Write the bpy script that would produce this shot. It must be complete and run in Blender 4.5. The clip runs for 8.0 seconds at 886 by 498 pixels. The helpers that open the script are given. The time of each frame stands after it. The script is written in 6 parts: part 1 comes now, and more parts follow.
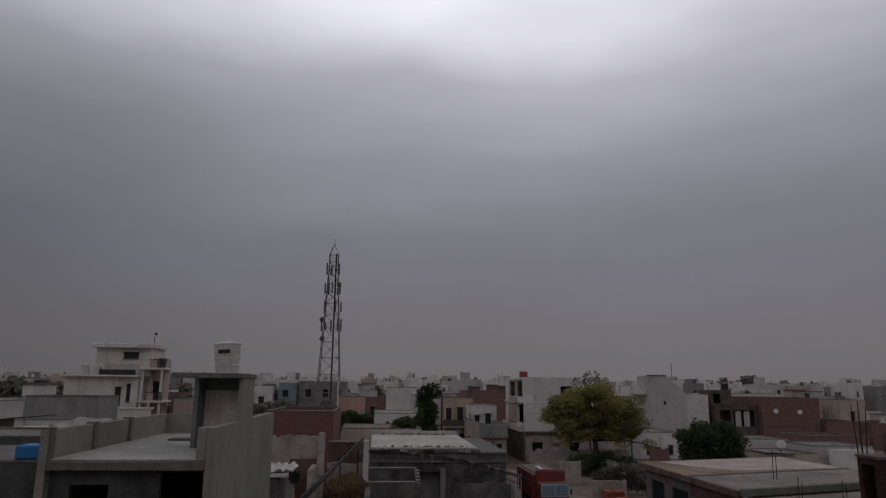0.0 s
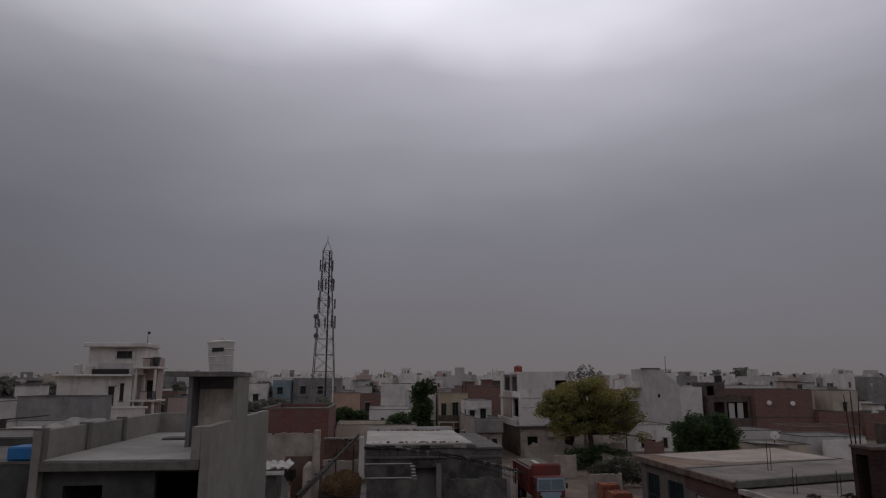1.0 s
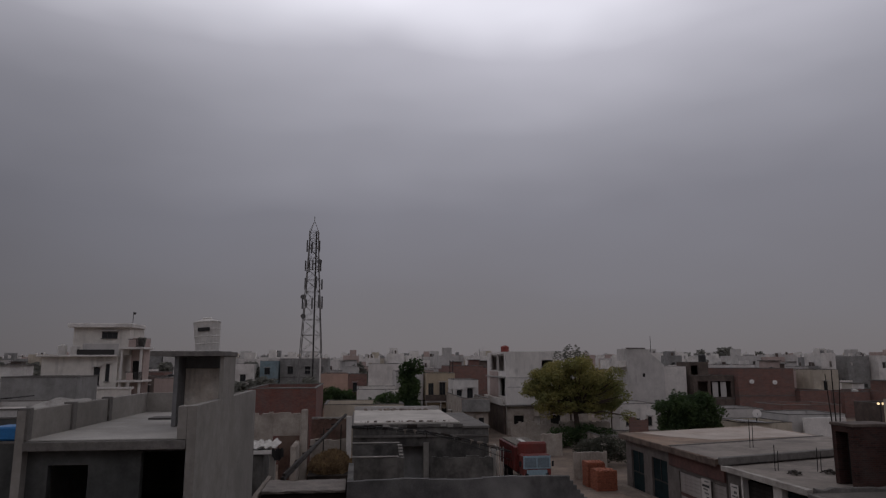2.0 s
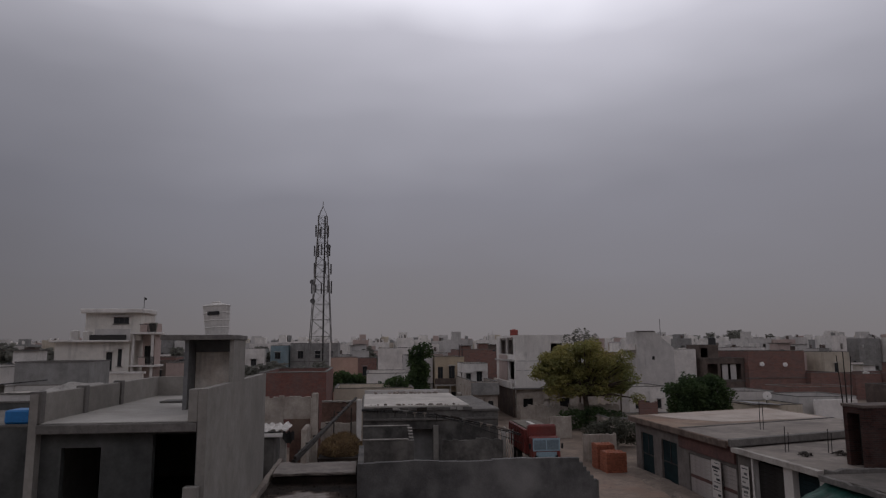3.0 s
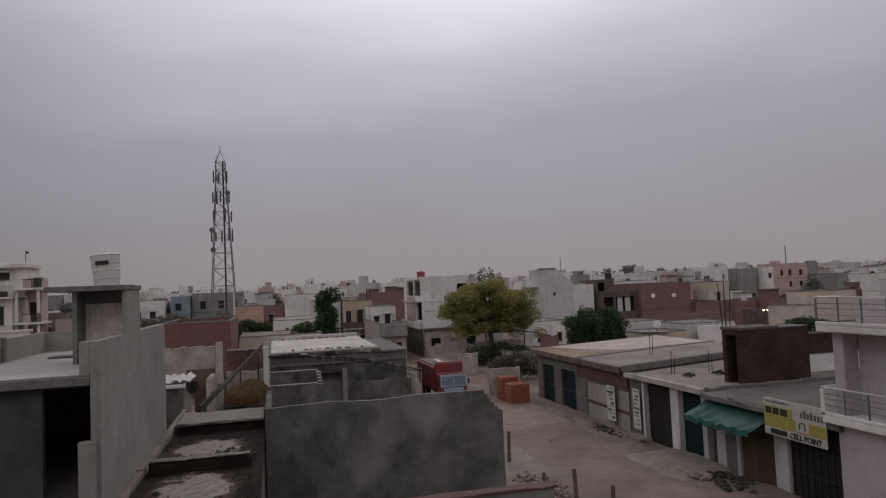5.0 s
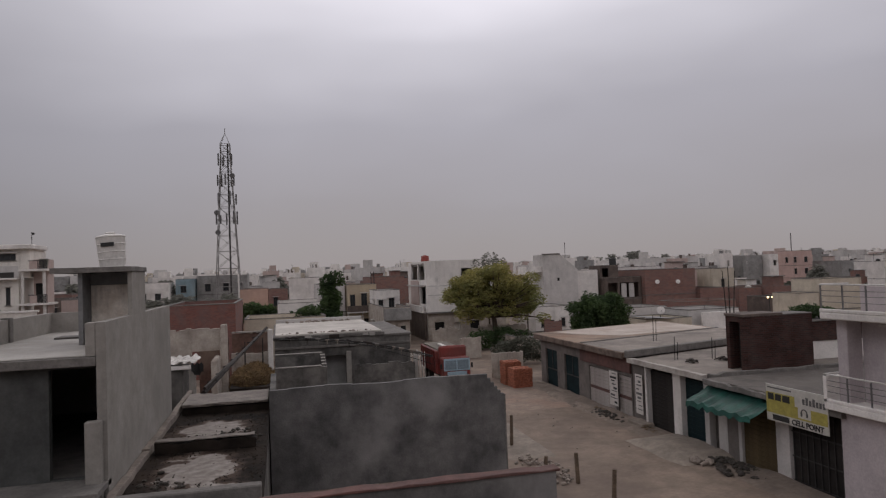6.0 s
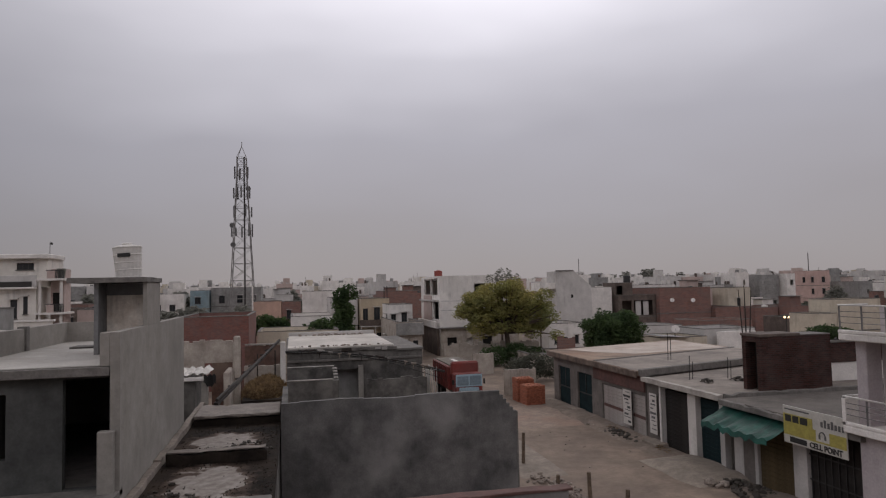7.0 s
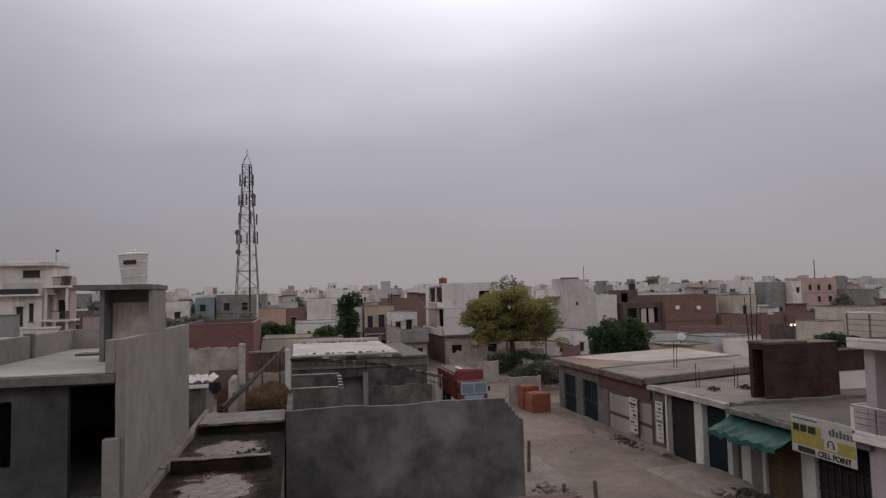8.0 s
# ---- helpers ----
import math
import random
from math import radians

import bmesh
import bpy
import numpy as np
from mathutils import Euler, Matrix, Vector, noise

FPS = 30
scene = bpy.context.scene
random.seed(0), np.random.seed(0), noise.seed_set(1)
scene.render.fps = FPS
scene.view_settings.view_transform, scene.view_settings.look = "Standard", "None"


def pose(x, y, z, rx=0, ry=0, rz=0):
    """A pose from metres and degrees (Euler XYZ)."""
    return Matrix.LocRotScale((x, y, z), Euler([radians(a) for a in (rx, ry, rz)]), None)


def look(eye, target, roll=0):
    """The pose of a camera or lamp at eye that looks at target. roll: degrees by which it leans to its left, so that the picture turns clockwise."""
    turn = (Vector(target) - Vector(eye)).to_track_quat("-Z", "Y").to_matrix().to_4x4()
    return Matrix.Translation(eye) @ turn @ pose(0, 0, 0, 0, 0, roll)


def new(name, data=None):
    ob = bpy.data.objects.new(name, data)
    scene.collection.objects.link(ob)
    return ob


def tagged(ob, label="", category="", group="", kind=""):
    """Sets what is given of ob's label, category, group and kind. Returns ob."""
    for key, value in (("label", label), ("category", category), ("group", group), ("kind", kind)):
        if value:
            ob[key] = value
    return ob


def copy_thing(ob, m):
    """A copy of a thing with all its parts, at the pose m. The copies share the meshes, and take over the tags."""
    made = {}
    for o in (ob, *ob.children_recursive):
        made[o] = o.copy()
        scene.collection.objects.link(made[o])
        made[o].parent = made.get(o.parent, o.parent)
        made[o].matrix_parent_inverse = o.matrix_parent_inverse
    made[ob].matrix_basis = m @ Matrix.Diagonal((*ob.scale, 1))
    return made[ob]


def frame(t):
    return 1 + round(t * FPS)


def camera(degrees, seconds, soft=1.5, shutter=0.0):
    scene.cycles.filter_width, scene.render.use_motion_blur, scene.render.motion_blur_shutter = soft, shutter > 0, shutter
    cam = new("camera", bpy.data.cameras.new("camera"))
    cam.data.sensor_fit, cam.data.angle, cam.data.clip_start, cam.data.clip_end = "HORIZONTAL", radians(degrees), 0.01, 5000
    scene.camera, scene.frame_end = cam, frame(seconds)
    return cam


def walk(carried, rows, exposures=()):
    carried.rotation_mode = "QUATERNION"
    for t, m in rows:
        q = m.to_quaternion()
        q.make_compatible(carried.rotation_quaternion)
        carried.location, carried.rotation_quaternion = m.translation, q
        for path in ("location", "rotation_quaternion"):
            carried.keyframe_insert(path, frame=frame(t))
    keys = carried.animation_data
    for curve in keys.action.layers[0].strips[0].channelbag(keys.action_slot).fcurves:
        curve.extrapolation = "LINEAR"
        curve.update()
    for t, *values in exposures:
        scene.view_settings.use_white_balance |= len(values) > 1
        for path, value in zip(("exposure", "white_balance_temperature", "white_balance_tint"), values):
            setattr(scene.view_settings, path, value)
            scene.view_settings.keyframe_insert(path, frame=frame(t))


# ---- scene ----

# ---------------------------------------------------------------- camera
cam = camera(66.4, 8.0, soft=1.2, shutter=0.5)
# seconds, eye, yaw, pitch, roll
WALK = [
    (0.0, -0.114, -0.276, 8.487, -5.48, 11.42, -0.65),
    (0.3, -0.125, -0.250, 8.500, -5.33, 10.84, -0.49),
    (0.5, -0.132, -0.233, 8.509, -5.32, 11.08, -0.30),
    (0.7, -0.133, -0.216, 8.505, -5.74, 11.10, -0.31),
    (1.0, -0.135, -0.190, 8.500, -5.93, 11.05, 0.02),
    (1.2, -0.137, -0.180, 8.500, -6.51, 10.52, -0.07),
    (1.5, -0.140, -0.165, 8.500, -6.63, 10.53, 0.00),
    (1.7, -0.136, -0.148, 8.489, -7.06, 10.25, 0.09),
    (2.8, -0.113, -0.052, 8.432, -6.50, 7.71, 0.49),
    (3.0, -0.109, -0.035, 8.421, -6.22, 8.12, 0.38),
    (3.2, -0.103, -0.029, 8.397, -6.10, 8.52, 0.72),
    (3.3, -0.101, -0.026, 8.385, -5.69, 7.92, 0.53),
    (3.5, -0.095, -0.020, 8.361, -5.86, 6.84, 0.21),
    (3.7, -0.061, -0.036, 8.348, -8.33, 7.95, 1.28),
    (3.8, -0.044, -0.044, 8.342, -9.65, 7.28, 1.67),
    (4.0, -0.010, -0.060, 8.329, -12.85, 6.58, 2.45),
    (4.2, -0.002, -0.046, 8.323, -13.05, 5.26, 2.56),
    (4.3, 0.002, -0.039, 8.320, -13.60, 4.91, 2.68),
    (4.5, 0.010, -0.025, 8.314, -14.56, 3.63, 2.93),
    (4.7, 0.010, -0.025, 8.313, -14.02, 3.43, 2.74),
    (5.8, 0.010, -0.025, 8.304, -13.86, 1.95, 2.29),
    (6.0, 0.010, -0.025, 8.303, -13.58, 1.88, 2.13),
    (6.2, 0.012, -0.023, 8.300, -13.02, 2.34, 1.86),
    (6.5, 0.015, -0.020, 8.295, -12.60, 3.16, 2.09),
    (6.8, 0.006, -0.005, 8.297, -12.58, 3.27, 1.54),
    (7.0, 0.000, 0.005, 8.298, -12.48, 3.19, 1.33),
    (7.3, -0.011, 0.023, 8.296, -12.07, 3.41, 0.90),
    (7.5, -0.018, 0.035, 8.295, -11.47, 3.98, 0.54),
    (8.0, -0.022, 0.040, 8.297, -12.10, 3.82, 1.30),
]
EXPO = [(0.0, -1.18, 6330, 12), (1.0, -1.16, 6330, 12), (1.7, -1.12, 6330, 12), (2.8, -0.93, 6340, 12), (3.5, -0.88, 6340, 12), (4.0, -0.84, 6340, 12), (4.5, -0.54, 6380, 13),
        (5.8, -0.12, 6600, 11), (6.5, -0.06, 6600, 11), (8.0, -0.05, 6500, 10)]
walk(cam, [(t, pose(ex, ey, ez, 90 + p, r, y)) for t, ex, ey, ez, y, p, r in WALK], EXPO)

# ---------------------------------------------------------------- sky and light
world = bpy.data.worlds.new("overcast_sky")
scene.world = world
world.use_nodes = True
wn, wl = world.node_tree.nodes, world.node_tree.links
wn.clear()
w_out = wn.new("ShaderNodeOutputWorld")
w_tc = wn.new("ShaderNodeTexCoord")
w_sep = wn.new("ShaderNodeSeparateXYZ")
wl.new(w_tc.outputs["Generated"], w_sep.inputs[0])
# cloud brightness grows with height above the horizon
w_ramp = wn.new("ShaderNodeValToRGB")
stops = [(0.0, (0.345, 0.320, 0.330)), (0.10, (0.375, 0.355, 0.380)), (0.22, (0.450, 0.440, 0.490)), (0.33, (0.68, 0.67, 0.74)),
         (0.43, (1.10, 1.08, 1.18)), (0.55, (2.40, 2.37, 2.52)), (0.72, (0.95, 0.94, 1.0)), (1.0, (0.46, 0.455, 0.485))]
while len(w_ramp.color_ramp.elements) < len(stops):
    w_ramp.color_ramp.elements.new(0.5)
for e, (p, c) in zip(w_ramp.color_ramp.elements, stops):
    e.position, e.color = p, (*c, 1)
# soft cloud banks bend the layers
w_map = wn.new("ShaderNodeMapping")
w_map.inputs["Scale"].default_value = (1.5, 1.5, 4.0)
wl.new(w_tc.outputs["Generated"], w_map.inputs[0])
w_noise = wn.new("ShaderNodeTexNoise")
w_noise.inputs["Scale"].default_value, w_noise.inputs["Detail"].default_value, w_noise.inputs["Roughness"].default_value = 1.4, 3.5, 0.45
wl.new(w_map.outputs[0], w_noise.inputs["Vector"])
w_off = wn.new("ShaderNodeMath"); w_off.operation = "MULTIPLY_ADD"
w_off.inputs[1].default_value, w_off.inputs[2].default_value = 0.17, -0.08
wl.new(w_noise.outputs["Fac"], w_off.inputs[0])
w_add = wn.new("ShaderNodeMath"); w_add.operation = "ADD"
wl.new(w_sep.outputs[2], w_add.inputs[0]); wl.new(w_off.outputs[0], w_add.inputs[1])
wl.new(w_add.outputs[0], w_ramp.inputs[0])
# brightest ahead where the cloud is thin, the storm stands behind and to the sides
w_dot = wn.new("ShaderNodeVectorMath"); w_dot.operation = "DOT_PRODUCT"
w_dot.inputs[1].default_value = (0.40, 0.917, 0.0)
wl.new(w_tc.outputs["Generated"], w_dot.inputs[0])
w_half = wn.new("ShaderNodeMath"); w_half.operation = "MULTIPLY_ADD"; w_half.inputs[1].default_value, w_half.inputs[2].default_value = 0.5, 0.5
wl.new(w_dot.outputs["Value"], w_half.inputs[0])
w_side = wn.new("ShaderNodeValToRGB"); w_side.color_ramp.interpolation = "B_SPLINE"
banks = [(0.0, 0.74), (0.4, 0.68), (0.66, 0.59), (0.82, 0.69), (0.93, 0.96), (1.0, 1.10)]
while len(w_side.color_ramp.elements) < len(banks):
    w_side.color_ramp.elements.new(0.5)
for e, (p, c) in zip(w_side.color_ramp.elements, banks):
    e.position, e.color = p, (c, c, c, 1)
wl.new(w_half.outputs[0], w_side.inputs[0])
w_mul = wn.new("ShaderNodeVectorMath"); w_mul.operation = "SCALE"
wl.new(w_ramp.outputs[0], w_mul.inputs[0]); wl.new(w_side.outputs[0], w_mul.inputs["Scale"])
w_sky = wn.new("ShaderNodeTexSky"); w_sky.sky_type = "NISHITA"; w_sky.sun_disc = False
w_sky.sun_elevation, w_sky.sun_rotation = radians(50), radians(12)
w_bg1, w_bg2 = wn.new("ShaderNodeBackground"), wn.new("ShaderNodeBackground")
wl.new(w_mul.outputs[0], w_bg1.inputs[0]); wl.new(w_sky.outputs[0], w_bg2.inputs[0])
w_bg1.inputs[1].default_value, w_bg2.inputs[1].default_value = 1.0, 0.05
w_mix = wn.new("ShaderNodeMixShader"); w_mix.inputs[0].default_value = 0.06
wl.new(w_bg1.outputs[0], w_mix.inputs[1]); wl.new(w_bg2.outputs[0], w_mix.inputs[2]); wl.new(w_mix.outputs[0], w_out.inputs[0])

sun = new("sun", bpy.data.lights.new("sun", "SUN"))
sun.data.energy, sun.data.angle, sun.data.color = 0.35, radians(30), (1.0, 0.96, 0.92)
sun.matrix_world = look((12, 60, 80), (0, 0, 0))


# ---------------------------------------------------------------- materials
def material(name, a, b, rough=0.9, scale=1.2, bump=0.25, stain=None, stain_amount=0.5, streak=0.0, metal=0.0, grain=14.0, vary=0.0, grain_amount=0.35, island=0.0, mottle=None):
    """Two-tone surface: large blotches, fine grain, optional stains and downward streaks."""
    m = bpy.data.materials.new(name)
    m.use_nodes = True
    n, l = m.node_tree.nodes, m.node_tree.links
    sh = n["Principled BSDF"]
    mottle = (0.16 if max(a) > 0.45 else 0.38) if mottle is None else mottle
    # every base colour is shifted a little warm, against the bluish sky light
    a, b, stain = [c and (c[0] * 1.05, c[1], c[2] * 0.94) for c in (a, b, stain)]
    sh.inputs["Roughness"].default_value, sh.inputs["Metallic"].default_value = rough, metal
    tc = n.new("ShaderNodeTexCoord")
    def noise_at(sc, detail, stretch=None):
        t = n.new("ShaderNodeTexNoise")
        t.inputs["Scale"].default_value, t.inputs["Detail"].default_value, t.inputs["Roughness"].default_value = sc, detail, 0.6
        src = tc.outputs["Object"]
        if stretch:
            mp = n.new("ShaderNodeMapping"); mp.inputs["Scale"].default_value = stretch
            l.new(src, mp.inputs[0]); src = mp.outputs[0]
        l.new(src, t.inputs["Vector"])
        return t.outputs["Fac"]
    def mix(kind, fac, c1, c2):
        x = n.new("ShaderNodeMix"); x.data_type = "RGBA"; x.blend_type = kind
        for sock, v in ((0, fac), (6, c1), (7, c2)):
            if isinstance(v, (int, float)): x.inputs[sock].default_value = v
            elif isinstance(v, tuple): x.inputs[sock].default_value = (*v, 1)
            else: l.new(v, x.inputs[sock])
        return x.outputs[2]
    def band(v, lo, hi, top=1.0):
        r = n.new("ShaderNodeMapRange"); r.inputs[1].default_value, r.inputs[2].default_value, r.inputs[4].default_value = lo, hi, top
        l.new(v, r.inputs[0]); return r.outputs[0]
    col = mix("MIX", band(noise_at(scale, 9), 0.36, 0.64), a, b)
    if not island:
        col = mix("MULTIPLY", mottle, col, mix("MIX", band(noise_at(scale * 4.3, 7), 0.36, 0.62), (0.42, 0.41, 0.4), (1.06, 1.06, 1.06)))
    fine = noise_at(grain, 3)
    col = mix("MULTIPLY", grain_amount, col, mix("MIX", band(fine, 0.3, 0.7), (0.45, 0.45, 0.45), (1.0, 1.0, 1.0)))
    if stain:
        col = mix("MIX", band(noise_at(scale * 0.45, 6), 0.48, 0.68, stain_amount), col, stain)
    if streak:
        mask = n.new("ShaderNodeMath"); mask.operation = "MULTIPLY"
        l.new(band(noise_at(1.0, 7, (1.7, 1.7, 0.16)), 0.5, 0.72, streak), mask.inputs[0])
        l.new(band(noise_at(0.6, 3), 0.38, 0.62), mask.inputs[1])
        col = mix("MULTIPLY", mask.outputs[0], col, (0.3, 0.29, 0.28))
    if vary:
        oi = n.new("ShaderNodeObjectInfo")
        hs = n.new("ShaderNodeHueSaturation")
        hs.inputs["Hue"].default_value = 0.5
        r = n.new("ShaderNodeMapRange"); r.inputs[3].default_value, r.inputs[4].default_value = 1 - vary, 1 + vary
        l.new(oi.outputs["Random"], r.inputs[0]); l.new(r.outputs[0], hs.inputs["Value"]); l.new(col, hs.inputs["Color"])
        col = hs.outputs[0]
    if island:
        ge = n.new("ShaderNodeNewGeometry")
        hs = n.new("ShaderNodeHueSaturation")
        r = n.new("ShaderNodeMapRange"); r.inputs[3].default_value, r.inputs[4].default_value = 1 - island, 1 + island
        l.new(ge.outputs["Random Per Island"], r.inputs[0]); l.new(r.outputs[0], hs.inputs["Value"]); l.new(col, hs.inputs["Color"])
        col = hs.outputs[0]
    l.new(col, sh.inputs["Base Color"])
    if island:
        # thin leaves let some light through
        tr, ms = n.new("ShaderNodeBsdfTranslucent"), n.new("ShaderNodeMixShader")
        ms.inputs[0].default_value = 0.42
        l.new(col, tr.inputs["Color"]); l.new(sh.outputs[0], ms.inputs[1]); l.new(tr.outputs[0], ms.inputs[2])
        l.new(ms.outputs[0], n["Material Output"].inputs["Surface"])
    if bump:
        bp = n.new("ShaderNodeBump"); bp.inputs["Strength"].default_value, bp.inputs["Distance"].default_value = bump, 0.05
        l.new(fine, bp.inputs["Height"]); l.new(bp.outputs[0], sh.inputs["Normal"])
    return m


def brick_material(name, a, b, mortar, size=1.0, dirt=0.4):
    m = bpy.data.materials.new(name)
    m.use_nodes = True
    n, l = m.node_tree.nodes, m.node_tree.links
    sh = n["Principled BSDF"]; sh.inputs["Roughness"].default_value = 0.93
    tc = n.new("ShaderNodeTexCoord"); sp = n.new("ShaderNodeSeparateXYZ"); ad = n.new("ShaderNodeMath"); cb = n.new("ShaderNodeCombineXYZ")
    l.new(tc.outputs["Object"], sp.inputs[0]); l.new(sp.outputs[0], ad.inputs[0]); l.new(sp.outputs[1], ad.inputs[1])
    l.new(ad.outputs[0], cb.inputs[0]); l.new(sp.outputs[2], cb.inputs[1])
    br = n.new("ShaderNodeTexBrick"); l.new(cb.outputs[0], br.inputs["Vector"])
    br.inputs["Color1"].default_value, br.inputs["Color2"].default_value, br.inputs["Mortar"].default_value = (*a, 1), (*b, 1), (*mortar, 1)
    br.inputs["Scale"].default_value = 1.0
    br.inputs["Brick Width"].default_value, br.inputs["Row Height"].default_value, br.inputs["Mortar Size"].default_value = 0.24 * size, 0.085 * size, 0.008 * size
    ns = n.new("ShaderNodeTexNoise"); ns.inputs["Scale"].default_value, ns.inputs["Detail"].default_value = 0.9, 6
    l.new(tc.outputs["Object"], ns.inputs["Vector"])
    r = n.new("ShaderNodeMapRange"); r.inputs[1].default_value, r.inputs[2].default_value, r.inputs[4].default_value = 0.4, 0.7, dirt
    l.new(ns.outputs["Fac"], r.inputs[0])
    x = n.new("ShaderNodeMix"); x.data_type = "RGBA"; l.new(r.outputs[0], x.inputs[0]); l.new(br.outputs["Color"], x.inputs[6]); x.inputs[7].default_value = (0.16, 0.13, 0.12, 1)
    l.new(x.outputs[2], sh.inputs["Base Color"])
    bp = n.new("ShaderNodeBump"); bp.inputs["Strength"].default_value = 0.4; bp.inputs["Distance"].default_value = 0.02; bp.invert = True
    l.new(br.outputs["Fac"], bp.inputs["Height"]); l.new(bp.outputs[0], sh.inputs["Normal"])
    return m


def plain(name, c, rough=0.6, metal=0.0, emit=0.0):
    m = material(name, c, tuple(v * 0.82 for v in c), rough, 3.0, 0.05, metal=metal, grain_amount=0.2)
    if emit:
        sh = m.node_tree.nodes["Principled BSDF"]
        sh.inputs["Emission Color"].default_value, sh.inputs["Emission Strength"].default_value = (1.0, 0.72, 0.38, 1), emit
    return m


M_earth = material("street_earth", (0.292, 0.232, 0.19), (0.178, 0.138, 0.115), 0.95, 0.3, 0.12, stain=(0.115, 0.09, 0.077), stain_amount=0.65, grain=6)
M_dust = material("dusty_concrete_apron", (0.31, 0.27, 0.235), (0.22, 0.19, 0.165), 0.95, 0.8, 0.25, stain=(0.14, 0.12, 0.105))
M_cement = material("raw_cement_plaster", (0.30, 0.288, 0.274), (0.235, 0.226, 0.215), 0.92, 0.7, 0.16, stain=(0.165, 0.158, 0.15), stain_amount=0.5, mottle=0.24, grain_amount=0.22)
M_deck = material("pale_cement_roof", (0.46, 0.45, 0.44), (0.34, 0.33, 0.32), 0.85, 0.5, 0.12, stain=(0.2, 0.195, 0.19), stain_amount=0.5)
M_slab = material("slab_edge_concrete", (0.21, 0.2, 0.195), (0.14, 0.135, 0.13), 0.93, 1.2, 0.3, stain=(0.08, 0.078, 0.075), streak=0.4)
M_wetwall = material("rain_dark_plaster", (0.155, 0.153, 0.157), (0.07, 0.07, 0.073), 0.9, 0.6, 0.25, stain=(0.25, 0.248, 0.252), stain_amount=0.7, streak=0.3)
M_darkplaster = material("blackened_plaster", (0.135, 0.131, 0.127), (0.058, 0.056, 0.055), 0.92, 1.1, 0.3, stain=(0.24, 0.232, 0.224), stain_amount=0.5, streak=0.5)
M_darkscreed = material("dirt_and_shade_screed", (0.03, 0.024, 0.02), (0.014, 0.011, 0.01), 0.85, 0.9, 0.6, stain=(0.055, 0.045, 0.038), stain_amount=0.6, grain=5)
M_paletop = material("pale_top_screed", (0.25, 0.222, 0.204), (0.15, 0.132, 0.12), 0.8, 1.8, 0.2, stain=(0.12, 0.1, 0.09), stain_amount=0.7)
M_whiteroof = material("whitewashed_roof", (0.62, 0.6, 0.58), (0.48, 0.46, 0.44), 0.85, 0.5, 0.12, stain=(0.26, 0.245, 0.23), stain_amount=0.6)
M_tanroof = material("tan_stained_roof", (0.36, 0.285, 0.235), (0.215, 0.172, 0.148), 0.88, 0.3, 0.15, stain=(0.33, 0.185, 0.12), stain_amount=0.55)
M_white = material("white_paint", (0.80, 0.79, 0.79), (0.68, 0.67, 0.67), 0.75, 0.6, 0.08, stain=(0.4, 0.385, 0.37), stain_amount=0.45, streak=0.3)
M_lilac = material("pale_lilac_paint", (0.49, 0.455, 0.485), (0.42, 0.388, 0.415), 0.75, 0.5, 0.05, stain=(0.45, 0.41, 0.43), stain_amount=0.3)
M_dullwall = material("dull_brown_plaster", (0.17, 0.135, 0.12), (0.105, 0.084, 0.076), 0.92, 0.9, 0.2, stain=(0.06, 0.05, 0.046), stain_amount=0.6, streak=0.4)
M_grey = material("grey_render", (0.6, 0.595, 0.6), (0.49, 0.485, 0.49), 0.9, 0.4, 0.1, stain=(0.25, 0.24, 0.235), stain_amount=0.5, streak=0.4)
M_cream = material("cream_paint", (0.62, 0.57, 0.48), (0.5, 0.45, 0.38), 0.85, 0.5, 0.08, stain=(0.32, 0.29, 0.25), stain_amount=0.45, streak=0.4)
M_yellow = material("faded_yellow_paint", (0.52, 0.44, 0.33), (0.42, 0.355, 0.27), 0.85, 0.6, 0.08, stain=(0.3, 0.25, 0.2), streak=0.3)
M_pink = material("faded_pink_paint", (0.55, 0.38, 0.31), (0.47, 0.32, 0.27), 0.85, 0.5, 0.08, stain=(0.3, 0.22, 0.19), streak=0.25)
M_blush = material("dusty_rose_paint", (0.52, 0.42, 0.40), (0.44, 0.36, 0.34), 0.85, 0.5, 0.08, stain=(0.3, 0.25, 0.24), streak=0.25)
M_bluepaint = material("faded_blue_paint", (0.25, 0.36, 0.42), (0.2, 0.28, 0.33), 0.85, 0.5, 0.08, stain=(0.2, 0.2, 0.2), streak=0.3)
M_brick = brick_material("red_brick", (0.235, 0.088, 0.066), (0.155, 0.062, 0.05), (0.15, 0.11, 0.098), dirt=0.4)
M_browbrick = brick_material("dark_brown_brick", (0.062, 0.026, 0.021), (0.03, 0.016, 0.014), (0.05, 0.04, 0.036), dirt=0.2)
M_farbrick = brick_material("weathered_brick", (0.25, 0.118, 0.092), (0.165, 0.085, 0.07), (0.2, 0.155, 0.14), size=2.0, dirt=0.3)
M_bricktone = material("fresh_brick", (0.42, 0.15, 0.085), (0.31, 0.105, 0.062), 0.92, 2.0, 0.25, vary=0.25)
# near-black stands for the shade inside doorways and windows
M_void = material("dark_opening_fill", (0.03, 0.029, 0.03), (0.02, 0.02, 0.02), 0.95, 1.0, 0.1)
M_shutter = material("dark_steel_shutter", (0.045, 0.043, 0.043), (0.03, 0.028, 0.028), 0.7, 1.4, 0.1, stain=(0.07, 0.06, 0.055), metal=0.3)
M_greyshutter = material("grey_rolling_shutter", (0.46, 0.435, 0.43), (0.34, 0.318, 0.31), 0.75, 1.2, 0.1, stain=(0.2, 0.16, 0.15), stain_amount=0.6, metal=0.2)
M_tealdoor = material("dark_teal_door_paint", (0.014, 0.032, 0.038), (0.009, 0.02, 0.024), 0.65, 1.0, 0.1)
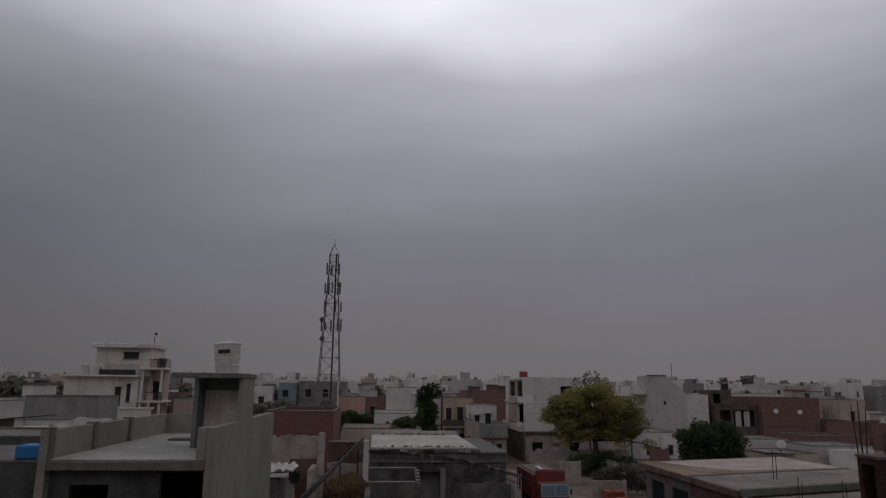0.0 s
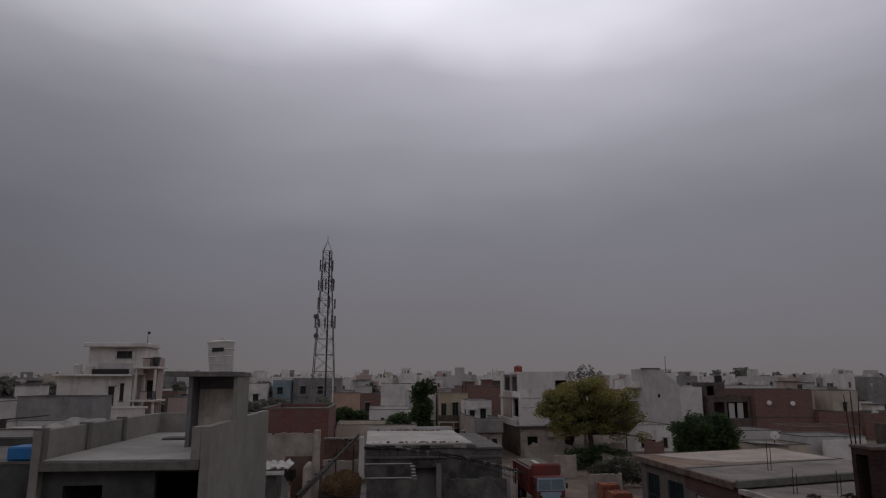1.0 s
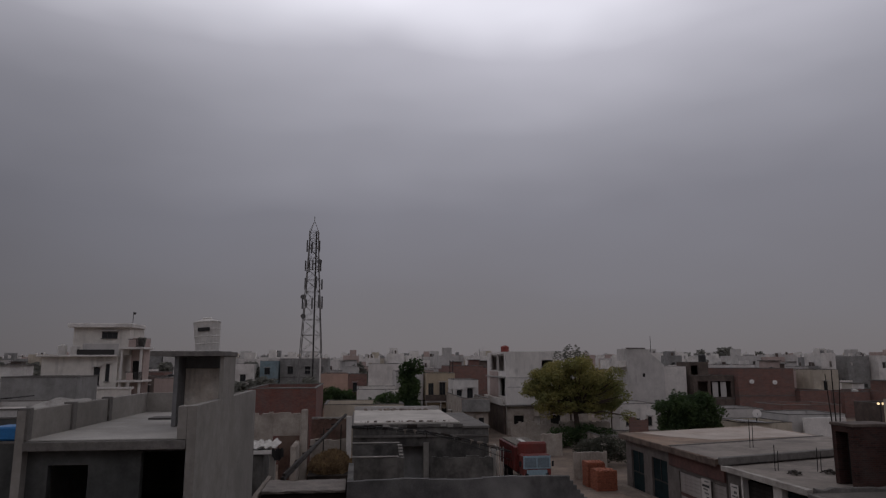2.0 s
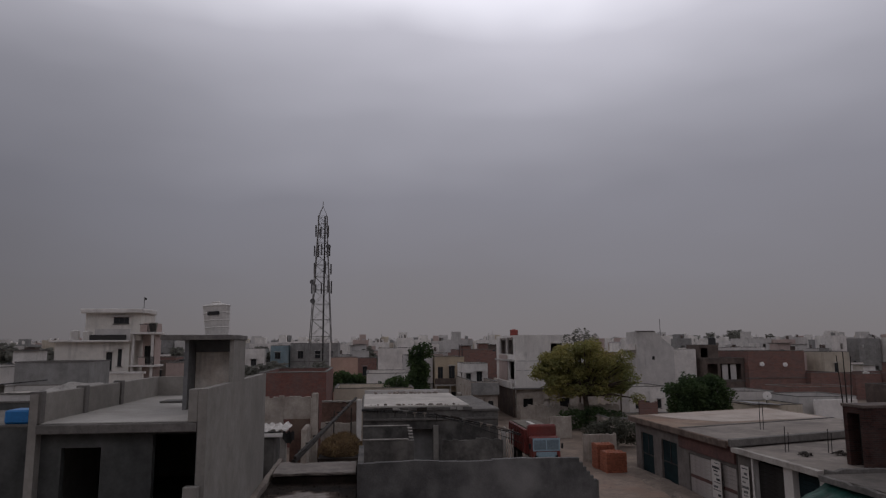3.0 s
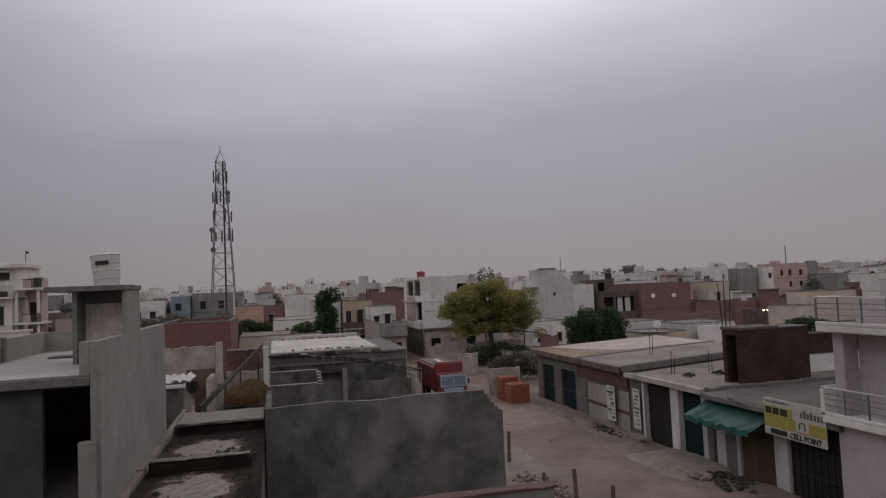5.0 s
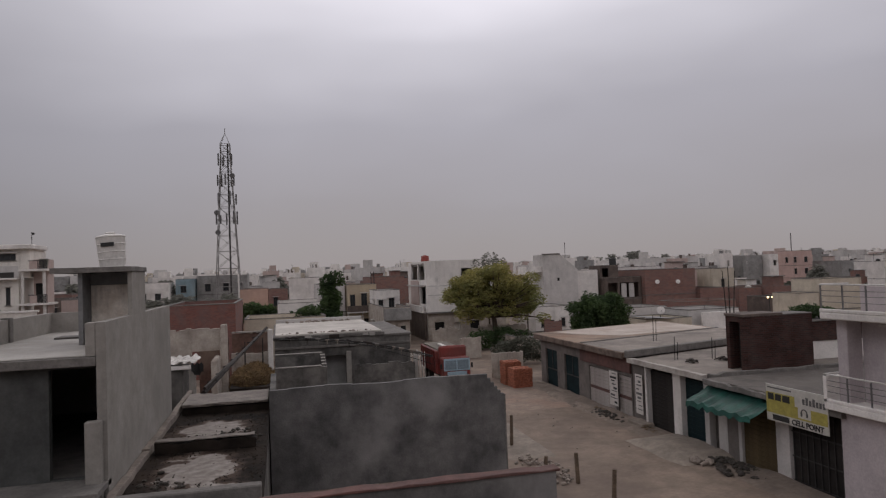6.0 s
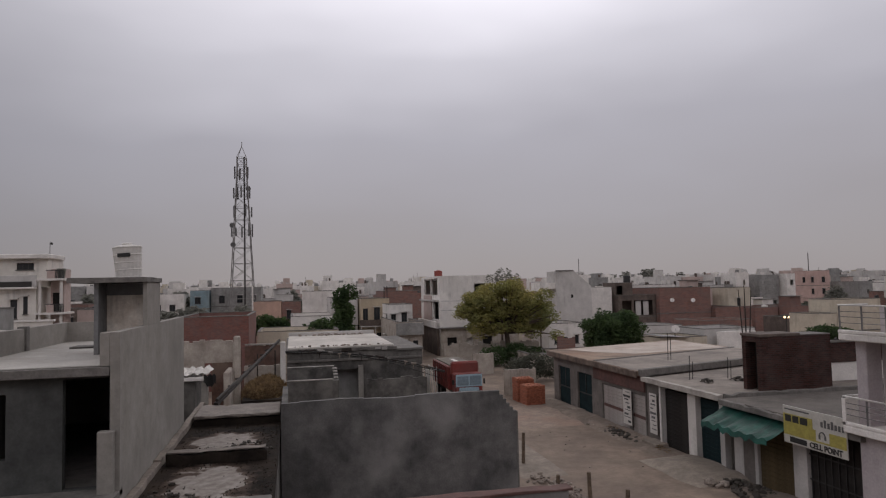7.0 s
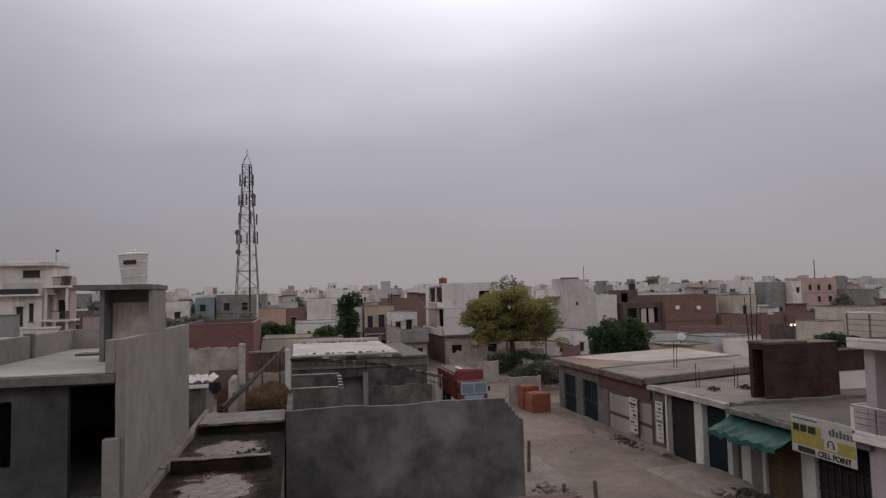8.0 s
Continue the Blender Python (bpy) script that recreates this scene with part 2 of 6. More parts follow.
M_ochre = material("ochre_painted_shutter", (0.105, 0.08, 0.044), (0.075, 0.057, 0.034), 0.8, 1.0, 0.1, stain=(0.12, 0.095, 0.06), streak=0.3)
M_redband = material("faded_red_fascia", (0.145, 0.07, 0.062), (0.09, 0.05, 0.046), 0.85, 0.9, 0.15, stain=(0.1, 0.07, 0.065))
for m in (M_shutter, M_tealdoor, M_ochre, M_browbrick, M_void, M_tanroof):
    m.node_tree.nodes["Principled BSDF"].inputs["Specular IOR Level"].default_value = 0.12
M_awning = material("teal_green_tarpaulin", (0.008, 0.1, 0.078), (0.004, 0.042, 0.036), 0.6, 1.6, 0.15, stain=(0.03, 0.2, 0.165), stain_amount=0.4)
M_bluetarp = plain("bright_blue_plastic", (0.02, 0.19, 0.52), 0.5)
M_glass = plain("dark_window_glass", (0.03, 0.034, 0.04), 0.15)
M_steel = material("galvanised_steel", (0.24, 0.24, 0.25), (0.16, 0.16, 0.165), 0.55, 2.0, 0.05, metal=0.5)
M_darksteel = plain("dark_painted_steel", (0.045, 0.043, 0.043), 0.6, 0.3)
M_bright = material("bright_railing_steel", (0.62, 0.62, 0.63), (0.5, 0.5, 0.5), 0.4, 2.0, 0.02, metal=0.4)
M_tank = material("white_plastic_tank", (0.68, 0.675, 0.67), (0.6, 0.595, 0.59), 0.5, 1.5, 0.03, stain=(0.45, 0.43, 0.41), stain_amount=0.3)
M_blacktank = plain("black_plastic_tank", (0.03, 0.03, 0.032), 0.5)
M_yardwall = material("sooty_brown_brickwork", (0.15, 0.085, 0.066), (0.085, 0.052, 0.044), 0.93, 1.2, 0.3, stain=(0.2, 0.155, 0.13), stain_amount=0.6, streak=0.4)
M_redtank = plain("dull_red_plastic_tank", (0.32, 0.07, 0.055), 0.6)
M_wood = material("weathered_wood", (0.17, 0.125, 0.09), (0.1, 0.075, 0.056), 0.9, 2.5, 0.4, grain=18)
M_bamboo = material("dark_bamboo", (0.034, 0.025, 0.02), (0.018, 0.014, 0.012), 0.85, 2.0, 0.3)
M_bark = material("bark", (0.12, 0.09, 0.07), (0.07, 0.052, 0.042), 0.95, 2.0, 0.6)
M_leaf_yellow = material("yellow_green_leaves", (0.40, 0.352, 0.122), (0.205, 0.23, 0.09), 0.75, 0.28, 0.0, grain=3.0, island=0.32)
M_leaf_dark = material("dark_green_leaves", (0.078, 0.125, 0.045), (0.042, 0.076, 0.031), 0.75, 0.6, 0.0, grain=3.0, island=0.4)
# greyed and lightened: the haze over far foliage is in this colour
M_leaf_far = material("haze_grey_leaves", (0.24, 0.245, 0.222), (0.19, 0.196, 0.178), 0.8, 0.4, 0.0, grain=2.0, island=0.3)
for m in (M_leaf_yellow, M_leaf_dark, M_leaf_far):
    # light passes through thin leaves
    nt = m.node_tree
    sh = nt.nodes["Principled BSDF"]
    tl, mx = nt.nodes.new("ShaderNodeBsdfTranslucent"), nt.nodes.new("ShaderNodeMixShader")
    if sh.inputs["Base Color"].links:
        nt.links.new(sh.inputs["Base Color"].links[0].from_socket, tl.inputs["Color"])
    mx.inputs[0].default_value = 0.45
    nt.links.new(sh.outputs[0], mx.inputs[1]); nt.links.new(tl.outputs[0], mx.inputs[2])
    nt.links.new(mx.outputs[0], nt.nodes["Material Output"].inputs["Surface"])
M_leaf_scrub = material("dusty_scrub_leaves", (0.12, 0.125, 0.1), (0.075, 0.082, 0.065), 0.8, 0.4, 0.0, grain=2.0, island=0.35)
M_drygrass = material("dry_straw", (0.27, 0.19, 0.10), (0.15, 0.1, 0.058), 0.95, 1.5, 0.5, island=0.5)
M_redtruck = material("red_lorry_paint", (0.22, 0.034, 0.027), (0.15, 0.026, 0.023), 0.55, 1.2, 0.08, stain=(0.14, 0.06, 0.05), stain_amount=0.5)
M_bluecab = plain("light_blue_cab_paint", (0.30, 0.43, 0.53), 0.45)
# pale blue base puts the sky's reflection into the windscreen
M_screen = plain("sky_tinted_windscreen_glass", (0.20, 0.27, 0.33), 0.12)
M_rubber = plain("black_rubber", (0.02, 0.02, 0.02), 0.85)
M_sheet = material("white_plastic_sheet", (0.66, 0.655, 0.65), (0.52, 0.51, 0.5), 0.6, 1.5, 0.1)
M_blackcloth = plain("black_cloth", (0.02, 0.019, 0.019), 0.9)
M_rubble = material("broken_masonry", (0.36, 0.32, 0.29), (0.2, 0.165, 0.145), 0.95, 3.0, 0.4, vary=0.3)
M_darkrubble = material("sooty_rubble", (0.085, 0.075, 0.066), (0.04, 0.035, 0.031), 0.95, 3.0, 0.4, vary=0.35)
M_poster = material("white_poster_paper", (0.66, 0.65, 0.64), (0.56, 0.55, 0.54), 0.8, 2.0, 0.02, stain=(0.4, 0.37, 0.35), stain_amount=0.3)
M_signwhite = plain("sign_white_vinyl", (0.52, 0.52, 0.50), 0.5)
M_signyellow = plain("sign_yellow_vinyl", (0.40, 0.36, 0.09), 0.5)
M_ink = plain("black_print", (0.02, 0.02, 0.02), 0.6)
M_greyink = plain("grey_print", (0.12, 0.12, 0.125), 0.6)
M_midroof = material("dusty_grey_roof", (0.33, 0.295, 0.27), (0.175, 0.155, 0.143), 0.9, 0.45, 0.2, stain=(0.24, 0.213, 0.195), stain_amount=0.65)
M_shopgrey = material("bare_cement_block", (0.33, 0.335, 0.34), (0.25, 0.253, 0.258), 0.9, 0.5, 0.1, stain=(0.18, 0.18, 0.18), streak=0.5)
M_lamp = plain("lit_lamp_glass", (1.0, 0.8, 0.5), 0.4, emit=2.4)


# ---------------------------------------------------------------- building blocks
def part(name, bm, mat, parent=None, label=""):
    me = bpy.data.meshes.new(name)
    bm.to_mesh(me); bm.free()
    me.materials.append(mat)
    ob = new(name, me)
    if parent is not None:
        ob.parent = parent
        ob.matrix_parent_inverse = parent.matrix_world.inverted()
    return tagged(ob, label)


def thing(name, at, label, category, group="", kind=""):
    ob = new(name)
    ob.location = at
    ob.empty_display_size = 0.3
    ob.matrix_world = Matrix.Translation(at)
    return tagged(ob, label, category, group, kind)


def box(bm, x0, x1, y0, y1, z0, z1, bevel=0.0, turn=None):
    m = Matrix.Translation(((x0 + x1) / 2, (y0 + y1) / 2, (z0 + z1) / 2))
    if turn is not None:
        m = m @ turn
    v = bmesh.ops.create_cube(bm, size=1.0, matrix=m @ Matrix.Diagonal((abs(x1 - x0), abs(y1 - y0), abs(z1 - z0), 1)))["verts"]
    if bevel:
        edges = list({e for q in v for e in q.link_edges})
        bmesh.ops.bevel(bm, geom=edges, offset=bevel, segments=1, affect="EDGES")
    return bm


def rough_bar(x0, x1, y0, y1, z0, z1, step=0.35, amp=0.015, seed=1):
    """A long cast or masonry bar whose edges wander a little, as if knocked and worn."""
    r = random.Random(seed)
    bm = bmesh.new()
    lng = 1 if (y1 - y0) > (x1 - x0) else 0
    a0, a1 = ((x0, x1), (y0, y1))[lng]
    n = max(2, int((a1 - a0) / step))
    rings = []
    for k in range(n + 1):
        a = a0 + (a1 - a0) * k / n + (r.uniform(-0.3, 0.3) * (a1 - a0) / n if 0 < k < n else 0)
        lo, hi = ((y0, y1), (x0, x1))[lng]
        chip = amp * 2.5 if r.random() < 0.12 else 0
        ring = []
        for u, z in ((lo, z0), (hi, z0), (hi, z1), (lo, z1)):
            u, z2 = u + r.uniform(-amp, amp), z + (r.uniform(-amp, amp) - chip if z == z1 else 0)
            ring.append(bm.verts.new((u, a, z2) if lng else (a, u, z2)))
        rings.append(ring)
    for p, q in zip(rings, rings[1:]):
        for k in range(4):
            bm.faces.new((p[k], p[(k + 1) % 4], q[(k + 1) % 4], q[k]))
    bm.faces.new(rings[0]); bm.faces.new(rings[-1])
    bmesh.ops.recalc_face_normals(bm, faces=bm.faces)
    bmesh.ops.bevel(bm, geom=[e for e in bm.edges if abs((e.verts[0].co - e.verts[1].co)[lng]) > step * 0.2], offset=amp * 0.9, segments=1, affect="EDGES")
    return bm


def boxm(*args, **kw):
    return box(bmesh.new(), *args, **kw)


def tube(bm, p, q, r0, r1=None, seg=8):
    p, q = Vector(p), Vector(q)
    d = q - p
    m = Matrix.Translation((p + q) / 2) @ d.to_track_quat("Z", "Y").to_matrix().to_4x4()
    bmesh.ops.create_cone(bm, cap_ends=True, segments=seg, radius1=r0, radius2=r0 if r1 is None else r1, depth=d.length, matrix=m)
    return bm


def tubem(*args, **kw):
    return tube(bmesh.new(), *args, **kw)


def wall_panel(bm, along, a0, a1, c, th, z0, z1, holes=(), top=None):
    """A wall with real openings. along 'x' or 'y', from a0 to a1, its outer face at c, its thickness th (signed, inwards)."""
    us = sorted({a0, a1, *[min(max(h[i], a0), a1) for h in holes for i in (0, 1)]})
    zs = sorted({z0, z1, *[min(max(h[i], z0), z1) for h in holes for i in (2, 3)]})
    def solid(i, j):
        if not (0 <= i < len(us) - 1 and 0 <= j < len(zs) - 1):
            return False
        u, z = (us[i] + us[i + 1]) / 2, (zs[j] + zs[j + 1]) / 2
        return not any(h[0] < u < h[1] and h[2] < z < h[3] for h in holes)
    def face(pts):
        bm.faces.new([bm.verts.new((p[0], p[1], p[2]) if along == "x" else (p[1], p[0], p[2])) for p in pts])
    e = c + th
    for i in range(len(us) - 1):
        for j in range(len(zs) - 1):
            if not solid(i, j):
                continue
            u, v, a, b = us[i], us[i + 1], zs[j], zs[j + 1]
            face([(u, c, a), (v, c, a), (v, c, b), (u, c, b)])
            face([(u, e, a), (u, e, b), (v, e, b), (v, e, a)])
            if not solid(i - 1, j): face([(u, c, a), (u, c, b), (u, e, b), (u, e, a)])
            if not solid(i + 1, j): face([(v, c, a), (v, e, a), (v, e, b), (v, c, b)])
            if not solid(i, j - 1): face([(u, c, a), (u, e, a), (v, e, a), (v, c, a)])
            if not solid(i, j + 1): face([(u, c, b), (v, c, b), (v, e, b), (u, e, b)])
    return bm


def mend(bm):
    bmesh.ops.remove_doubles(bm, verts=bm.verts, dist=0.001)
    bmesh.ops.recalc_face_normals(bm, faces=bm.faces)
    return bm


def window_in(parent, along, u0, u1, z0, z1, c, inward, frame_mat=None, pane_mat=None, bars=1, sill=True):
    """A window set back in its opening: frame, pane and sill."""
    fm, pm = frame_mat or M_darksteel, pane_mat or M_glass
    s = 1 if inward > 0 else -1
    def bx(bm, ua, ub, d0, d1, za, zb):
        lo, hi = sorted((c + s * d0, c + s * d1))
        return box(bm, ua, ub, lo, hi, za, zb) if along == "x" else box(bm, lo, hi, ua, ub, za, zb)
    bm = bmesh.new()
    w = 0.06
    for ua, ub, za, zb in ((u0, u0 + w, z0, z1), (u1 - w, u1, z0, z1), (u0 + w, u1 - w, z0, z0 + w), (u0 + w, u1 - w, z1 - w, z1)):
        bx(bm, ua, ub, 0.06, 0.12, za, zb)
    for k in range(bars):
        u = u0 + (u1 - u0) * (k + 1) / (bars + 1)
        bx(bm, u - 0.025, u + 0.025, 0.065, 0.115, z0 + w, z1 - w)
    win = part("window", bm, fm, parent)
    part("pane", bx(bmesh.new(), u0 + w, u1 - w, 0.085, 0.095, z0 + w, z1 - w), pm, win)
    if sill and z1 - z0 < 1.9:
        part("sunshade", bx(bmesh.new(), u0 - 0.15, u1 + 0.15, -0.42, 0.02, z1 + 0.06, z1 + 0.13), M_grey, win)
    if sill:
        part("sill", bx(bmesh.new(), u0 - 0.08, u1 + 0.08, -0.1, 0.03, z0 - 0.07, z0 - 0.004), M_slab, win)
    return win


def house(name, label, x0, x1, y0, y1, h, wall_mat, roof_mat=None, storeys=1, parapet=0.7, front=(), left=(), right=(), group="", glazed=True, overhang=0.0, door_mat=None, bars=1):
    """A flat-roofed masonry house. front (facing -y), left (facing -x) and right: openings u0, u1, z0, z1."""
    th = 0.23
    hs = thing(name, ((x0 + x1) / 2, (y0 + y1) / 2, 0), label, "house", group)
    bm = bmesh.new()
    top = h + parapet
    wall_panel(bm, "x", x0, x1, y0, th, 0, top, front)
    wall_panel(bm, "x", x0, x1, y1, -th, 0, top)
    wall_panel(bm, "y", y0 + th, y1 - th, x0, th, 0, top, left)
    wall_panel(bm, "y", y0 + th, y1 - th, x1, -th, 0, top, right)
    part("wall", mend(bm), wall_mat, hs)
    part("roof", boxm(x0 + th, x1 - th, y0 + th, y1 - th, h - 0.15, h), roof_mat or M_deck, hs)
    part("coping", _coping(x0, x1, y0, y1, top, th), M_slab, hs)
    for s in range(1, storeys):
        z = h * s / storeys
        part("floor_slab", boxm(x0 - 0.06 - overhang, x1 + 0.06, y0 - 0.06 - overhang * 0.0, y1 - 0.3, z - 0.06, z + 0.06), M_slab, hs)
    if glazed:
        for along, c, inw, holes in (("x", y0, 1, front), ("y", x0, 1, left), ("y", x1, -1, right)):
            for u0, u1, z0, z1 in holes:
                window_in(hs, along, u0, u1, z0, z1, c, inw, bars=bars)
    return hs


def _coping(x0, x1, y0, y1, z, th):
    bm = bmesh.new()
    o = 0.03
    box(bm, x0 - o, x1 + o, y0 - o, y0 + th + o, z + 0.003, z + 0.06)
    box(bm, x0 - o, x1 + o, y1 - th - o, y1 + o, z + 0.003, z + 0.06)
    box(bm, x0 - o, x0 + th + o, y0 + th + o, y1 - th - o, z + 0.003, z + 0.06)
    box(bm, x1 - th - o, x1 + o, y0 + th + o, y1 - th - o, z + 0.003, z + 0.06)
    return bm


def lathe(profile, at, seg=20):
    """A turned body from radius and height pairs."""
    bm = bmesh.new()
    x, y, z = at
    rings = [[bm.verts.new((x + r * math.cos(math.tau * k / seg), y + r * math.sin(math.tau * k / seg), z + h)) for k in range(seg)] for r, h in profile]
    for p, q in zip(rings, rings[1:]):
        for k in range(seg):
            bm.faces.new((p[k], p[(k + 1) % seg], q[(k + 1) % seg], q[k]))
    bm.faces.new(rings[0][::-1]); bm.faces.new(rings[-1])
    return bm


def water_tank(at, r, h, mat, label, flare=1.0, bars=None, group=""):
    x, y, z = at
    t = thing("water_tank", at, label, "water tank", group)
    prof = []
    for k in range(5):
        f = k / 4
        q = r * (1 + (flare - 1) * f)
        prof += [(q, h * 0.88 * f + 0.001), (q * 1.03, h * 0.88 * f + 0.02), (q * 1.03, h * 0.88 * f + 0.035), (q, h * 0.88 * f + 0.05)]
    prof += [(r * flare * 0.97, h * 0.94), (r * flare * 0.5, h * 0.985)]
    part("body", lathe(prof, at), mat, t)
    part("lid", lathe([(r * 0.42, h * 0.985), (r * 0.42, h * 1.03), (r * 0.3, h * 1.05)], at, 14), mat, t)
    if bars:
        part("label_plate", boxm(x - r * 0.55, x + r * 0.45, y - r * flare - 0.012, y - r * flare * 0.86, z + h * 0.62, z + h * 0.73), bars, t, "dark printed band")
    return t


# ---------------------------------------------------------------- ground and street
bm = bmesh.new()
bmesh.ops.create_grid(bm, x_segments=2, y_segments=2, size=2500, matrix=Matrix.Translation((0, 900, 0)))
tagged(part("ground", bm, M_earth), "dusty bare earth of street and plots", "ground", kind="structure")

# ---------------------------------------------------------------- unfinished cement house with stair tower
def cement_house():
    h = thing("unfinished_house", (-6.3, 23.2, 0), "unfinished grey cement house with roof stair tower", "house")
    X0, X1, Y0, Y1 = -8.5, -4.2, 18.25, 28.3
    bm = bmesh.new()
    # front coloured darker than the side wall, holding its weaker light
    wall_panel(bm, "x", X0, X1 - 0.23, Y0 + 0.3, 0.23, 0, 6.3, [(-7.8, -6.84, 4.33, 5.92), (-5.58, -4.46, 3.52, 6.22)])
    part("front_wall", mend(bm), M_darkcement, h)
    bm = bmesh.new()
    wall_panel(bm, "y", Y0, Y1, X1, -0.23, 0, 7.36)
    part("side_wall", mend(bm), M_cement, h)
    bm = bmesh.new()
    wall_panel(bm, "y", Y0, Y1, X0, 0.2, 0, 7.28)
    wall_panel(bm, "x", X0 + 0.2, X1 - 0.23, Y1, -0.2, 0, 7.28)
    part("back_wall", mend(bm), M_cement, h)
    part("roof_slab", boxm(X0 + 0.2, X1 - 0.24, Y0 - 0.05, Y1 - 0.2, 6.3, 6.52, 0.012), M_slab, h)
    part("roof_screed", boxm(X0 + 0.2, X1 - 0.24, Y0 + 0.1, Y1 - 0.2, 6.524, 6.56, 0.01), M_deck, h)
    part("storey_slab", boxm(X0 + 0.2, X1 - 0.24, Y0 + 0.55, Y1 - 0.2, 3.3, 3.5), M_slab, h)
    part("balcony_slab", boxm(X0, X1, 17.15, Y0 + 0.29, 3.34, 3.5, 0.015), M_slab, h)
    part("corner_pier", boxm(X1 - 0.47, X1 - 0.235, Y0, Y0 + 0.4, 6.53, 7.36, 0.015), M_cement, h)
    part("gate_stub", boxm(X1 - 0.46, X1 - 0.1, 17.98, Y0 - 0.004, 0, 4.98, 0.02), M_cement, h)
    for y, m in ((18.27, M_slab), (21.0, M_slab), (23.9, M_slab)):
        part("parapet_pier", boxm(X0 - 0.02, X0 + 0.26, y, y + 0.26, 6.56, 7.34, 0.01), m, h)
    # stair room on the roof, open to the front
    F, B, L = 21.46, 23.45, -5.65
    bm = bmesh.new()
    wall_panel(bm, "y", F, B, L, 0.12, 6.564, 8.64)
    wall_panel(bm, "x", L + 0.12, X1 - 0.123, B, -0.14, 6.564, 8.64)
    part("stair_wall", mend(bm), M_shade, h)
    part("stair_side_wall", boxm(X1 - 0.121, X1 - 0.002, F, B, 7.362, 8.64, 0.006), M_cement, h)
    part("stair_panel", boxm(L + 0.123, X1 - 0.232, 22.36, 22.44, 6.566, 8.27, 0.01), M_streaky, h, "whitewashed panel with dark run marks")
    # dark band added in place of the shade right under the roof
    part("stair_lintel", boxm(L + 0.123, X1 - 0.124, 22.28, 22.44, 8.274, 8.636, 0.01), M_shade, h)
    part("stair_roof", rough_bar(-6.32, X1 + 0.03, F - 0.22, B + 0.15, 8.644, 8.79, 0.5, 0.01, 21), M_slab, h)
    part("stair_step", boxm(L + 0.3, X1 - 0.3, F + 0.3, F + 0.9, 6.566, 6.75, 0.01), M_slab, h)
    part("roof_hatch", boxm(-7.1, -5.9, 24.2, 25.1, 6.564, 6.62, 0.01), M_darkplaster, h, "dark hatch cover")
    return h


# darker copy of the cement, with the front's shade in the colour
M_darkcement = material("darkened_cement_plaster", (0.078, 0.082, 0.082), (0.046, 0.049, 0.05), 0.9, 0.8, 0.2, stain=(0.15, 0.155, 0.155), stain_amount=0.6, streak=0.3)
# stair room plaster, its shade under the roof put into the colour
M_shade = material("shaded_blue_grey_plaster", (0.2, 0.205, 0.215), (0.15, 0.153, 0.16), 0.9, 1.0, 0.2, stain=(0.1, 0.1, 0.105))
M_streaky = material("streaked_whitewash", (0.86, 0.82, 0.77), (0.72, 0.68, 0.63), 0.9, 1.5, 0.1, stain=(0.36, 0.27, 0.20), stain_amount=0.8, streak=0.9)
cement_house()
water_tank((-4.93, 22.5, 8.785), 0.36, 1.04, M_tank, "white plastic water tank on the stair tower", 1.16, M_ink).rotation_euler.y = -radians(3.5)

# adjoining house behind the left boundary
house("grey_house", "low grey cement house beside the unfinished house", -14.5, -8.55, 18.6, 27.0, 6.2, M_darkcement, M_slab, 2, 0.25, glazed=False)
tagged(part("blue_tub", boxm(-9.3, -8.62, 18.7, 19.5, 6.52, 6.86, 0.04), M_bluetarp), "bright blue plastic tub on the roof edge", "tub")

# ---------------------------------------------------------------- low roof between the houses
M_oldwash = material("old_dirty_whitewash", (0.50, 0.46, 0.42), (0.37, 0.335, 0.305), 0.92, 1.3, 0.3, stain=(0.19, 0.155, 0.135), stain_amount=0.7, streak=0.7)
M_litter = material("mixed_litter", (0.055, 0.042, 0.032), (0.02, 0.016, 0.013), 0.9, 2.0, 0.0, island=0.7)


M_kerb = material("dusty_kerb_mortar", (0.27, 0.235, 0.21), (0.185, 0.16, 0.145), 0.94, 1.4, 0.4, stain=(0.1, 0.085, 0.075), stain_amount=0.6)
M_mortar = material("worn_mortar_edge", (0.36, 0.345, 0.33), (0.24, 0.23, 0.22), 0.93, 2.2, 0.4, stain=(0.13, 0.125, 0.12), stain_amount=0.7)
M_darkscreed.node_tree.nodes["Principled BSDF"].inputs["Specular IOR Level"].default_value = 0.12


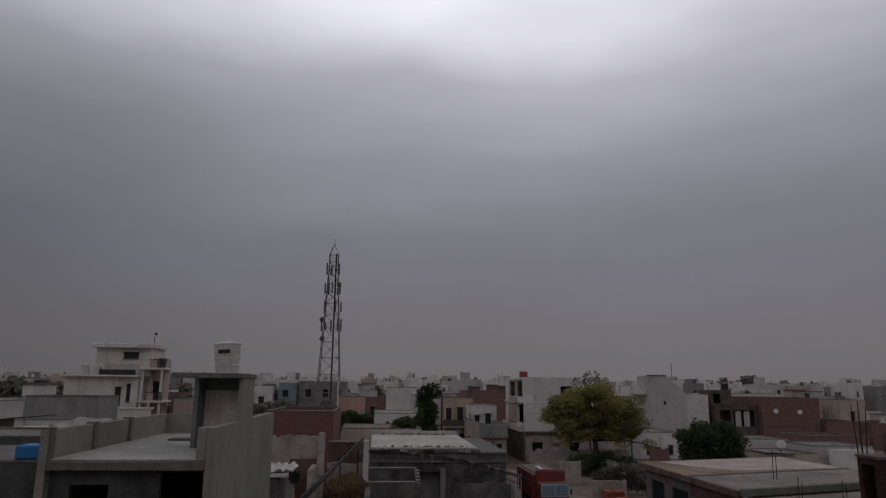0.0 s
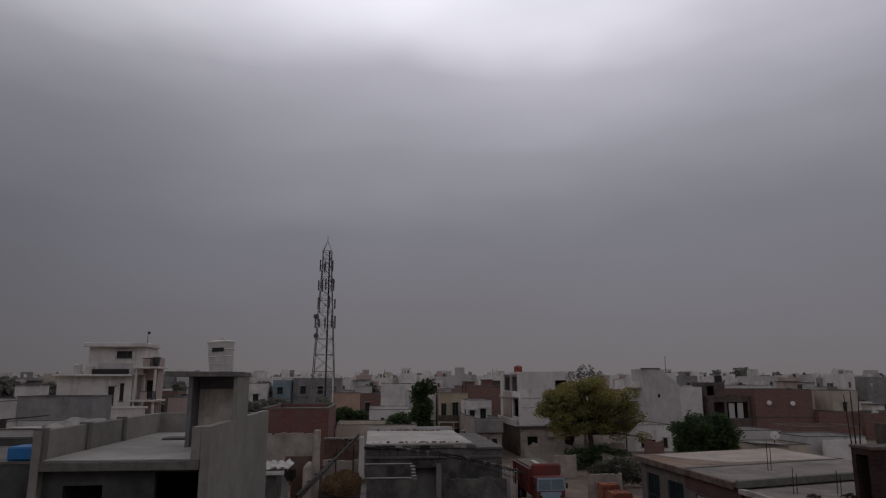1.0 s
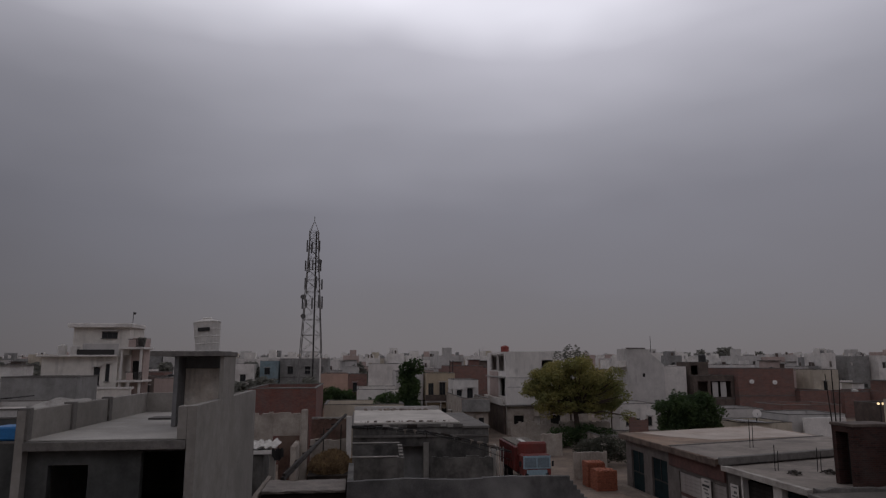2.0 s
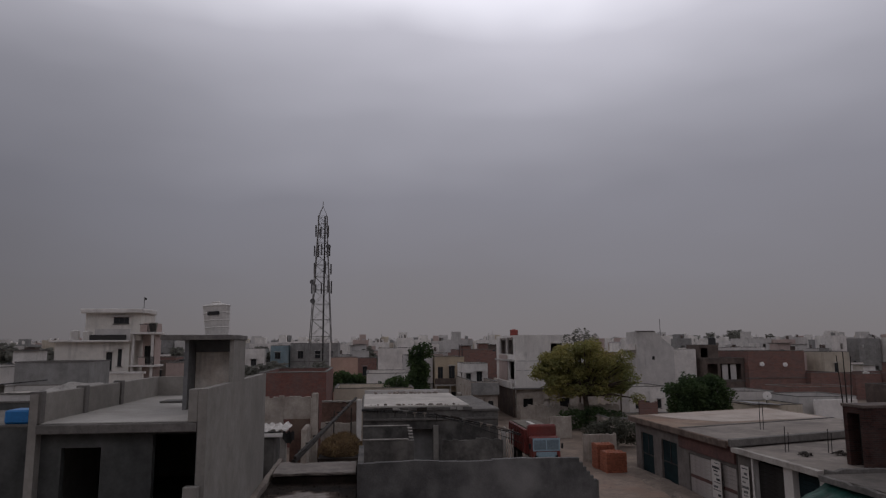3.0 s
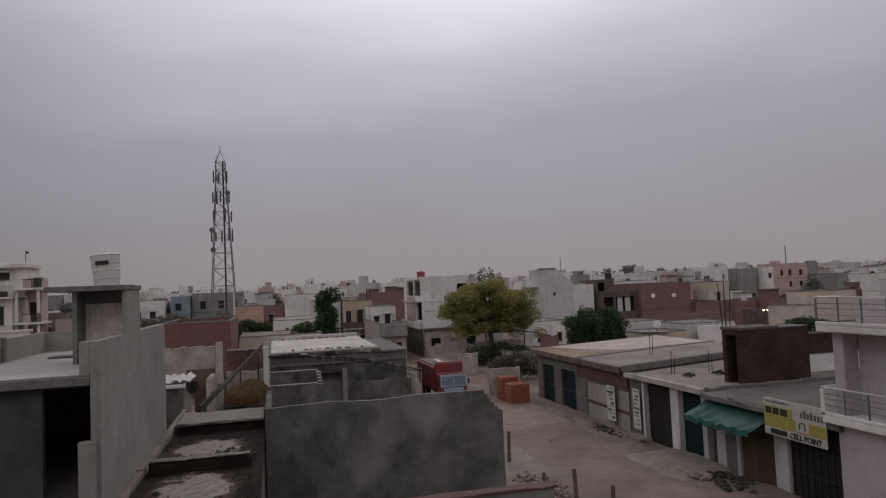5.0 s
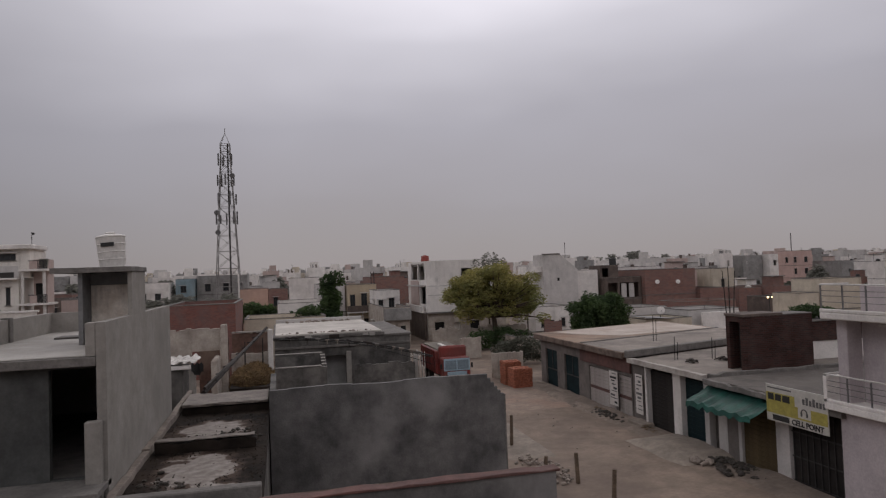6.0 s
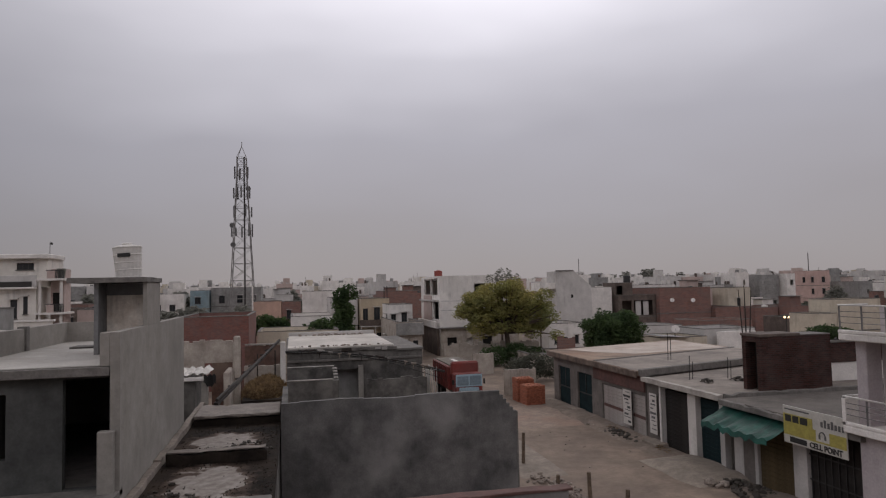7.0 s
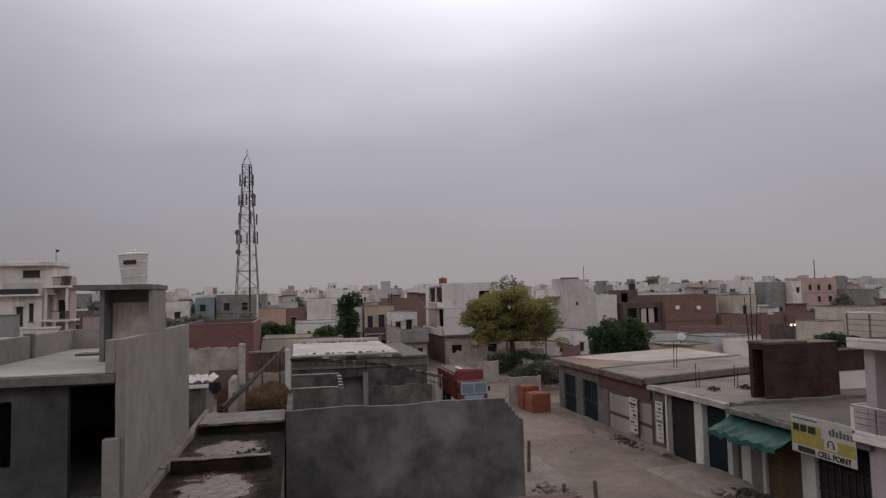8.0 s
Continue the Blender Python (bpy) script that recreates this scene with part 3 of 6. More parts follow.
def low_roof():
    h = thing("low_roofed_building", (-2.35, 24, 0), "single-storey building with a dirty unfinished roof", "house")
    part("wall", boxm(-4.15, -0.55, 16.0, 33.0, 0, 2.85), M_darkplaster, h)
    part("roof", boxm(-4.15, -0.52, 16.0, 33.0, 2.854, 3.0), M_lowroof, h)
    for y0, y1, z in ((16.0, 22.3, 3.2), (22.31, 28.4, 3.24), (28.41, 33.0, 3.3)):
        part("wall_kerb", rough_bar(-4.19, -3.98, y0, y1, 2.99, z, 0.45, 0.022, int(y0)), M_kerb, h)
    # dark bodies under pale caps: shaded sides and lit tops are in the colours
    part("upstand_beam", rough_bar(-3.85, -0.85, 22.35, 22.75, 2.99, 3.36, 0.3, 0.025, 8), M_darkscreed, h)
    part("beam_top", rough_bar(-3.84, -0.9, 22.36, 22.74, 3.37, 3.41, 0.3, 0.012, 9), M_paletop, h)
    part("upstand_beam", boxm(-3.85, -0.55, 16.9, 17.25, 3.004, 3.38, 0.03), M_slab, h)
    part("raised_slab", rough_bar(-3.85, -0.58, 28.4, 31.0, 3.3, 3.42, 0.3, 0.03, 10), M_paletop, h)
    part("raised_slab_base", boxm(-3.85, -0.55, 28.5, 30.9, 3.004, 3.26), M_darkscreed, h)
    return h


def mottled_roof(name, patches):
    """Dark roof dirt with the pale screed washed clean in ragged pools."""
    m = material(name, (0.022, 0.016, 0.012), (0.010, 0.008, 0.007), 0.95, 0.9, 0.3, stain=(0.05, 0.036, 0.028), stain_amount=0.6, grain=6)
    n, l = m.node_tree.nodes, m.node_tree.links
    sh = n["Principled BSDF"]
    dirt = sh.inputs["Base Color"].links[0].from_socket
    tc = n.new("ShaderNodeTexCoord")
    def noise_at(sc, detail):
        t = n.new("ShaderNodeTexNoise")
        t.inputs["Scale"].default_value, t.inputs["Detail"].default_value, t.inputs["Roughness"].default_value = sc, detail, 0.62
        l.new(tc.outputs["Object"], t.inputs["Vector"])
        return t.outputs["Fac"]
    def sums(op, a, b, c=None):
        q = n.new("ShaderNodeMath"); q.operation = op
        for k, v in enumerate((a, b, c)):
            if v is None: continue
            if isinstance(v, (int, float)): q.inputs[k].default_value = v
            else: l.new(v, q.inputs[k])
        return q.outputs[0]
    rag = noise_at(1.3, 8)
    best = None
    for cx, cy, rx, ry in patches:
        mp = n.new("ShaderNodeMapping"); mp.vector_type = "TEXTURE"
        mp.inputs["Location"].default_value, mp.inputs["Scale"].default_value = (cx, cy, 3.0), (rx, ry, 50.0)
        l.new(tc.outputs["Object"], mp.inputs[0])
        ln = n.new("ShaderNodeVectorMath"); ln.operation = "LENGTH"; l.new(mp.outputs[0], ln.inputs[0])
        v = sums("SUBTRACT", 1.0, ln.outputs["Value"])
        best = v if best is None else sums("MAXIMUM", best, v)
    mask = sums("MULTIPLY_ADD", sums("SUBTRACT", rag, 0.5), 2.0, best)
    def band(v, lo, hi):
        r = n.new("ShaderNodeMapRange"); r.inputs[1].default_value, r.inputs[2].default_value = lo, hi
        l.new(v, r.inputs[0]); return r.outputs[0]
    def mix(f, a, b):
        x = n.new("ShaderNodeMix"); x.data_type = "RGBA"; l.new(f, x.inputs[0])
        for k, v in ((6, a), (7, b)):
            if isinstance(v, tuple): x.inputs[k].default_value = (*v, 1)
            else: l.new(v, x.inputs[k])
        return x.outputs[2]
    mud = mix(band(mask, -0.35, -0.02), dirt, (0.085, 0.06, 0.048))
    pale = mix(band(noise_at(3.4, 6), 0.35, 0.65), (0.2, 0.172, 0.152), (0.33, 0.295, 0.27))
    l.new(mix(band(mask, 0.0, 0.13), mud, pale), sh.inputs["Base Color"])
    sh.inputs["Specular IOR Level"].default_value = 0.15
    return m


M_lowroof = mottled_roof("washed_and_dirty_roof_screed", ((-2.45, 25.5, 1.15, 1.3), (-2.35, 20.2, 0.95, 1.9), (-1.8, 18.0, 0.8, 0.8)))
low_roof()
rng = random.Random(12)
bm = bmesh.new()
for _ in range(1500):
    c = Vector((rng.uniform(-3.9, -0.55), rng.uniform(16.2, 28.3), 3.01 + rng.random() * 0.02))
    if 22.3 < c.y < 22.8 or (rng.random() < 0.95 and ((c.x + 2.45) / 1.2) ** 2 + ((c.y - 25.7) / 1.1) ** 2 < 1) or (rng.random() < 0.95 and ((c.x + 2.4) / 1.0) ** 2 + ((c.y - 20.3) / 1.5) ** 2 < 1):
        continue
    a = Vector((rng.gauss(0, 1), rng.gauss(0, 1), rng.gauss(0, 0.35))).normalized() * rng.uniform(0.012, 0.04)
    b = a.orthogonal().normalized() * rng.uniform(0.008, 0.02)
    d = Vector((0, 0, rng.uniform(0.005, 0.03)))
    bm.faces.new([bm.verts.new(c + v) for v in (-a - b, a - b + d, a + b + d, -a + b)])
tagged(part("litter", bm, M_litter), "dry leaves, rags and grit littering the low roof", "litter", kind="stuff")

# ---------------------------------------------------------------- boundary wall of the open plot
def stepped_wall():
    w = thing("plot_wall", (4.3, 27.1, 0), "rain-darkened cement plastered boundary wall, stepped at the street end", "wall", kind="structure")
    bm = bmesh.new()
    rng = random.Random(4)
    # the outline of the top runs level with small breaks, then steps down to the street
    xs = [-0.5 + 0.35 * k for k in range(25)]
    for a in xs:
        b = a + 0.35
        z = 3.98 + rng.uniform(-0.02, 0.02) + 0.03 * math.sin(a * 1.3)
        box(bm, a, b, 27.0, 27.23, 0, z)
    x, z = xs[-1] + 0.35, 3.92
    for k in range(5):
        nx = x + 0.14
        z -= 0.12 + rng.uniform(0, 0.09)
        box(bm, x, nx, 27.0, 27.23, 0, z)
        x = nx
    part("wall", bm, M_wetwall, w)
    part("end_pier", boxm(x, x + 0.06, 26.98, 27.25, 0, z - 0.03, 0.01), M_slab, w)
    part("return_wall", boxm(-0.5, -0.27, 27.24, 33, 0, 3.8), M_darkplaster, w)
    return w


stepped_wall()

# parapet of a neighbouring roof below the camera
pw = thing("near_parapet", (2.6, 13.9, 0), "low roof parapet with a rusty red coping", "wall", kind="structure")
part("wall", boxm(-3.9, 5.66, 13.72, 13.95, 0, 3.93), M_wetwall, pw)
part("coping", rough_bar(-3.95, 5.72, 13.66, 14.0, 3.94, 4.0, 0.4, 0.012, 11), M_redband, pw)

# ---------------------------------------------------------------- row of shops along the street
FX = 18.2
def shutter(parent, y0, y1, z1, mat, name="shutter", depth=0.18):
    """A rolling shutter: backing sheet with each slat on it, sharing one mesh."""
    back = part(name, boxm(FX + depth + 0.03, FX + depth + 0.05, y0, y1, 0.01, z1), mat, parent)
    n = int(z1 / 0.19)
    me = None
    for k in range(n):
        z = z1 * (k + 0.5) / n
        if me is None:
            me = bpy.data.meshes.new("slat")
            bm = boxm(0, 0.03, y0 + 0.02, y1 - 0.02, -z1 / n / 2 + 0.012, z1 / n / 2 - 0.012, 0.008)
            bm.to_mesh(me); bm.free(); me.materials.append(mat)
        sl = new("slat", me)
        sl.parent, sl.matrix_parent_inverse = back, back.matrix_world.inverted()
        sl.location = (FX + depth, 0, z)
    return back


M_earthdark = material("darker_lane_earth", (0.27, 0.222, 0.19), (0.19, 0.155, 0.132), 0.95, 1.2, 0.3, stain=(0.11, 0.09, 0.078), stain_amount=0.6, grain=7)
M_reddust = material("red_brick_dust", (0.33, 0.262, 0.222), (0.25, 0.198, 0.168), 0.95, 0.8, 0.2, stain=(0.29, 0.19, 0.15), stain_amount=0.6)


def prism(pts, z0, z1, bevel=0.0):
    """A flat slab over a plan outline."""
    bm = bmesh.new()
    lo, hi = [bm.verts.new((x, y, z0)) for x, y in pts], [bm.verts.new((x, y, z1)) for x, y in pts]
    bm.faces.new(lo[::-1]); bm.faces.new(hi)
    for k in range(len(pts)):
        q = (k + 1) % len(pts)
        bm.faces.new((lo[k], lo[q], hi[q], hi[k]))
    bmesh.ops.recalc_face_normals(bm, faces=bm.faces)
    if bevel:
        bmesh.ops.bevel(bm, geom=list(bm.edges), offset=bevel, segments=1, affect="EDGES")
    return bm


SKEW = 0.3
def across(x, y0):
    """The plots run back from the street at a slant: y at depth x of a line that meets the street at y0."""
    return y0 + SKEW * (x - FX)


def strip(x0, x1, y0, width, z0, z1, bevel=0.0):
    return prism([(x0, across(x0, y0)), (x1, across(x1, y0)), (x1, across(x1, y0 + width)), (x0, across(x0, y0 + width))], z0, z1, bevel)


def far_shops():
    s = thing("shop_block", (24, 40, 0), "single-storey shops with stained flat roof and closed doors", "shop")
    Y0, Y1 = 33.02, 46.1
    bm = bmesh.new()
    wall_panel(bm, "y", Y0 + 0.1, Y1, FX, 0.23, 0, 3.3, [(43.2, 45.2, 0.05, 2.6), (39.8, 42.0, 0.05, 2.55), (35.0, 38.3, 0.05, 2.25), (33.2, 34.7, 0.05, 2.25)])
    part("wall", mend(bm), M_shopwall, s)
    part("end_wall", strip(FX + 0.235, 30.0, Y1 - 0.23, 0.23, 0, 3.3), M_shopwall, s)
    part("party_wall", strip(FX + 0.235, 30.0, Y0 + 0.15, 0.2, 0, 3.3), M_shopwall, s)
    part("back_wall", boxm(30.005, 30.2, across(30, Y0 + 0.2), across(30, Y1), 0, 3.3), M_shopwall, s)
    part("roof", strip(FX - 0.35, 30.3, Y0 + 0.4, Y1 - Y0 - 0.1, 3.304, 3.56, 0.02), M_tanroof, s)
    part("roof_edge_beam", strip(FX - 0.3, 30.3, Y0, 0.36, 3.304, 3.68, 0.03), M_slab, s)
    part("roof_screed", strip(FX - 0.33, 30.2, Y0 + 0.42, 5.2, 3.564, 3.578), M_midroof, s, "bare grey part of the roof")
    part("roof_joint", strip(FX - 0.3, 30.2, 38.7, 0.22, 3.564, 3.62, 0.01), M_slab, s)
    part("roof_wash", prism([(22.0, across(22.0, 40.2)), (29.9, across(29.9, 39.1)), (29.9, across(29.9, 46.0)), (19.2, across(19.2, 46.0)), (20.2, across(20.2, 42.9))], 3.564, 3.58), M_roofwash, s, "whitewashed part of the roof")
    part("slab_edge", rough_bar(FX - 0.46, FX - 0.36, Y0 + 0.3, Y1 + 0.15, 3.22, 3.56, 0.3, 0.02, 5), M_rust, s, "rust stained slab edge")
    part("fascia", boxm(FX - 0.12, FX - 0.004, Y0 + 0.1, 39.3, 2.45, 3.28, 0.01), M_redband, s, "faded red fascia board")
    for y0, y1, z1 in ((43.2, 45.2, 2.55), (39.8, 42.0, 2.5)):
        d = part("door", boxm(FX + 0.12, FX + 0.17, y0 + 0.03, y1 - 0.03, 0.06, z1), M_tealdoor, s)
        part("door_rail", boxm(FX + 0.09, FX + 0.118, y0 + 0.1, y1 - 0.1, 1.2, 1.28), M_darksteel, d)
        part("door_stile", boxm(FX + 0.09, FX + 0.118, (y0 + y1) / 2 - 0.04, (y0 + y1) / 2 + 0.04, 1.285, z1 - 0.02), M_darksteel, d)
    for y0, y1 in ((35.0, 38.3), (33.2, 34.7)):
        sh = shutter(s, y0, y1, 2.2, M_greyshutter, depth=0.06)
        part("lock_bar", boxm(FX + 0.03, FX + 0.056, y0 + 0.1, y1 - 0.1, 0.95, 1.13, 0.01), M_redband, sh, "dark painted lock bar")
    part("plinth", boxm(FX - 0.5, FX - 0.004, 38.6, 45.9, 0, 0.16, 0.03), M_dust, s)
    part("step", boxm(FX - 0.75, FX - 0.005, 31.0, 32.4, 0, 0.24, 0.03), M_dust, s)
    return s


M_roofwash = material("thin_whitewashed_roof", (0.56, 0.51, 0.475), (0.42, 0.365, 0.33), 0.9, 0.5, 0.12, stain=(0.3, 0.22, 0.18), stain_amount=0.6)
M_rust = material("rust_stained_concrete", (0.16, 0.12, 0.1), (0.09, 0.065, 0.055), 0.9, 1.5, 0.3, stain=(0.22, 0.17, 0.14))
M_shopwall = material("dull_shop_plaster", (0.20, 0.18, 0.172), (0.13, 0.118, 0.113), 0.9, 0.8, 0.2, stain=(0.11, 0.1, 0.095), stain_amount=0.6, streak=0.5)
far_shops()




M_oldpaint = material("chipped_white_edge_paint", (0.5, 0.48, 0.46), (0.38, 0.36, 0.34), 0.85, 1.5, 0.2, stain=(0.17, 0.15, 0.14), stain_amount=0.7)


def mid_shops():
    s = thing("shop_block", (22.5, 30.3, 0), "single-storey shops with white slab edge and dark shutters", "shop")
    Y0, Y1 = 26.4, 32.95
    for y0, y1, m in ((31.5, 31.75, M_grey), (28.55, 29.2, M_white), (26.42, 26.75, M_grey)):
        part("pillar", boxm(FX - 0.02, FX + 0.3, y0, y1, 0, 3.0, 0.015), m, s)
    part("back_wall", boxm(29.0, 29.2, Y0, Y1 + 3.1, 0, 3.0), M_cement, s)
    part("party_wall", boxm(FX + 0.31, 28.98, Y0 + 0.02, Y0 + 0.2, 0, 3.0), M_cement, s)
    part("roof", prism([(FX - 0.1, Y0), (29.2, Y0), (29.2, across(29.2, Y1)), (FX - 0.1, across(FX - 0.1, Y1))], 3.04, 3.26, 0.01), M_midroof, s)
    part("slab_edge", rough_bar(FX - 0.35, FX - 0.104, Y0 - 0.1, Y1 + 0.02, 3.08, 3.34, 0.4, 0.014, 3), M_oldpaint, s, "pale painted slab edge")
    part("roof_beam", rough_bar(FX - 0.05, 29.2, Y0 - 0.25, Y0 - 0.02, 3.02, 3.4, 0.4, 0.025, 7), M_slab, s)
    shutter(s, 29.2, 31.5, 2.85, M_shutter)
    shutter(s, 26.75, 28.55, 2.85, M_tealdoor, depth=0.25)
    part("wall", boxm(FX, FX + 0.2, 31.755, 33.0, 0, 3.0), M_shopwall, s)
    part("downpipe", tubem((FX - 0.1, 31.5, 0), (FX - 0.1, 31.5, 3.0), 0.06), M_white, s)
    return s


mid_shops()


def near_shops():
    s = thing("shop_block", (22.5, 22.6, 0), "single-storey shops with concrete roof, awning side", "shop")
    Y0, Y1 = 18.6, 26.1
    for y0, y1 in ((25.2, 25.8), (24.3, 24.5), (21.6, 22.3)):
        part("pillar", boxm(FX - 0.02, FX + 0.3, y0, y1, 0, 3.0, 0.015), M_grey, s)
    part("back_wall", boxm(28.8, 29.0, Y0, Y1, 0, 3.0), M_cement, s)
    part("party_wall", boxm(FX + 0.31, 28.7, Y0 + 0.02, Y0 + 0.2, 0, 3.0), M_cement, s)
    part("party_wall", boxm(FX + 0.31, 28.7, Y1 - 0.2, Y1 - 0.02, 0, 3.0), M_cement, s)
    part("roof", boxm(FX - 0.3, 29.0, Y0, Y1, 3.02, 3.24, 0.015), M_nearroof, s)
    part("roof_ledge", rough_bar(FX - 0.5, FX - 0.31, Y0, Y1, 3.0, 3.23, 0.35, 0.02, 4), M_slab, s)
    shutter(s, 22.3, 24.3, 2.5, M_ochre, depth=0.1)
    part("lintel", boxm(FX, FX + 0.2, 22.3, 24.3, 2.52, 3.0), M_shopwall, s)
    part("lintel", boxm(FX, FX + 0.2, 24.5, 25.2, 0.0, 3.0), M_shopwall, s)
    gate = part("gate", boxm(FX + 0.16, FX + 0.2, 18.85, 21.6, 0.05, 2.95), M_shutter, s)
    for k in range(9):
        y = 18.95 + k * 0.32
        part("gate_bar", boxm(FX + 0.1, FX + 0.14, y, y + 0.035, 0.05, 2.9), M_darksteel, gate)
    for z in (0.1, 1.0, 1.9, 2.8):
        part("gate_rail", boxm(FX + 0.085, FX + 0.096, 18.85, 21.6, z, z + 0.05), M_darksteel, gate)
    return s


M_nearroof = material("grey_roof_concrete", (0.165, 0.148, 0.138), (0.095, 0.086, 0.08), 0.9, 0.6, 0.2, stain=(0.13, 0.12, 0.115), stain_amount=0.6)
near_shops()


def awning():
    a = thing("awning", (17.5, 24.2, 2.2), "teal green tarpaulin awning with scalloped edge", "awning")
    bm = bmesh.new()
    n, m = 30, 8
    grid = []
    for i in range(n + 1):
        y = 22.1 + 4.1 * i / n
        row = []
        for j in range(m + 1):
            f = j / m
            x = FX - 0.02 - 1.25 * f
            z = 3.0 - 0.62 * f - 0.07 * math.sin(f * math.pi) + 0.05 * math.sin(i * 1.25) * f + 0.09 * noise.noise((y * 2.3, x * 2, 0)) * f
            row.append(bm.verts.new((x, y, z)))
        x, y, z = row[-1].co
        row.append(bm.verts.new((x - 0.03, y, z - 0.16 - 0.09 * abs(math.sin(i * 0.9)))))
        grid.append(row)
    for i in range(n):
        for j in range(m + 1):
            bm.faces.new((grid[i][j], grid[i + 1][j], grid[i + 1][j + 1], grid[i][j + 1]))
    ob = part("canopy", bm, M_awning, a)
    mod = ob.modifiers.new("thick", "SOLIDIFY"); mod.thickness = 0.015
    for y in (22.3, 24.2, 26.0):
        part("rafter", tubem((FX, y, 2.9), (FX - 1.2, y, 2.3), 0.02, seg=6), M_darksteel, a)
    return a


awning()


def letters(body, size, at, mat, parent, name, bold=0.0, depth=0.006):
    """Lettering that faces the street (-x), reading along -y, turned into a mesh."""
    cu = bpy.data.curves.new(name, "FONT")
    cu.body, cu.size, cu.extrude, cu.offset, cu.align_x = body, size, depth, bold, "LEFT"
    tmp = new(name, cu)
    dg = bpy.context.evaluated_depsgraph_get()
    me = bpy.data.meshes.new_from_object(tmp.evaluated_get(dg))
    bpy.data.objects.remove(tmp)
    me.transform(Matrix.Translation(at) @ Matrix(((0, 0, -1, 0), (-1, 0, 0, 0), (0, 1, 0, 0), (0, 0, 0, 1))))
    me.materials.clear(); me.materials.append(mat)
    ob = new(name, me)
    ob.parent = parent; ob.matrix_parent_inverse = parent.matrix_world.inverted()
    return ob


def sign():
    s = thing("shop_sign", (17.62, 20.7, 2.3), "yellow and white phone shop sign board above the shutters", "sign")
    x, y1, y0, z0, z1 = 17.64, 22.05, 19.1, 2.32, 3.66
    part("board", boxm(x, x + 0.04, y0, y1, z0, z1, 0.008), M_signwhite, s)
    part("yellow_field", boxm(x - 0.008, x - 0.002, y0 + 0.02, y1 - 0.02, z0 + 0.3, z0 + 0.72), M_signyellow, s)
    part("yellow_corner", boxm(x - 0.008, x - 0.002, y1 - 1.45, y1 - 0.02, z0 + 0.722, z0 + 1.06), M_signyellow, s)
    part("top_bar", boxm(x - 0.008, x - 0.002, y1 - 1.3, y1 - 0.1, z1 - 0.14, z1 - 0.09), M_greyink, s)
    part("headset_patch", boxm(x - 0.012, x - 0.009, y0 + 0.75, y0 + 1.35, z0 + 0.36, z0 + 0.78), M_signwhite, s)
    bm = bmesh.new()
    rings = []
    for k in range(13):
        a = math.pi * k / 12
        rings.append([bm.verts.new((x - d, y0 + 1.05 + q * math.cos(a), z0 + 0.56 + q * math.sin(a))) for d, q in ((0.034, 0.112), (0.034, 0.148), (0.013, 0.148), (0.013, 0.112))])
    for a, b in zip(rings, rings[1:]):
        for k in range(4):
            bm.faces.new((a[k], a[(k + 1) % 4], b[(k + 1) % 4], b[k]))
    bm.faces.new(rings[0][::-1]); bm.faces.new(rings[-1])
    bmesh.ops.recalc_face_normals(bm, faces=bm.faces)
    for q in (-0.13, 0.13):
        box(bm, x - 0.03, x - 0.012, y0 + 1.05 + q - 0.035, y0 + 1.05 + q + 0.035, z0 + 0.44, z0 + 0.57)
    part("headset", bm, M_greyink, s)
    # the two marks stand as plain shapes
    for k, w in enumerate((0.3, 0.3, 0.36)):
        a = y1 - 0.12 - k * 0.37
        part("dark_mark", boxm(x - 0.016, x - 0.009, a - w, a, z0 + 0.78, z0 + 1.02, 0.002), M_ink, s)
    for k in range(7):
        a = y0 + 1.12 - k * 0.155
        part("grey_mark", boxm(x - 0.014, x - 0.003, a - 0.1, a, z0 + 0.86, z0 + (1.13 if k in (1, 3) else 1.05), 0.002), M_greyink, s)
    letters("CELL POINT", 0.27, (x - 0.008, y1 - 1.28, z0 + 0.06), M_ink, s, "lettering", 0.008)
    part("name_bar", boxm(x - 0.012, x - 0.003, y1 - 1.15, y1 - 0.32, z0 + 0.06, z0 + 0.25), M_ink, s)
    for y in (y0 + 0.2, y1 - 0.2):
        part("bracket", boxm(x + 0.042, x + 0.34, y, y + 0.04, z0 + 0.75, z0 + 0.79), M_darksteel, s)
    return s


sign()


def poster(y0, y1, z0, z1):
    p = thing("poster", (FX - 0.13, (y0 + y1) / 2, z0), "white vertical paper poster with black print on shop front", "poster", "posters on the shutters")
    part("sheet", boxm(FX - 0.16, FX - 0.145, y0, y1, z0, z1), M_poster, p)
    rng = random.Random(int(y0 * 10))
    n = 9
    for k in range(n):
        z = z1 - 0.1 - k * (z1 - z0 - 0.15) / n
        w, tall = (y1 - y0) * rng.uniform(0.3, 0.85), rng.choice((0.05, 0.07, 0.12))
        u = y0 + 0.05 + rng.random() * ((y1 - y0) - w - 0.1)
        part("text_bar", boxm(FX - 0.166, FX - 0.161, u, u + w, z - tall, z), rng.choice((M_greyink, M_ink, M_greyink)), p)
    return p


poster(34.45, 35.4, 0.45, 2.35)
poster(31.8, 32.5, 0.5, 2.55)

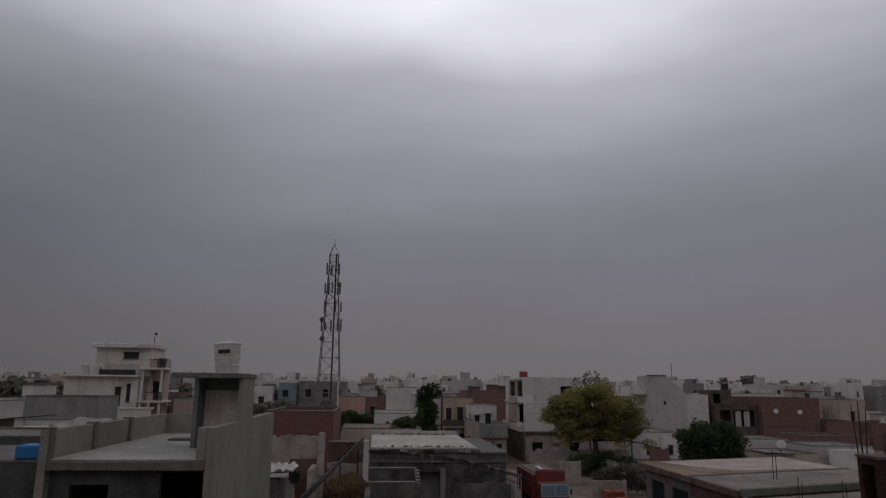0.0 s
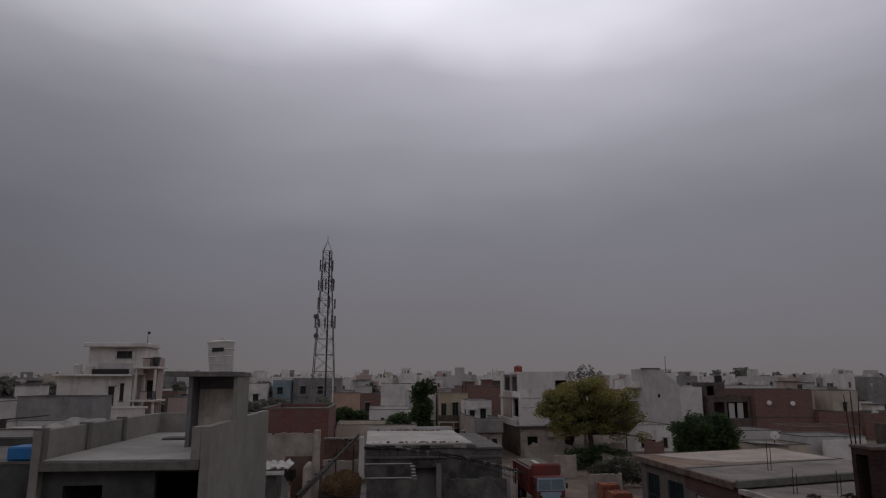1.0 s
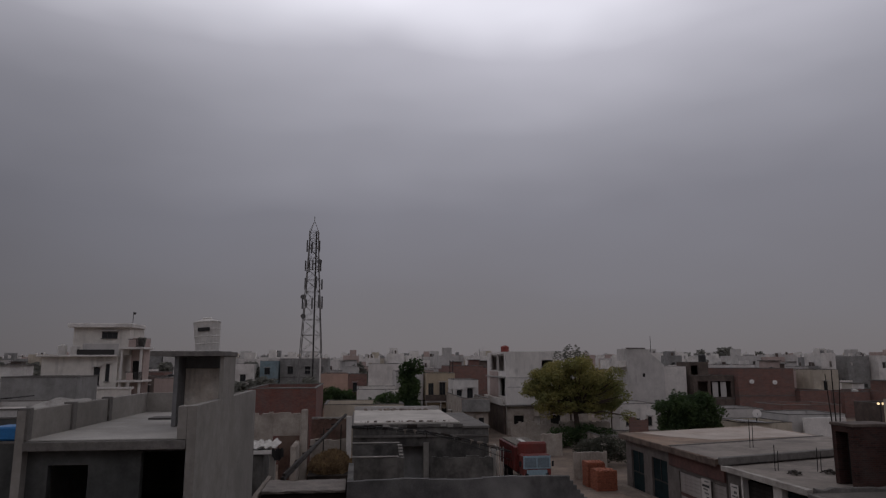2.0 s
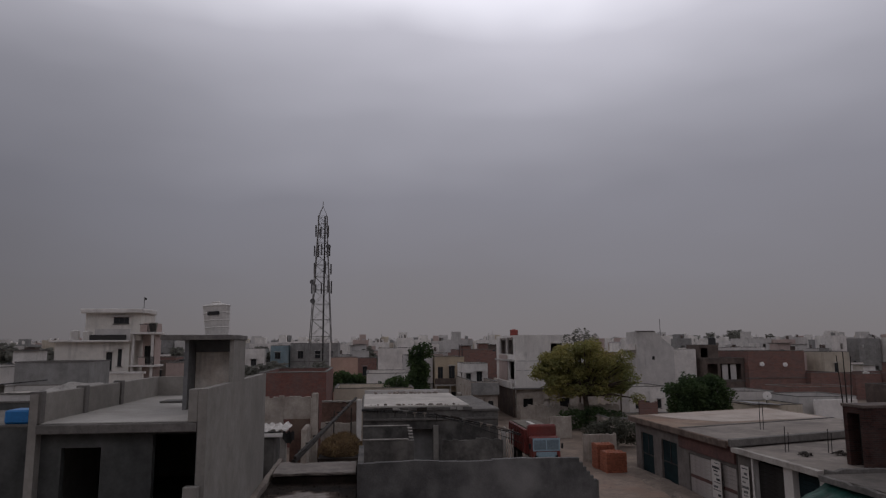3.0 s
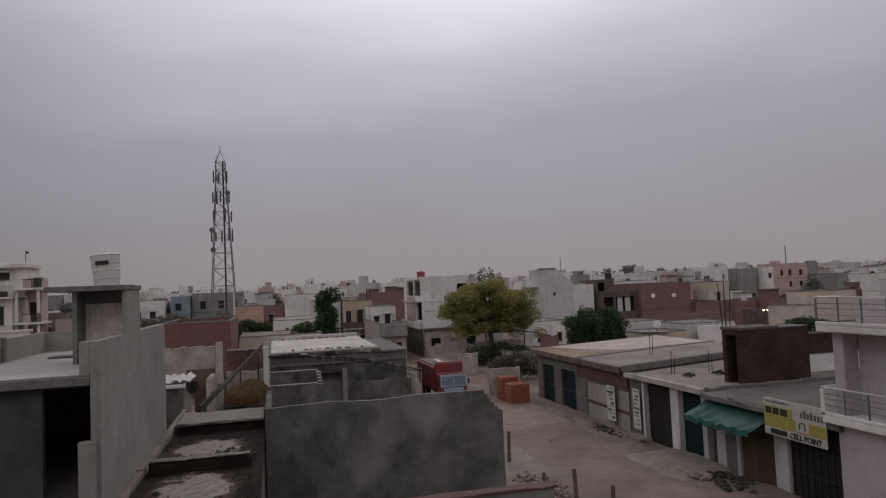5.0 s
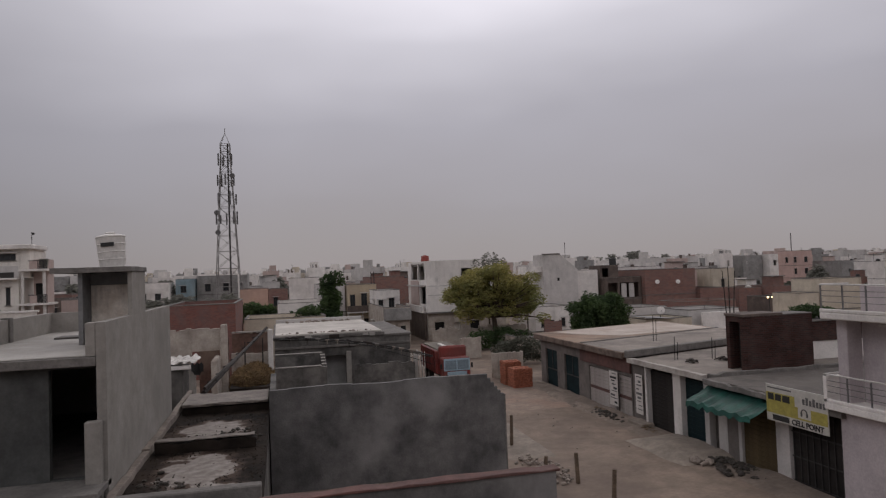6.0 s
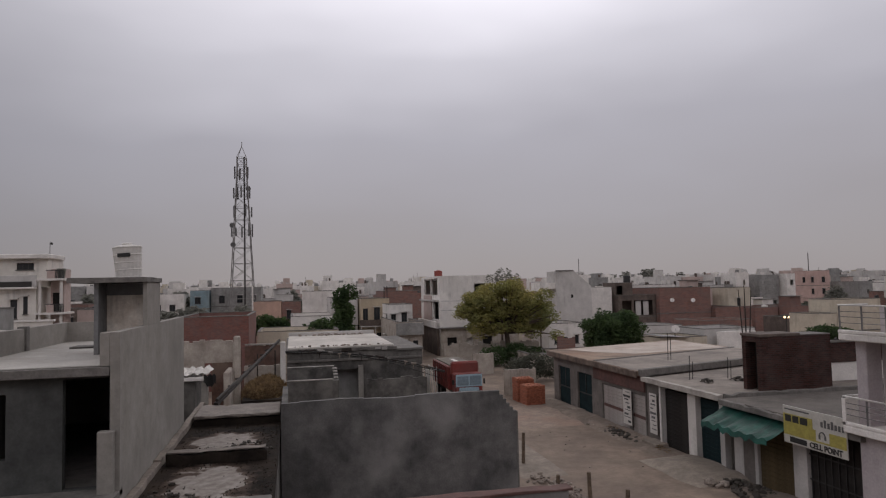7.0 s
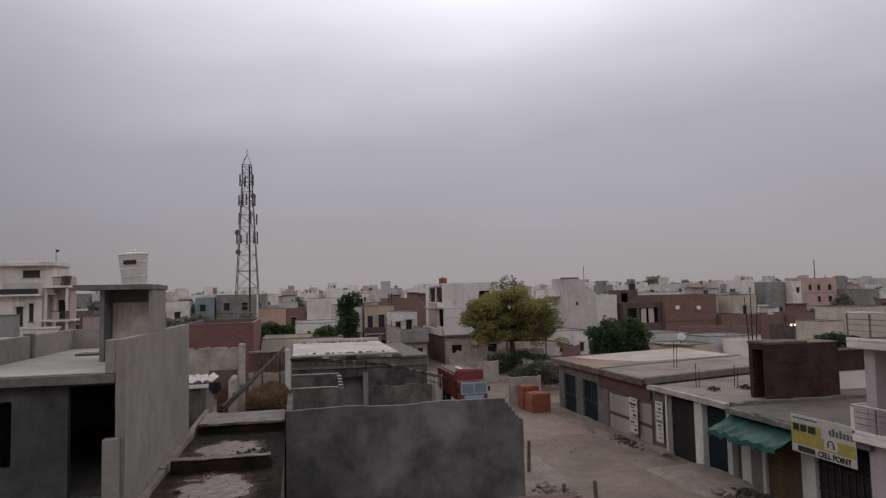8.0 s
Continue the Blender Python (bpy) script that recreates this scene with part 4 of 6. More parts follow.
# dust banked up against the shop fronts, and the sloping apron
def bank(name, label, x0, x1, y0, y1, height, mat, seed, nx=14, ny=60):
    """A low uneven spread of earth, thin at its rim."""
    bm = bmesh.new()
    g = []
    for j in range(ny + 1):
        row = []
        for i in range(nx + 1):
            u, v = i / nx, j / ny
            x, y = x0 + (x1 - x0) * u, y0 + (y1 - y0) * v
            edge = max(0.0, min(1.0, u * 3.5 + 0.5 * noise.noise((y * 0.8, seed, 0)))) * math.sin(math.pi * min(1, max(0, v))) ** 0.4
            z = height * edge * (0.55 + 0.45 * u) * (1 + 0.5 * noise.noise((x * 1.4, y * 1.1, seed))) - 0.015 * (1 - min(1, edge * 4))
            row.append(bm.verts.new((x, y, z)))
        g.append(row)
    for j in range(ny):
        for i in range(nx):
            bm.faces.new((g[j][i], g[j][i + 1], g[j + 1][i + 1], g[j + 1][i]))
    ob = part(name, bm, mat)
    for p in ob.data.polygons:
        p.use_smooth = True
    return tagged(ob, label, "ground", kind="structure")


bank("apron", "sloping dusty concrete apron before the shutters", 15.6, FX - 0.01, 24.8, 29.4, 0.3, M_dust, 1.5)
bank("dust_bank", "earth banked against the shop fronts", 16.6, FX - 0.01, 29.6, 49.5, 0.2, M_earthdark, 4.5, 12, 90)
bank("dust_bank", "earth banked against the gate front", 16.7, FX - 0.01, 18.8, 24.6, 0.16, M_earthdark, 7.5, 12, 40)
bank("brick_dust", "reddish brick dust spread on the lane", 13.2, 17.0, 37.5, 45.5, 0.05, M_reddust, 9.5, 24, 50)
bank("dust_bank", "pale dust ridge along the plot edge", 9.3, 11.6, 28.0, 44.0, 0.12, M_dust, 11.5, 20, 60)

# brick stair room on the shop roof
def brick_room():
    b = thing("brick_room", (22.1, 27.3, 3.24), "dark brown brick stair room on the shop roof", "roof room")
    x0, x1, y0, y1, z0, z1 = 20.35, 24.0, 26.65, 27.95, 3.27, 5.72
    bm = bmesh.new()
    wall_panel(bm, "x", x0, x1, y0, 0.2, z0, z1)
    wall_panel(bm, "y", y0 + 0.2, y1 - 0.2, x0, 0.2, z0, z1, [(y0 + 0.3, y1 - 0.25, z0, z1 - 0.25)])
    wall_panel(bm, "y", y0 + 0.2, y1 - 0.2, x1, -0.2, z0, z1)
    wall_panel(bm, "x", x0, x1, y1, -0.2, z0, z1)
    part("wall", mend(bm), M_browbrick, b)
    part("roof", boxm(x0 - 0.05, x1 - 1.6, y0 - 0.03, y1 + 0.05, z1 + 0.003, z1 + 0.12, 0.01), M_dullwall, b)
    part("roof", boxm(x1 - 1.59, x1 + 0.04, y0, y1, z1 + 0.003, z1 + 0.05, 0.01), M_slab, b)
    # dark panel stands for the unlit inside of the room
    part("door", boxm(x0 + 0.5, x0 + 0.55, y0 + 0.3, y1 - 0.25, z0, z1 - 0.3), M_void, b, "near-black panel filling the doorway")
    return b


brick_room()
ph = thing("planted_house", (27.2, 30.2, 0), "white house with a brown brick roof storey, planted on top", "house")
part("wall", boxm(24.2, 30.2, 28.5, 32.0, 0, 4.15), M_white, ph)
part("upper_wall", boxm(24.15, 30.25, 28.45, 32.05, 4.154, 5.12), M_browbrick, ph)
part("coping", boxm(24.1, 30.3, 28.4, 32.1, 5.124, 5.2, 0.01), M_slab, ph)


# ---------------------------------------------------------------- lilac house with balconies
def balcony_house():
    h = thing("balcony_house", (23, 13, 0), "pale lilac two-storey house with steel railed balconies", "house")
    X, Y0, Y1 = 18.6, 4.0, 18.5
    bm = bmesh.new()
    wall_panel(bm, "y", Y0, Y1, X, 0.23, 0, 7.3, [(15.4, 17.3, 4.3, 6.0), (8.0, 10.0, 4.3, 6.0)])
    wall_panel(bm, "x", X + 0.23, 29, Y1, -0.23, 0, 7.3)
    wall_panel(bm, "x", X + 0.23, 29, Y0, 0.23, 0, 7.3)
    wall_panel(bm, "y", Y0 + 0.23, Y1 - 0.23, 29, -0.23, 0, 7.3)
    part("wall", mend(bm), M_lilac, h)
    part("roof", boxm(X + 0.23, 28.77, Y0 + 0.23, Y1 - 0.23, 6.2, 6.4), M_deck, h)
    window_in(h, "y", 15.4, 17.3, 4.3, 6.0, X, 1, bars=2)
    window_in(h, "y", 8.0, 10.0, 4.3, 6.0, X, 1, bars=2)
    part("corner_pillar", boxm(X - 0.6, X - 0.004, 18.51, 18.94, 0, 6.245, 0.02), M_lilac, h)
    for z, zt in ((3.26, 3.5), (6.25, 6.47)):
        slab = part("balcony_slab", boxm(17.5, X - 0.004, Y0, 19.1, z, zt, 0.03), M_white, h)
        part("upstand", boxm(17.5, 17.62, Y0, 19.1, zt + 0.003, zt + 0.12, 0.02), M_white, slab)
        rail = part("railing", boxm(17.52, 17.58, Y0, 19.08, zt + 0.9, zt + 0.95, 0.01), M_bright, h)
        part("railing_return", boxm(17.58, X + 0.1, 19.02, 19.08, zt + 0.9, zt + 0.95, 0.01), M_bright, rail)
        for k in range(17):
            y = 19.02 - k * 0.9
            part("post", boxm(17.53, 17.57, y, y + 0.04, zt + 0.123, zt + 0.897), M_steel, rail)
        for q in (0.35, 0.55, 0.72):
            part("rail_bar", tubem((17.55, Y0, zt + q), (17.55, 19.05, zt + q), 0.012, seg=6), M_steel, rail)
    part("end_wall", boxm(17.5, X - 0.02, 18.95, 19.1, 3.51, 4.36, 0.01), M_white, h)
    part("shop_front", boxm(X - 0.7, X - 0.61, 15.2, 18.85, 0, 3.2, 0.01), M_lilac, h)
    return h


balcony_house()

# ---------------------------------------------------------------- houses round the open plot
def mid_house():
    h = thing("plot_house", (4.2, 53.5, 0), "blackened plaster house with whitewashed flat roof", "house")
    bm = bmesh.new()
    wall_panel(bm, "x", -0.45, 8.9, 47.6, 0.25, 0, 4.0, [(2.75, 4.35, 0.3, 2.75)])
    wall_panel(bm, "y", 47.85, 60, -0.45, 0.25, 0, 4.0)
    wall_panel(bm, "y", 47.85, 60, 8.9, -0.25, 0, 4.0)
    wall_panel(bm, "x", -0.2, 8.65, 60, -0.25, 0, 4.0)
    part("wall", mend(bm), M_darkplaster, h)
    part("roof", boxm(-0.55, 7.1, 47.5, 60.1, 4.004, 4.22, 0.02), M_slab, h)
    part("roof_finish", boxm(-0.4, 6.9, 47.65, 59.7, 4.224, 4.36, 0.03), M_whiteroof, h)
    part("roof", boxm(7.104, 9.0, 47.5, 60.1, 3.9, 4.06, 0.02), M_slab, h)
    part("parapet", boxm(-0.4, 6.9, 59.75, 60.0, 4.224, 4.66, 0.03), M_grey, h)
    part("pillar", boxm(4.36, 4.72, 47.48, 47.7, 0, 3.0, 0.02), M_cement, h)
    # added grey backing keeps the doorway from going black
    part("inner_wall", boxm(2.3, 4.9, 48.5, 48.62, 0, 3.6), M_shopgrey, h)
    part("lintel_band", boxm(-0.44, 8.9, 47.5, 47.595, 3.35, 3.5, 0.01), M_slab, h)
    return h


mid_house()
rng = random.Random(41)
for k in range(16):
    x = -0.3 + 0.45 * k + rng.uniform(-0.1, 0.1)
    w, d = rng.uniform(0.15, 0.5), rng.uniform(0.05, 0.28)
    tagged(part("roof_rag", boxm(x, x + w, 47.44, 47.49, 4.2 - d, 4.22, 0.012), rng.choice((M_darkplaster, M_bamboo, M_deck, M_slab))), "dark rag or felt hanging over the roof edge", "rag", "roof edge rags")


def ragged_wall(name, label, x0, x1, y, th, z, mat, seed, jag=0.12, holes=(), step=0.3):
    """A broken masonry wall along x with an uneven top."""
    w = thing(name, ((x0 + x1) / 2, y, 0), label, "wall")
    rng = random.Random(seed)
    bm = bmesh.new()
    u = x0
    while u < x1 - 1e-6:
        v = min(u + step * rng.uniform(0.6, 1.4), x1)
        zt = z + rng.uniform(-jag, jag * 0.4)
        hs = [(u - 1, v + 1, a[2], a[3]) for a in holes if a[0] < (u + v) / 2 < a[1]]
        wall_panel(bm, "x", u, v, y, th, 0, zt, hs)
        u = v
    part("masonry", mend(bm), mat, w)
    return w


ragged_wall("enclosure_wall", "dark plastered back wall of the enclosure", -0.4, 2.6, 43.6, 0.23, 3.4, M_darkplaster, 1, 0.08)
ragged_wall("enclosure_wall", "lower dark plastered front wall of the enclosure", -0.4, 2.6, 41.0, 0.23, 2.92, M_darkplaster, 2, 0.06)
en = thing("enclosure_side", (2.5, 42.4, 0), "stepped dark plastered side wall of the enclosure", "wall")
for k in range(5):
    part("masonry_step", boxm(2.38, 2.62, 41.24 + k * 0.47, 41.7 + k * 0.47, 0, 2.8 + 0.13 * k, 0.02), M_darkplaster, en)
    part("mortar_edge", boxm(2.36, 2.64, 41.24 + k * 0.47, 41.69 + k * 0.47, 2.804 + 0.13 * k, 2.86 + 0.13 * k, 0.012), M_mortar, en)
tagged(part("enclosure_coping", boxm(-0.42, 2.3, 40.96, 41.26, 2.94, 3.0, 0.02), M_mortar), "pale worn mortar edge on the front wall", "coping", kind="structure")
tagged(part("enclosure_coping", boxm(-0.42, 2.5, 43.56, 43.86, 3.43, 3.49, 0.02), M_mortar), "pale worn mortar edge on the back wall", "coping", kind="structure")
ragged_wall("yard_wall", "low mottled plaster wall before the plot house", 4.75, 8.8, 45.5, 0.23, 2.3, M_darkplaster, 17, 0.12)
tagged(part("flaking_post", boxm(-0.85, -0.52, 45.6, 46.0, 0, 4.95, 0.04), M_white), "tall whitewashed flaking masonry post", "post")
ragged_wall("old_wall", "old cream washed house wall with broken top", -10, -5.35, 44.0, 0.3, 5.35, M_oldwash, 3, 0.15)
ragged_wall("old_wall", "old cream washed house wall over an opening", -5.34, -3.65, 44.0, 0.3, 5.3, M_oldwash, 5, 0.12, holes=[(-5.2, -3.75, 0, 3.95)])
ragged_wall("brick_yard_wall", "inner brown brick yard wall", -5.3, -3.4, 47.5, 0.25, 4.4, M_yardwall, 6, 0.05)
tagged(part("plaster_post", boxm(-3.6, -3.2, 43.6, 44.0, 0, 5.55, 0.06), M_oldwash), "tall cream plastered gate post with broken top", "post")
tagged(part("plaster_post", boxm(-3.95, -3.62, 41.0, 43.5, 0, 3.7, 0.08), M_oldwash), "low sloping cream plastered wall end", "wall")
ragged_wall("brick_yard_wall", "brown brick yard wall behind the straw", -3.5, -0.6, 52.0, 0.25, 4.3, M_yardwall, 7, 0.06)
tagged(part("yard_coping", rough_bar(-3.5, -0.62, 51.9, 52.3, 4.32, 4.42, 0.3, 0.02, 33), M_mortar), "pale mortar coping on the yard wall", "coping", kind="structure")
ragged_wall("yard_wall", "low pale washed wall across the straw yard", -3.4, -0.62, 49.6, 0.22, 3.1, M_oldwash, 34, 0.1)
for x, z in ((-2.5, 3.9), (-1.3, 4.1)):
    tagged(part("yard_stake", tubem((x, 49.4, 0), (x + 0.03, 49.4, z), 0.05, 0.04, 6), M_bamboo), "thin dark stake standing in the straw yard", "stake", "yard stakes")
house("brick_house", "dark red brick house with a bare side wall", -9.4, -3.7, 60.0, 72.0, 5.9, M_brick, M_slab, 1, 0.3, glazed=False)


def cloth_shed():
    s = thing("lean_to", (-4.9, 35.5, 0), "rough lean-to with white plastic sheets on top", "shed")
    part("wall", boxm(-6.6, -4.6, 34.3, 37.0, 0, 4.1), M_darkplaster, s)
    part("post", boxm(-4.3, -4.0, 34.2, 34.5, 0, 4.2, 0.03), M_cement, s)
    part("beam", boxm(-6.6, -3.9, 34.15, 34.5, 4.1, 4.28, 0.02), M_white, s)
    bm = bmesh.new()
    n = 22
    g = [[bm.verts.new((-6.6 + 2.6 * i / n, 34.2 + 2.6 * j / n, 4.36 + 0.28 * abs(noise.noise((i * 0.33, j * 0.33, 1.0))) + 0.08 * noise.noise((i * 0.9, j * 0.9, 5.0)))) for j in range(n + 1)] for i in range(n + 1)]
    for i in range(n):
        for j in range(n):
            bm.faces.new((g[i][j], g[i + 1][j], g[i + 1][j + 1], g[i][j + 1]))
    ob = part("sheet", bm, M_sheet, s, "crumpled white plastic sheet")
    ob.modifiers.new("thick", "SOLIDIFY").thickness = 0.02
    bm = bmesh.new()
    g = [[bm.verts.new((-4.15 + 0.55 * i / 8, 34.05 - 0.1 * math.sin(i), 4.38 - 0.6 * j / 8 * (1 - 0.4 * abs(i - 4) / 4) + 0.06 * math.sin(i * 2.1))) for j in range(9)] for i in range(9)]
    for i in range(8):
        for j in range(8):
            bm.faces.new((g[i][j], g[i + 1][j], g[i + 1][j + 1], g[i][j + 1]))
    ob = part("cloth", bm, M_blackcloth, s, "black cloth hanging over the edge")
    ob.modifiers.new("thick", "SOLIDIFY").thickness = 0.02
    return s


cloth_shed()


def bamboo_ladder():
    l = thing("bamboo_pole", (-3.4, 31, 3.4), "dark leaning bamboo pole with stub rungs", "pole")
    p, q = Vector((-3.3, 30.9, 3.45)), Vector((-0.9, 45.8, 5.05))
    part("shaft", tubem(p, q, 0.11, 0.08), M_bamboo, l)
    part("shaft", tubem(p + Vector((0.05, 0, 0.2)), q + Vector((-0.25, 0, -0.25)), 0.07, 0.05), M_bamboo, l)
    for k in range(9):
        c = p.lerp(q, 0.12 + 0.095 * k)
        part("rung", tubem(c + Vector((-0.3, 0, 0.0)), c + Vector((0.12, 0, 0.06)), 0.04, seg=6), M_bamboo, l)
    return l


bamboo_ladder()


def straw_heap():
    bm = bmesh.new()
    rng = random.Random(3)
    bmesh.ops.create_icosphere(bm, subdivisions=4, radius=1.0)
    for v in bm.verts:
        f = 1 + 0.25 * noise.noise(v.co * 2.2) + 0.08 * noise.noise(v.co * 7)
        f = 1 + 0.3 * (f - 1)
        v.co = Vector((-1.75 + v.co.x * 1.3 * f, 44.8 + v.co.y * 2.9 * f, max(0, 1.8 + v.co.z * (0.95 + 0.25 * noise.noise((v.co.x * 1.8, v.co.y * 1.8, 3.0))) * f)))
    bm.verts.ensure_lookup_table()
    pts = [v.co.copy() for v in bm.verts if v.co.z > 1.6]
    for _ in range(7000):
        c = rng.choice(pts)
        d = Vector((rng.gauss(0, 1), rng.gauss(0, 1), rng.gauss(0.2, 0.8))).normalized() * rng.uniform(0.1, 0.28)
        w = d.orthogonal().normalized() * 0.016
        bm.faces.new([bm.verts.new(c + a) for a in (-d - w, -d + w, d + w, d - w)])
    tagged(part("straw_mound", bm, M_drygrass), "mound of dry yellow-brown straw in the yard", "straw mound")


straw_heap()
tagged(part("raised_yard", boxm(-3.0, -0.56, 41.5, 48.5, 0, 1.9), M_darkscreed), "raised earth yard floor beside the plot house", "ground", kind="structure")

# sagging service cables before the plot house
def cable(name, p, q, sag, r=0.02, n=18, label="sagging black service cable"):
    bm = bmesh.new()
    p, q = Vector(p), Vector(q)
    pts = [p.lerp(q, k / n) + Vector((0, 0, -sag * 4 * (k / n) * (1 - k / n))) for k in range(n + 1)]
    side = Vector(((q - p).y, -(q - p).x, 0)).normalized()
    up = side.cross(q - p).normalized()
    rings = [[bm.verts.new(c + (side * math.cos(a) + up * math.sin(a)) * r) for a in (j / 6 * math.tau for j in range(6))] for c in pts]
    for a, b in zip(rings, rings[1:]):
        for j in range(6):
            bm.faces.new((a[j], a[(j + 1) % 6], b[(j + 1) % 6], b[j]))
    bm.faces.new(rings[0][::-1]); bm.faces.new(rings[-1])
    bmesh.ops.recalc_face_normals(bm, faces=bm.faces)
    tagged(part(name, bm, M_ink), label, "cable")


cable("cable", (-0.6, 45.7, 4.3), (10.4, 47.0, 2.35), -0.42, 0.05)
cable("cable", (-0.6, 45.85, 4.22), (10.4, 47.15, 2.25), -0.36, 0.035)
cable("cable", (4.0, 45.75, 3.95), (10.5, 47.3, 1.7), -0.1, 0.025)
rng = random.Random(61)
for k in range(15):
    f = 0.1 + 0.058 * k + rng.uniform(-0.02, 0.02)
    z = 4.3 - 1.95 * f + 1.68 * f * (1 - f)
    w, d = rng.uniform(0.1, 0.32), rng.uniform(-0.08, 0.08)
    x, y = -0.6 + 11 * f, 45.7 + 1.3 * f
    bm = tubem((x - w, y, z + 0.03 + d), (x + w, y, z - 0.02), rng.uniform(0.06, 0.1), rng.uniform(0.04, 0.08), 7)
    tube(bm, (x, y, z), (x + rng.uniform(-0.1, 0.1), y, z - rng.uniform(0.12, 0.4)), 0.05, 0.015, 5)
    tagged(part("cable_rag", bm, rng.choice((M_dust, M_bamboo, M_bamboo, M_slab))), "rag wrapped round the service cable", "rag", "cable rags")


# ---------------------------------------------------------------- the white three-storey house and its neighbours
def white_house():
    h = thing("white_house", (22, 86, 0), "white three-storey house with an open loggia towards the lane", "house")
    X0, X1, Y0, Y1 = 17.25, 27.0, 80.0, 92.0
    bm = bmesh.new()
    wall_panel(bm, "x", X0, X1, Y0, 0.25, 0, 9.6, [(21.6, 23.0, 7.2, 8.6)])
    wall_panel(bm, "x", X0, X1, Y1, -0.25, 0, 9.6)
    wall_panel(bm, "y", Y0 + 0.25, Y1 - 0.25, X1, -0.25, 0, 9.6)
    wall_panel(bm, "y", Y0 + 0.25, Y1 - 0.25, X0, 0.25, 0, 9.6, [(81.2, 89.8, 7.3, 9.35), (80.7, 84.0, 4.3, 6.6), (82.0, 88.0, 0, 2.9)])
    part("wall", mend(bm), M_whitehouse, h)
    part("roof", boxm(X0 + 0.25, X1 - 0.25, Y0 + 0.25, Y1 - 0.25, 9.1, 9.3), M_deck, h)
    for z in (3.4, 6.6):
        part("floor_slab", boxm(X0 - 0.3, X1 - 0.3, Y0 + 0.3, Y1 - 0.3, z - 0.12, z + 0.05), M_grey, h)
    part("loggia_back", boxm(X0 + 2.2, X0 + 2.4, Y0 + 0.3, Y1 - 0.3, 6.66, 9.08), M_blush, h)
    for y in (83.0, 86.4):
        part("loggia_door", boxm(X0 + 2.1, X0 + 2.19, y, y + 1.0, 6.7, 8.8), M_void, h)
    part("loggia_pillar", boxm(X0 + 0.0, X0 + 0.25, 85.2, 85.5, 7.3, 9.35), M_white, h)
    part("pink_panel", boxm(X0 - 0.12, X0 - 0.004, 84.6, 89.6, 4.1, 7.2, 0.01), M_blush, h, "dusty rose painted panel")
    part("bay", boxm(X0 - 0.55, X0 - 0.304, 80.6, 91.5, 3.3, 4.1, 0.02), M_white, h)
    part("window_shade", boxm(X0 - 0.4, X0 - 0.004, 80.6, 84.2, 6.62, 6.7), M_grey, h)
    # brown panel added to carry the shade on this lower side wall
    part("lane_front", boxm(X0 - 0.34, X0 - 0.01, 80.3, 91.6, 0, 3.26, 0.02), M_dullwall, h, "brown ground-floor front, darkened for its shaded side")
    for z, x in ((5.4, 19.8), (6.5, 21.2)):
        part("plaster_seam", rough_bar(X0 + 0.1, x, Y0 - 0.04, Y0 - 0.004, z, z + 0.09, 0.4, 0.02, int(z)), M_grey, h)
    return h


M_whitehouse = material("aged_white_wash", (0.84, 0.83, 0.83), (0.72, 0.71, 0.71), 0.85, 0.35, 0.1, stain=(0.52, 0.5, 0.49), stain_amount=0.5, streak=0.5)
white_house()
gs = thing("ground_storey", (22, 79.8, 0), "worn ground-floor front under the white house", "house front")
bm = bmesh.new()
wall_panel(bm, "x", 17.2, 27.0, 79.55, 0.4, 0, 3.25, [(18.0, 19.2, 0.1, 2.2), (20.4, 21.2, 1.1, 2.1), (22.4, 23.6, 0.1, 2.2), (25.0, 25.8, 1.1, 2.1)])
part("wall", mend(bm), M_oldwash, gs)
part("ledge", boxm(17.0, 27.1, 79.1, 79.95, 3.254, 3.4, 0.02), M_slab, gs)
for u in (18.0, 22.4):
    part("door", boxm(u, u + 1.2, 79.8, 79.85, 0.1, 2.2), M_void, gs)
water_tank((17.9, 83.5, 9.31), 0.5, 1.05, M_redtank, "dull red plastic water tank on a white house")
house("side_wing", "low washed wing with doors beside the white house", 11.5, 14.3, 76.0, 91.0, 3.9, M_oldwash, M_slab, 1, 0.5, front=[(11.8, 12.4, 1.1, 2.3), (13.2, 13.8, 0.2, 2.3)], left=[(77.0, 77.9, 0.2, 2.4), (79.5, 80.3, 1.0, 2.3), (82.0, 83.0, 0.2, 2.4), (85.5, 86.5, 1.0, 2.4)], glazed=True, bars=0)
tagged(part("wing_ledge", rough_bar(11.3, 14.4, 75.6, 75.99, 2.95, 4.3, 0.5, 0.02, 14), M_shopgrey), "bare cement parapet band on the low wing", "parapet", kind="structure")
house("white_house_small", "small white house with a plain parapet", 11.6, 14.6, 84.0, 90.0, 5.6, M_white, M_deck, 2, 0.6, front=[(11.9, 12.5, 3.6, 5.0), (13.2, 13.9, 3.4, 5.2)], left=[(85.5, 86.5, 3.6, 5.0)])
yh = house("yellow_house", "two-storey yellow house with brown balcony", 8.9, 12.8, 92.0, 100.0, 6.4, M_yellow, M_deck, 2, 0.5, front=[(9.2, 9.9, 3.6, 5.6), (10.7, 11.5, 3.9, 5.7), (9.3, 10.0, 0.2, 2.3), (11.0, 11.8, 0.2, 2.3)])
balc = part("balcony", boxm(8.7, 12.9, 91.1, 91.93, 3.12, 3.28, 0.02), M_grey, yh)
part("balcony_front", boxm(8.7, 12.9, 91.1, 91.18, 3.284, 4.1, 0.01), M_dullwall, balc, "brown painted balcony front")
for x in (8.8, 10.7, 12.7):
    part("balcony_post", boxm(x, x + 0.12, 91.12, 91.24, 0, 3.11), M_grey, balc)
